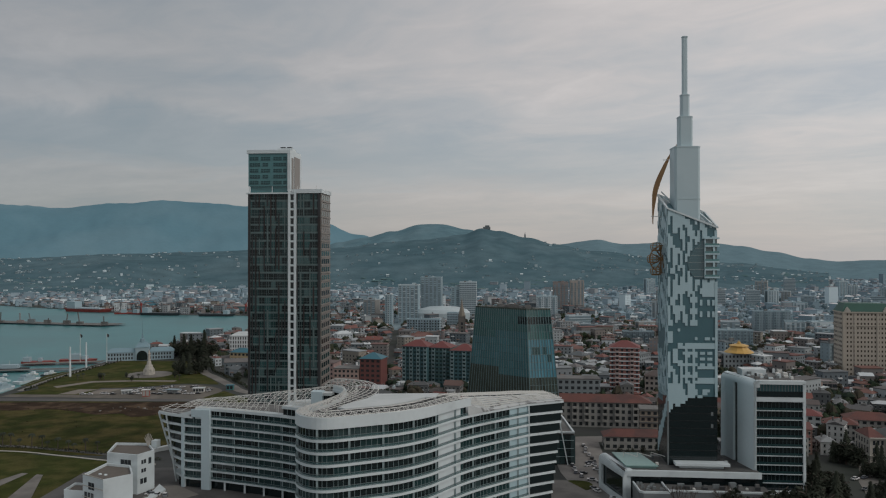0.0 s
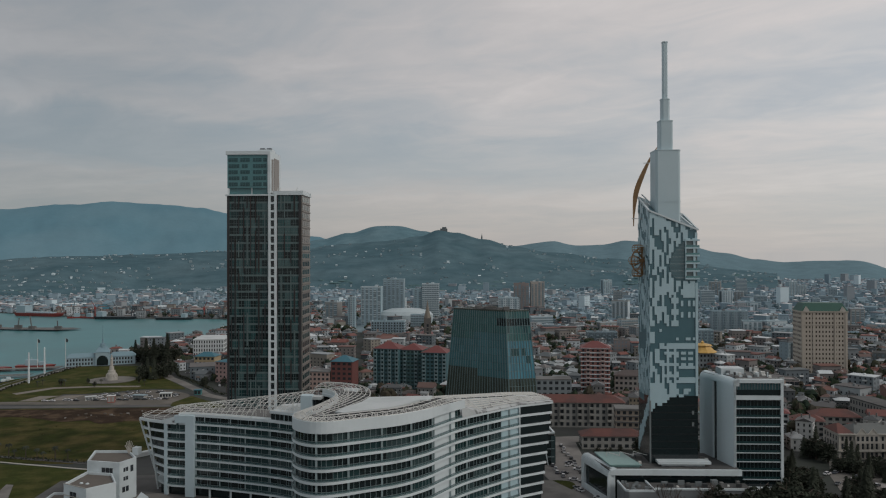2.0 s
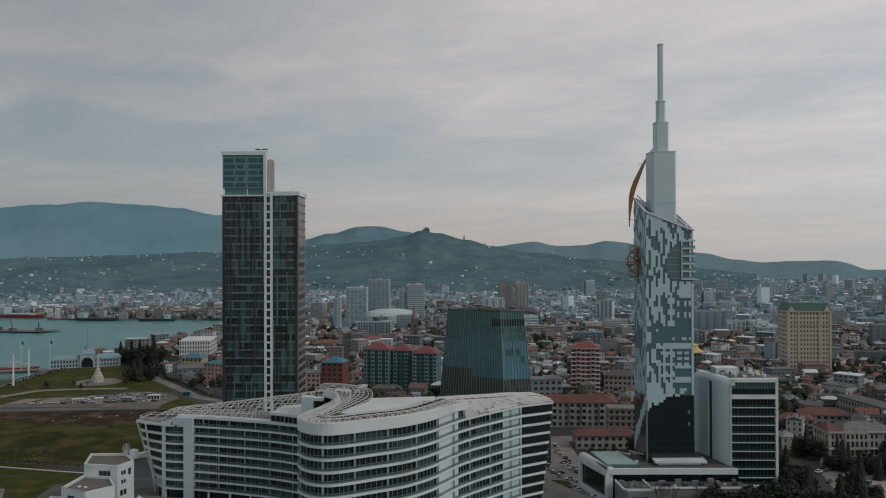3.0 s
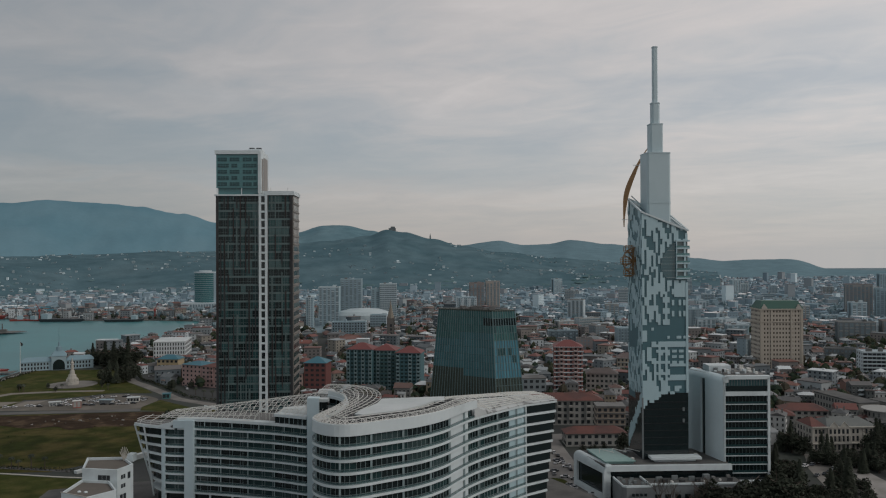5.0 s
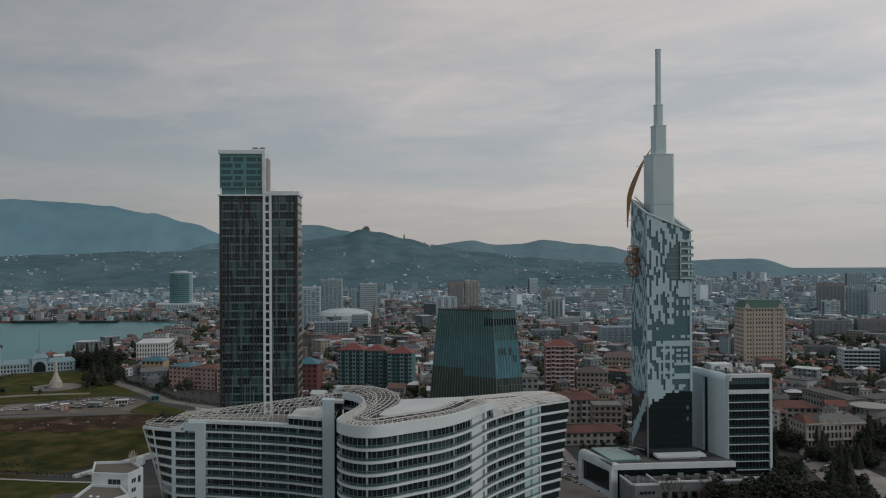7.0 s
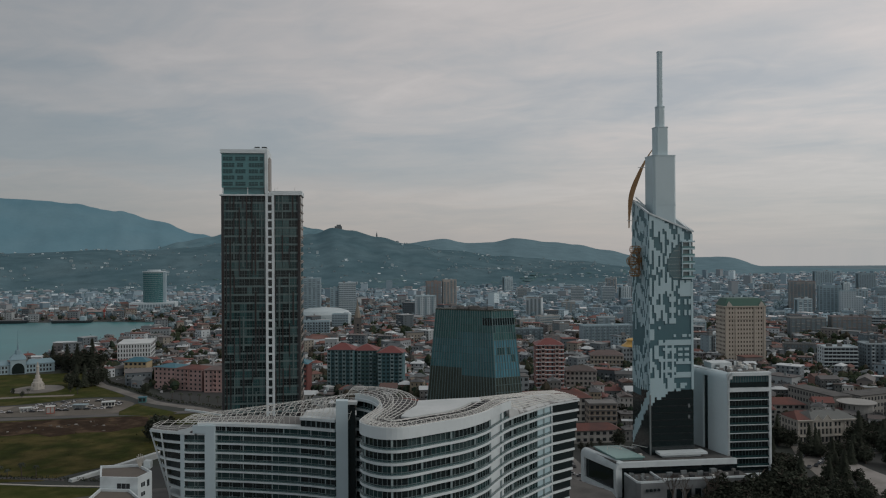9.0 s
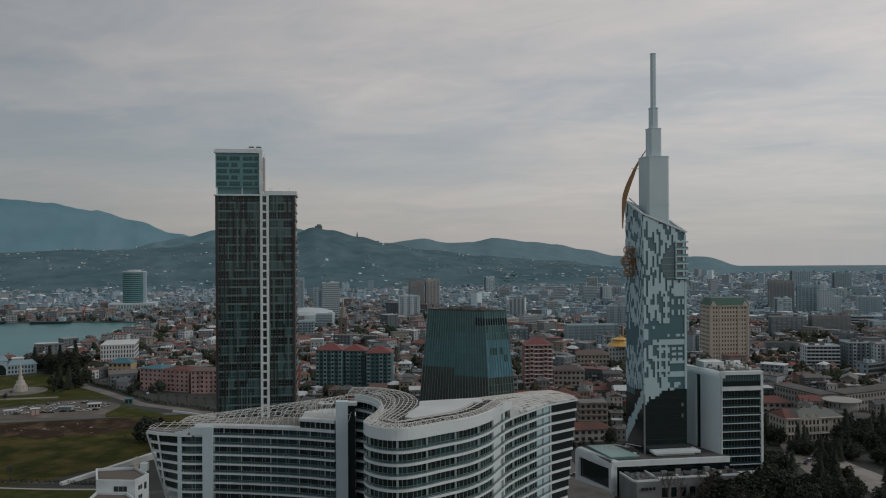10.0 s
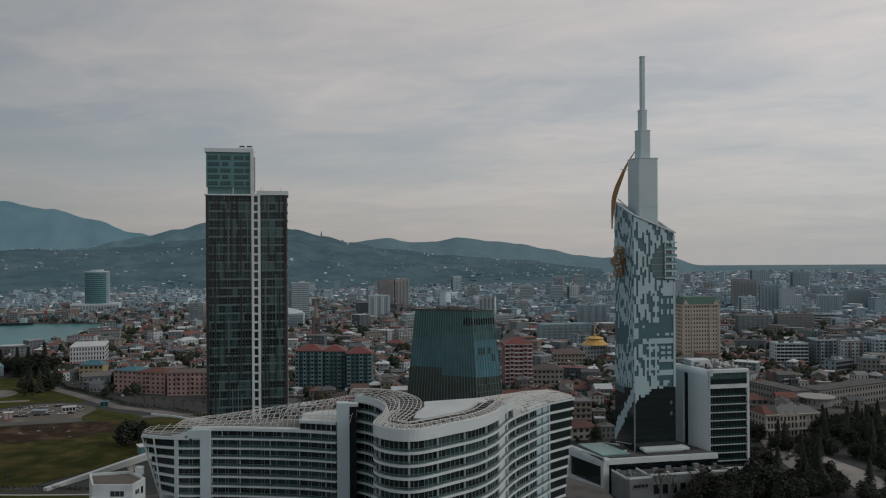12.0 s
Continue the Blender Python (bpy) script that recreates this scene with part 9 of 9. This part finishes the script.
# the plain's colour holds painted haze, far paler than the near ground
flat("plain_far", [(-2300, 2450), (-820, 1640), (-225, 1460), (-150, 1080), (350, 1060), (900, 700), (2600, 800), (4850, 2300), (4850, 4930), (-2300, 4930)], 0.08, FAR_PLAIN, "plain beyond the town, painted blue-grey for haze")

# trees of the town
b, b_far = Build(), Build()
rtt = random.Random(9)
for i in range(4600):
    y = 430 + 1700 * rtt.random() ** 1.3
    x = rtt.uniform(-0.55 * y, 0.95 * y)
    if not free(x, y, 2):
        continue
    r = rtt.uniform(2.2, 4.8)
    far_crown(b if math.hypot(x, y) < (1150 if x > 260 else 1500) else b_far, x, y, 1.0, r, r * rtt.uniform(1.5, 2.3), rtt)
for i in range(560):
    # darker groups of larger trees
    y = 440 + 1300 * rtt.random() ** 1.2
    x = rtt.uniform(-0.3 * y, 0.95 * y)
    for j in range(rtt.randint(3, 7)):
        px, py = x + rtt.gauss(0, 9), y + rtt.gauss(0, 9)
        if free(px, py, 2):
            r = rtt.uniform(3.5, 6.5)
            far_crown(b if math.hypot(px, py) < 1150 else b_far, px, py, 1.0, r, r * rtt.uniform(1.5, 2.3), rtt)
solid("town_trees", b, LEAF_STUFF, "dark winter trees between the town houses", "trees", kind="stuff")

# far trees get a paler, bluer leaf colour as painted haze
solid("far_town_trees", b_far, mat("hazed_foliage", (0.07, 0.095, 0.1), 0.95, island=True, palette=[(0.115, 0.175, 0.196), (0.142, 0.203, 0.228), (0.162, 0.217, 0.239)]), "winter trees of the far town, tinted with painted haze", "trees", kind="stuff")

# houses on the hill slopes, in loose hamlets, with haze painted pale blue
walls, roofs = Build(), Build()
rw = random.Random(15)
count = 0
while count < 1350:
    V = H_FRONT.v if count < 1150 else H_BACK.v
    p = V[rw.randrange(0, int(len(V) * 0.98))]
    if p[2] < 4 or rw.random() < p[2] / 170:
        continue
    if noise.noise((p[0] / 160, p[1] / 160, 7)) < rw.uniform(-0.25, 0.45):
        continue
    x, y = p[0] + rw.uniform(-22, 22), p[1] + rw.uniform(-14, 14)
    w, d, h = rw.uniform(3, 9), rw.uniform(5, 8), rw.uniform(0.8, 3.0)
    walls.box(x - w / 2, x + w / 2, y - d / 2, y + d / 2, p[2] - 8, p[2] + h)
    roof_shape(roofs, x, y, w, d, p[2] + h, rw.choice([0, 1, 2]), 0, 0, rw)
    count += 1
solid("hill_house_walls", walls, mat("hazed_hill_render", (0.5, 0.5, 0.5), 0.9, island=True, palette=[(0.22, 0.29, 0.315), (0.34, 0.42, 0.45), (0.17, 0.235, 0.26), (0.58, 0.68, 0.71), (0.20, 0.27, 0.295), (0.25, 0.32, 0.345)]), "walls of houses on the hill, paled by painted haze", "houses", kind="stuff")
solid("hill_house_roofs", roofs, mat("hazed_hill_roofing", (0.3, 0.3, 0.3), 0.8, island=True, palette=[(0.14, 0.20, 0.225), (0.22, 0.28, 0.30), (0.15, 0.20, 0.225), (0.62, 0.71, 0.74), (0.155, 0.215, 0.24), (0.18, 0.235, 0.26)]), "roofs on the hill, paled and blued by painted haze", "roofs", kind="stuff")


# woods on the slopes: low rounded tree clumps over the hill
def woods(name, H, num, zlo, zhi, m, thin, big=1.0):
    b = Build()
    for i in range(num):
        k = rw.randrange(0, len(H.v) - 30)
        p = H.v[k]
        q = H.v[k + 27] if k + 27 < len(H.v) - 5 else p
        if k % 27 == 26:
            continue
        t, r, o = rw.random(), rw.random(), H.v[k + 1]
        x, y, z = (p[j] + (q[j] - p[j]) * t + (o[j] - p[j]) * r for j in range(3))
        if not zlo < z < zhi or abs(p[2] - q[2]) > 60 or noise.noise((x / 110, y / 110, 3)) < thin:
            continue
        for j in range(3):
            cx, cy = x + rw.gauss(0, 9), y + rw.gauss(0, 7)
            r, h, an = rw.uniform(4.0, 10.0) * big, rw.uniform(0.8, 2.4) * big, rw.uniform(0, 6.28)
            n = len(b.v)
            for lvl, rad in ((-1.5, 1.25), (0.45, 0.8), (0.85, 0.45)):
                for g in range(6):
                    f = r * rad * rw.uniform(0.75, 1.2)
                    b.v.append((cx + f * math.cos(an + g * 1.0472), cy + f * math.sin(an + g * 1.0472), z + (h * lvl if lvl > 0 else lvl)))
            b.v.append((cx, cy, z + h))
            for e in (0, 6):
                for g in range(6):
                    b.f.append((n + e + g, n + e + (g + 1) % 6, n + e + 6 + (g + 1) % 6, n + e + 6 + g))
            for g in range(6):
                b.f.append((n + 12 + g, n + 12 + (g + 1) % 6, n + 18))
            b.m.extend([0] * 18)
    ob = solid(name, b, m, "winter woods on the hill slope, tinted with painted haze", "trees", kind="stuff")
    ob.data.polygons.foreach_set("use_smooth", [True] * len(b.f))


# blue-green leaf tones here include painted distance haze
woods("foot_woods", H_FRONT, 2600, 3, 34, mat("hazed_foot_foliage", (0.07, 0.11, 0.12), 1.0, spec=0.0, var=0.35, scale=0.03, island=True, palette=[(0.098, 0.165, 0.172), (0.112, 0.176, 0.184), (0.088, 0.155, 0.156)]), 0.2)

# castle-like house on the hilltop
b = Build()
cx, cy, cz = 185, 3180, 196
b.box(cx - 14, cx + 14, cy - 8, cy + 8, cz - 12, cz + 10)
b.box(cx - 6, cx + 10, cy - 8, cy + 8, cz + 10, cz + 16)
b.box(cx - 24, cx - 18, cy - 4, cy + 4, cz - 12, cz + 4)
solid("hilltop_house", b, GREY_APT, "grey castle-like house on the hilltop", "house")
b = Build()
lathe(b, 336, 3165, [(3, 140), (3, 172), (1, 180), (0.2, 186)], 8)
solid("hilltop_tower", b, GREY_APT, "small tower on the hill crest", "tower")

# cars along the streets of the town
b = Build()
rc = random.Random(61)
for i in range(1500):
    u, v = 78 * rc.randint(-8, 14) + 3.5 + rc.choice([-4.2, 4.2]), rc.uniform(380, 1000)
    if i % 3 == 0:
        u, v = rc.uniform(-350, 800), 92 * rc.randint(4, 11) + 3.5 + rc.choice([-4.2, 4.2])
    x, y = (0.97 * u - 0.24 * v) / 0.9985, (0.97 * v + 0.24 * u) / 0.9985
    if not free(x, y, 1) or (y < 470 and x < 60):
        continue
    a = math.atan2(0.24, 0.97) + (0 if i % 3 == 0 else math.pi / 2)
    cs, sn = math.cos(a), math.sin(a)
    for l, w, z0, z1 in ((2.1, 0.9, 0.3, 0.95), (1.2, 0.8, 0.95, 1.5)):
        b.prism([(x + p * cs - q * sn, y + p * sn + q * cs) for p, q in ((-l, -w), (l, -w), (l, w), (-l, w))], z0, z1)
solid("street_cars", b, mat("street_car_paint", (0.4, 0.4, 0.4), 0.35, island=True, palette=[(0.6, 0.6, 0.6), (0.04, 0.04, 0.045), (0.25, 0.26, 0.27), (0.65, 0.65, 0.65), (0.02, 0.02, 0.02), (0.4, 0.41, 0.42)]), "parked cars along the town streets", "cars", kind="stuff")

# church with a tall stone steeple
church = thing("church", (25, 912, 0), "stone church with a tall pointed steeple", "church")
b = Build()
b.box(-7, 7, 0, 30, 0, 13)
part("nave", b, mat("brown_stone", (0.115, 0.108, 0.10), 0.85, var=0.3, scale=0.4), church)
b = Build()
b.box(-3.6, 3.6, -7, 0, 0, 32)
# corner buttresses and string courses
for x0 in (-4.0, 3.2):
    for y0 in (-7.4, -0.4):
        b.box(x0, x0 + 0.8, y0, y0 + 0.8, 0, 33.5)
for z0 in (10, 18.5, 27, 31.6):
    b.box(-3.9, 3.9, -7.3, 0.3, z0, z0 + 0.6)
part("steeple", b, mat("brown_stone", (0.115, 0.108, 0.10), 0.85, var=0.3, scale=0.4), church, "brown stone steeple")
b = Build()
lathe(b, 0, -3.5, [(4.0, 32), (3.2, 36), (1.4, 44), (0.1, 53)], 8)
part("steeple_roof", b, mat("ochre_stone", (0.20, 0.178, 0.145), 0.8, var=0.3, scale=0.5), church, "pointed ochre steeple roof")
b = Build()
for f in range(5):
    b.box(-1.2, 1.2, -7.1, -6.9, 4 + f * 4.6, 7 + f * 4.6)
part("steeple_window", b, WINDOW, church)
b = Build()
roof_shape(b, 0, 15, 14, 30, 13, 1, 0, 0, random.Random(1))
part("nave_roof", b, RED_ROOF, church)

# golden domed corner house
dome = thing("domed_house", (263, 700, 0), "grey corner house with a gold dome", "building")
b = Build()
b.box(-16, 14, -8, 10, 0, 17)
part("wall", b, GREY_APT, dome)
b = Build()
lathe(b, 0, 0, [(12.6, 17), (12.4, 17.5), (9.6, 19.2), (7.6, 21.4), (7.0, 22.4), (8.4, 22.7), (8.2, 23.2), (4.6, 24.2), (1.6, 24.6), (1.4, 26.0), (0.3, 26.4), (0.15, 28)], 12)
part("dome", b, mat("gold_roofing", (0.50, 0.31, 0.085), 0.5, metal=0.1, var=0.25, scale=0.6), dome, "gold dome")
b = Build()
for f in range(4):
    for k in range(9):
        b.box(-14.5 + k * 3.2, -13 + k * 3.2, -8.1, -7.9, f * 4 + 1.2, f * 4 + 3.2)
tagged(part("window_rows", b, WINDOW, dome), kind="stuff")

# oval sports hall
b = Build()
lathe(b, 0, 0, [(40, 0), (41, 12), (36, 16), (22, 19), (0.5, 20)], 28)
hall = solid("sports_hall", b, mat("pale_green_sheet", (0.40, 0.47, 0.49), 0.5), "pale oval hall with a low curved roof", "building")
hall.location, hall.scale = (4, 1190, 0), (1.0, 0.6, 1.25)

# port sheds and tanks on the far quay
rp = random.Random(19)
for i in range(60):
    s = rp.random()
    p = lerp((-880, 1600), (-230, 1330), s)
    x, y = p[0] + rp.uniform(-20, 20), p[1] + rp.uniform(12, 120) + 35
    b = Build()
    if i % 3 == 0:
        lathe(b, x, y, [(6.5, 0), (6.5, 6.5), (0.5, 7.6)], 16)
        solid("storage_tank", b, rp.choice([GREY_APT, WHITE, CONCRETE]), "pale round storage tank at the port", "tank", "storage tanks")
    else:
        w, d, h = rp.uniform(10, 30), rp.uniform(8, 14), rp.uniform(4, 8)
        b.box(x - w / 2, x + w / 2, y - d / 2, y + d / 2, 0, h)
        roof_shape(b, x, y, w, d, h, 1, 0, 1, rp)
        solid("port_shed", b, [rp.choice([GREY_APT, CONCRETE, CREAM, TEAL_APT]), rp.choice([CONCRETE, BLUE_ROOF, GREY_APT, RUST, WHITE])], "long port shed on the far quay", "shed", "port sheds")
for i in range(7):
    x, y = -560 + i * 38, 1400 - i * 6
    b = Build()
    b.beam((x, y, 0), (x, y, 17), 1.2)
    b.beam((x, y, 16), (x + rp.uniform(-11, 11), y - 8, 26), 0.7)
    b.box(x - 1.6, x + 1.6, y - 1.6, y + 1.6, 12, 16)
    solid("harbour_crane", b, rp.choice([MULLION_G, GREY_APT, HULL_RED]), "slim harbour crane on the quay", "crane", "harbour cranes")

# hedges and debris round the meadow
b = Build()
rg = random.Random(44)
for x, y in smooth_line([(-300, 427), (-231, 428.5), (-175, 415), (-140, 402)], 0.8):
    crown(b, x + rg.uniform(-0.6, 0.6), y + rg.uniform(-0.6, 0.6), 0.1, 0.9, 1.5, 6, rg, 0.45)
solid("hedge", b, LEAF_STUFF, "dark clipped hedge along the path", "hedge", kind="stuff")
b = Build()
for x, y in smooth_line(offset(ROADLINE, -8.5), 0.9):
    crown(b, x + rg.uniform(-0.8, 0.8), y + rg.uniform(-0.8, 0.8), 0.1, 1.2, 1.9, 7, rg, 0.5)
solid("hedge", b, LEAF_STUFF, "dark hedge along the curved road", "hedge", kind="stuff")
b = Build()
for i in range(22):
    x, y = rg.gauss(-195, 26), rg.gauss(532, 7)
    if not inside((x, y), [(-300, 524), (-150, 514), (-140, 548), (-300, 556)]):
        continue
    r = rg.uniform(0.3, 1.3)
    b.prism([(x + r * math.cos(a) * rg.uniform(0.6, 1.2), y + r * math.sin(a) * rg.uniform(0.6, 1.2)) for a in (0, 1.1, 2.3, 3.4, 4.6, 5.5)], 0, rg.uniform(0.3, 0.9))
solid("rubble", b, mat("pale_rubble", (0.26, 0.24, 0.22), 0.9, island=True, palette=[(0.09, 0.078, 0.062), (0.24, 0.23, 0.21), (0.11, 0.095, 0.078), (0.06, 0.048, 0.036)]), "scattered pale rubble on bare earth", "rubble", kind="stuff")
b = Build()
for i in range(70):
    x, y = rg.uniform(-330, -70), rg.uniform(425, 560)
    if inside((x, y), [(-420, 380), (-300, 430), (-175, 418), (-125, 460), (-70, 475), (-65, 556), (-330, 560)]):
        crown(b, x, y, 0.1, rg.uniform(0.4, 1.8), rg.uniform(0.2, 0.6), 7, rg, 0.45)
solid("meadow_tufts", b, mat("dry_tufts", (0.07, 0.065, 0.03), 0.95, island=True, palette=[(0.040, 0.042, 0.009), (0.050, 0.046, 0.014), (0.036, 0.038, 0.008)]), "dry tufts and weeds in the meadow", "grass", kind="stuff")
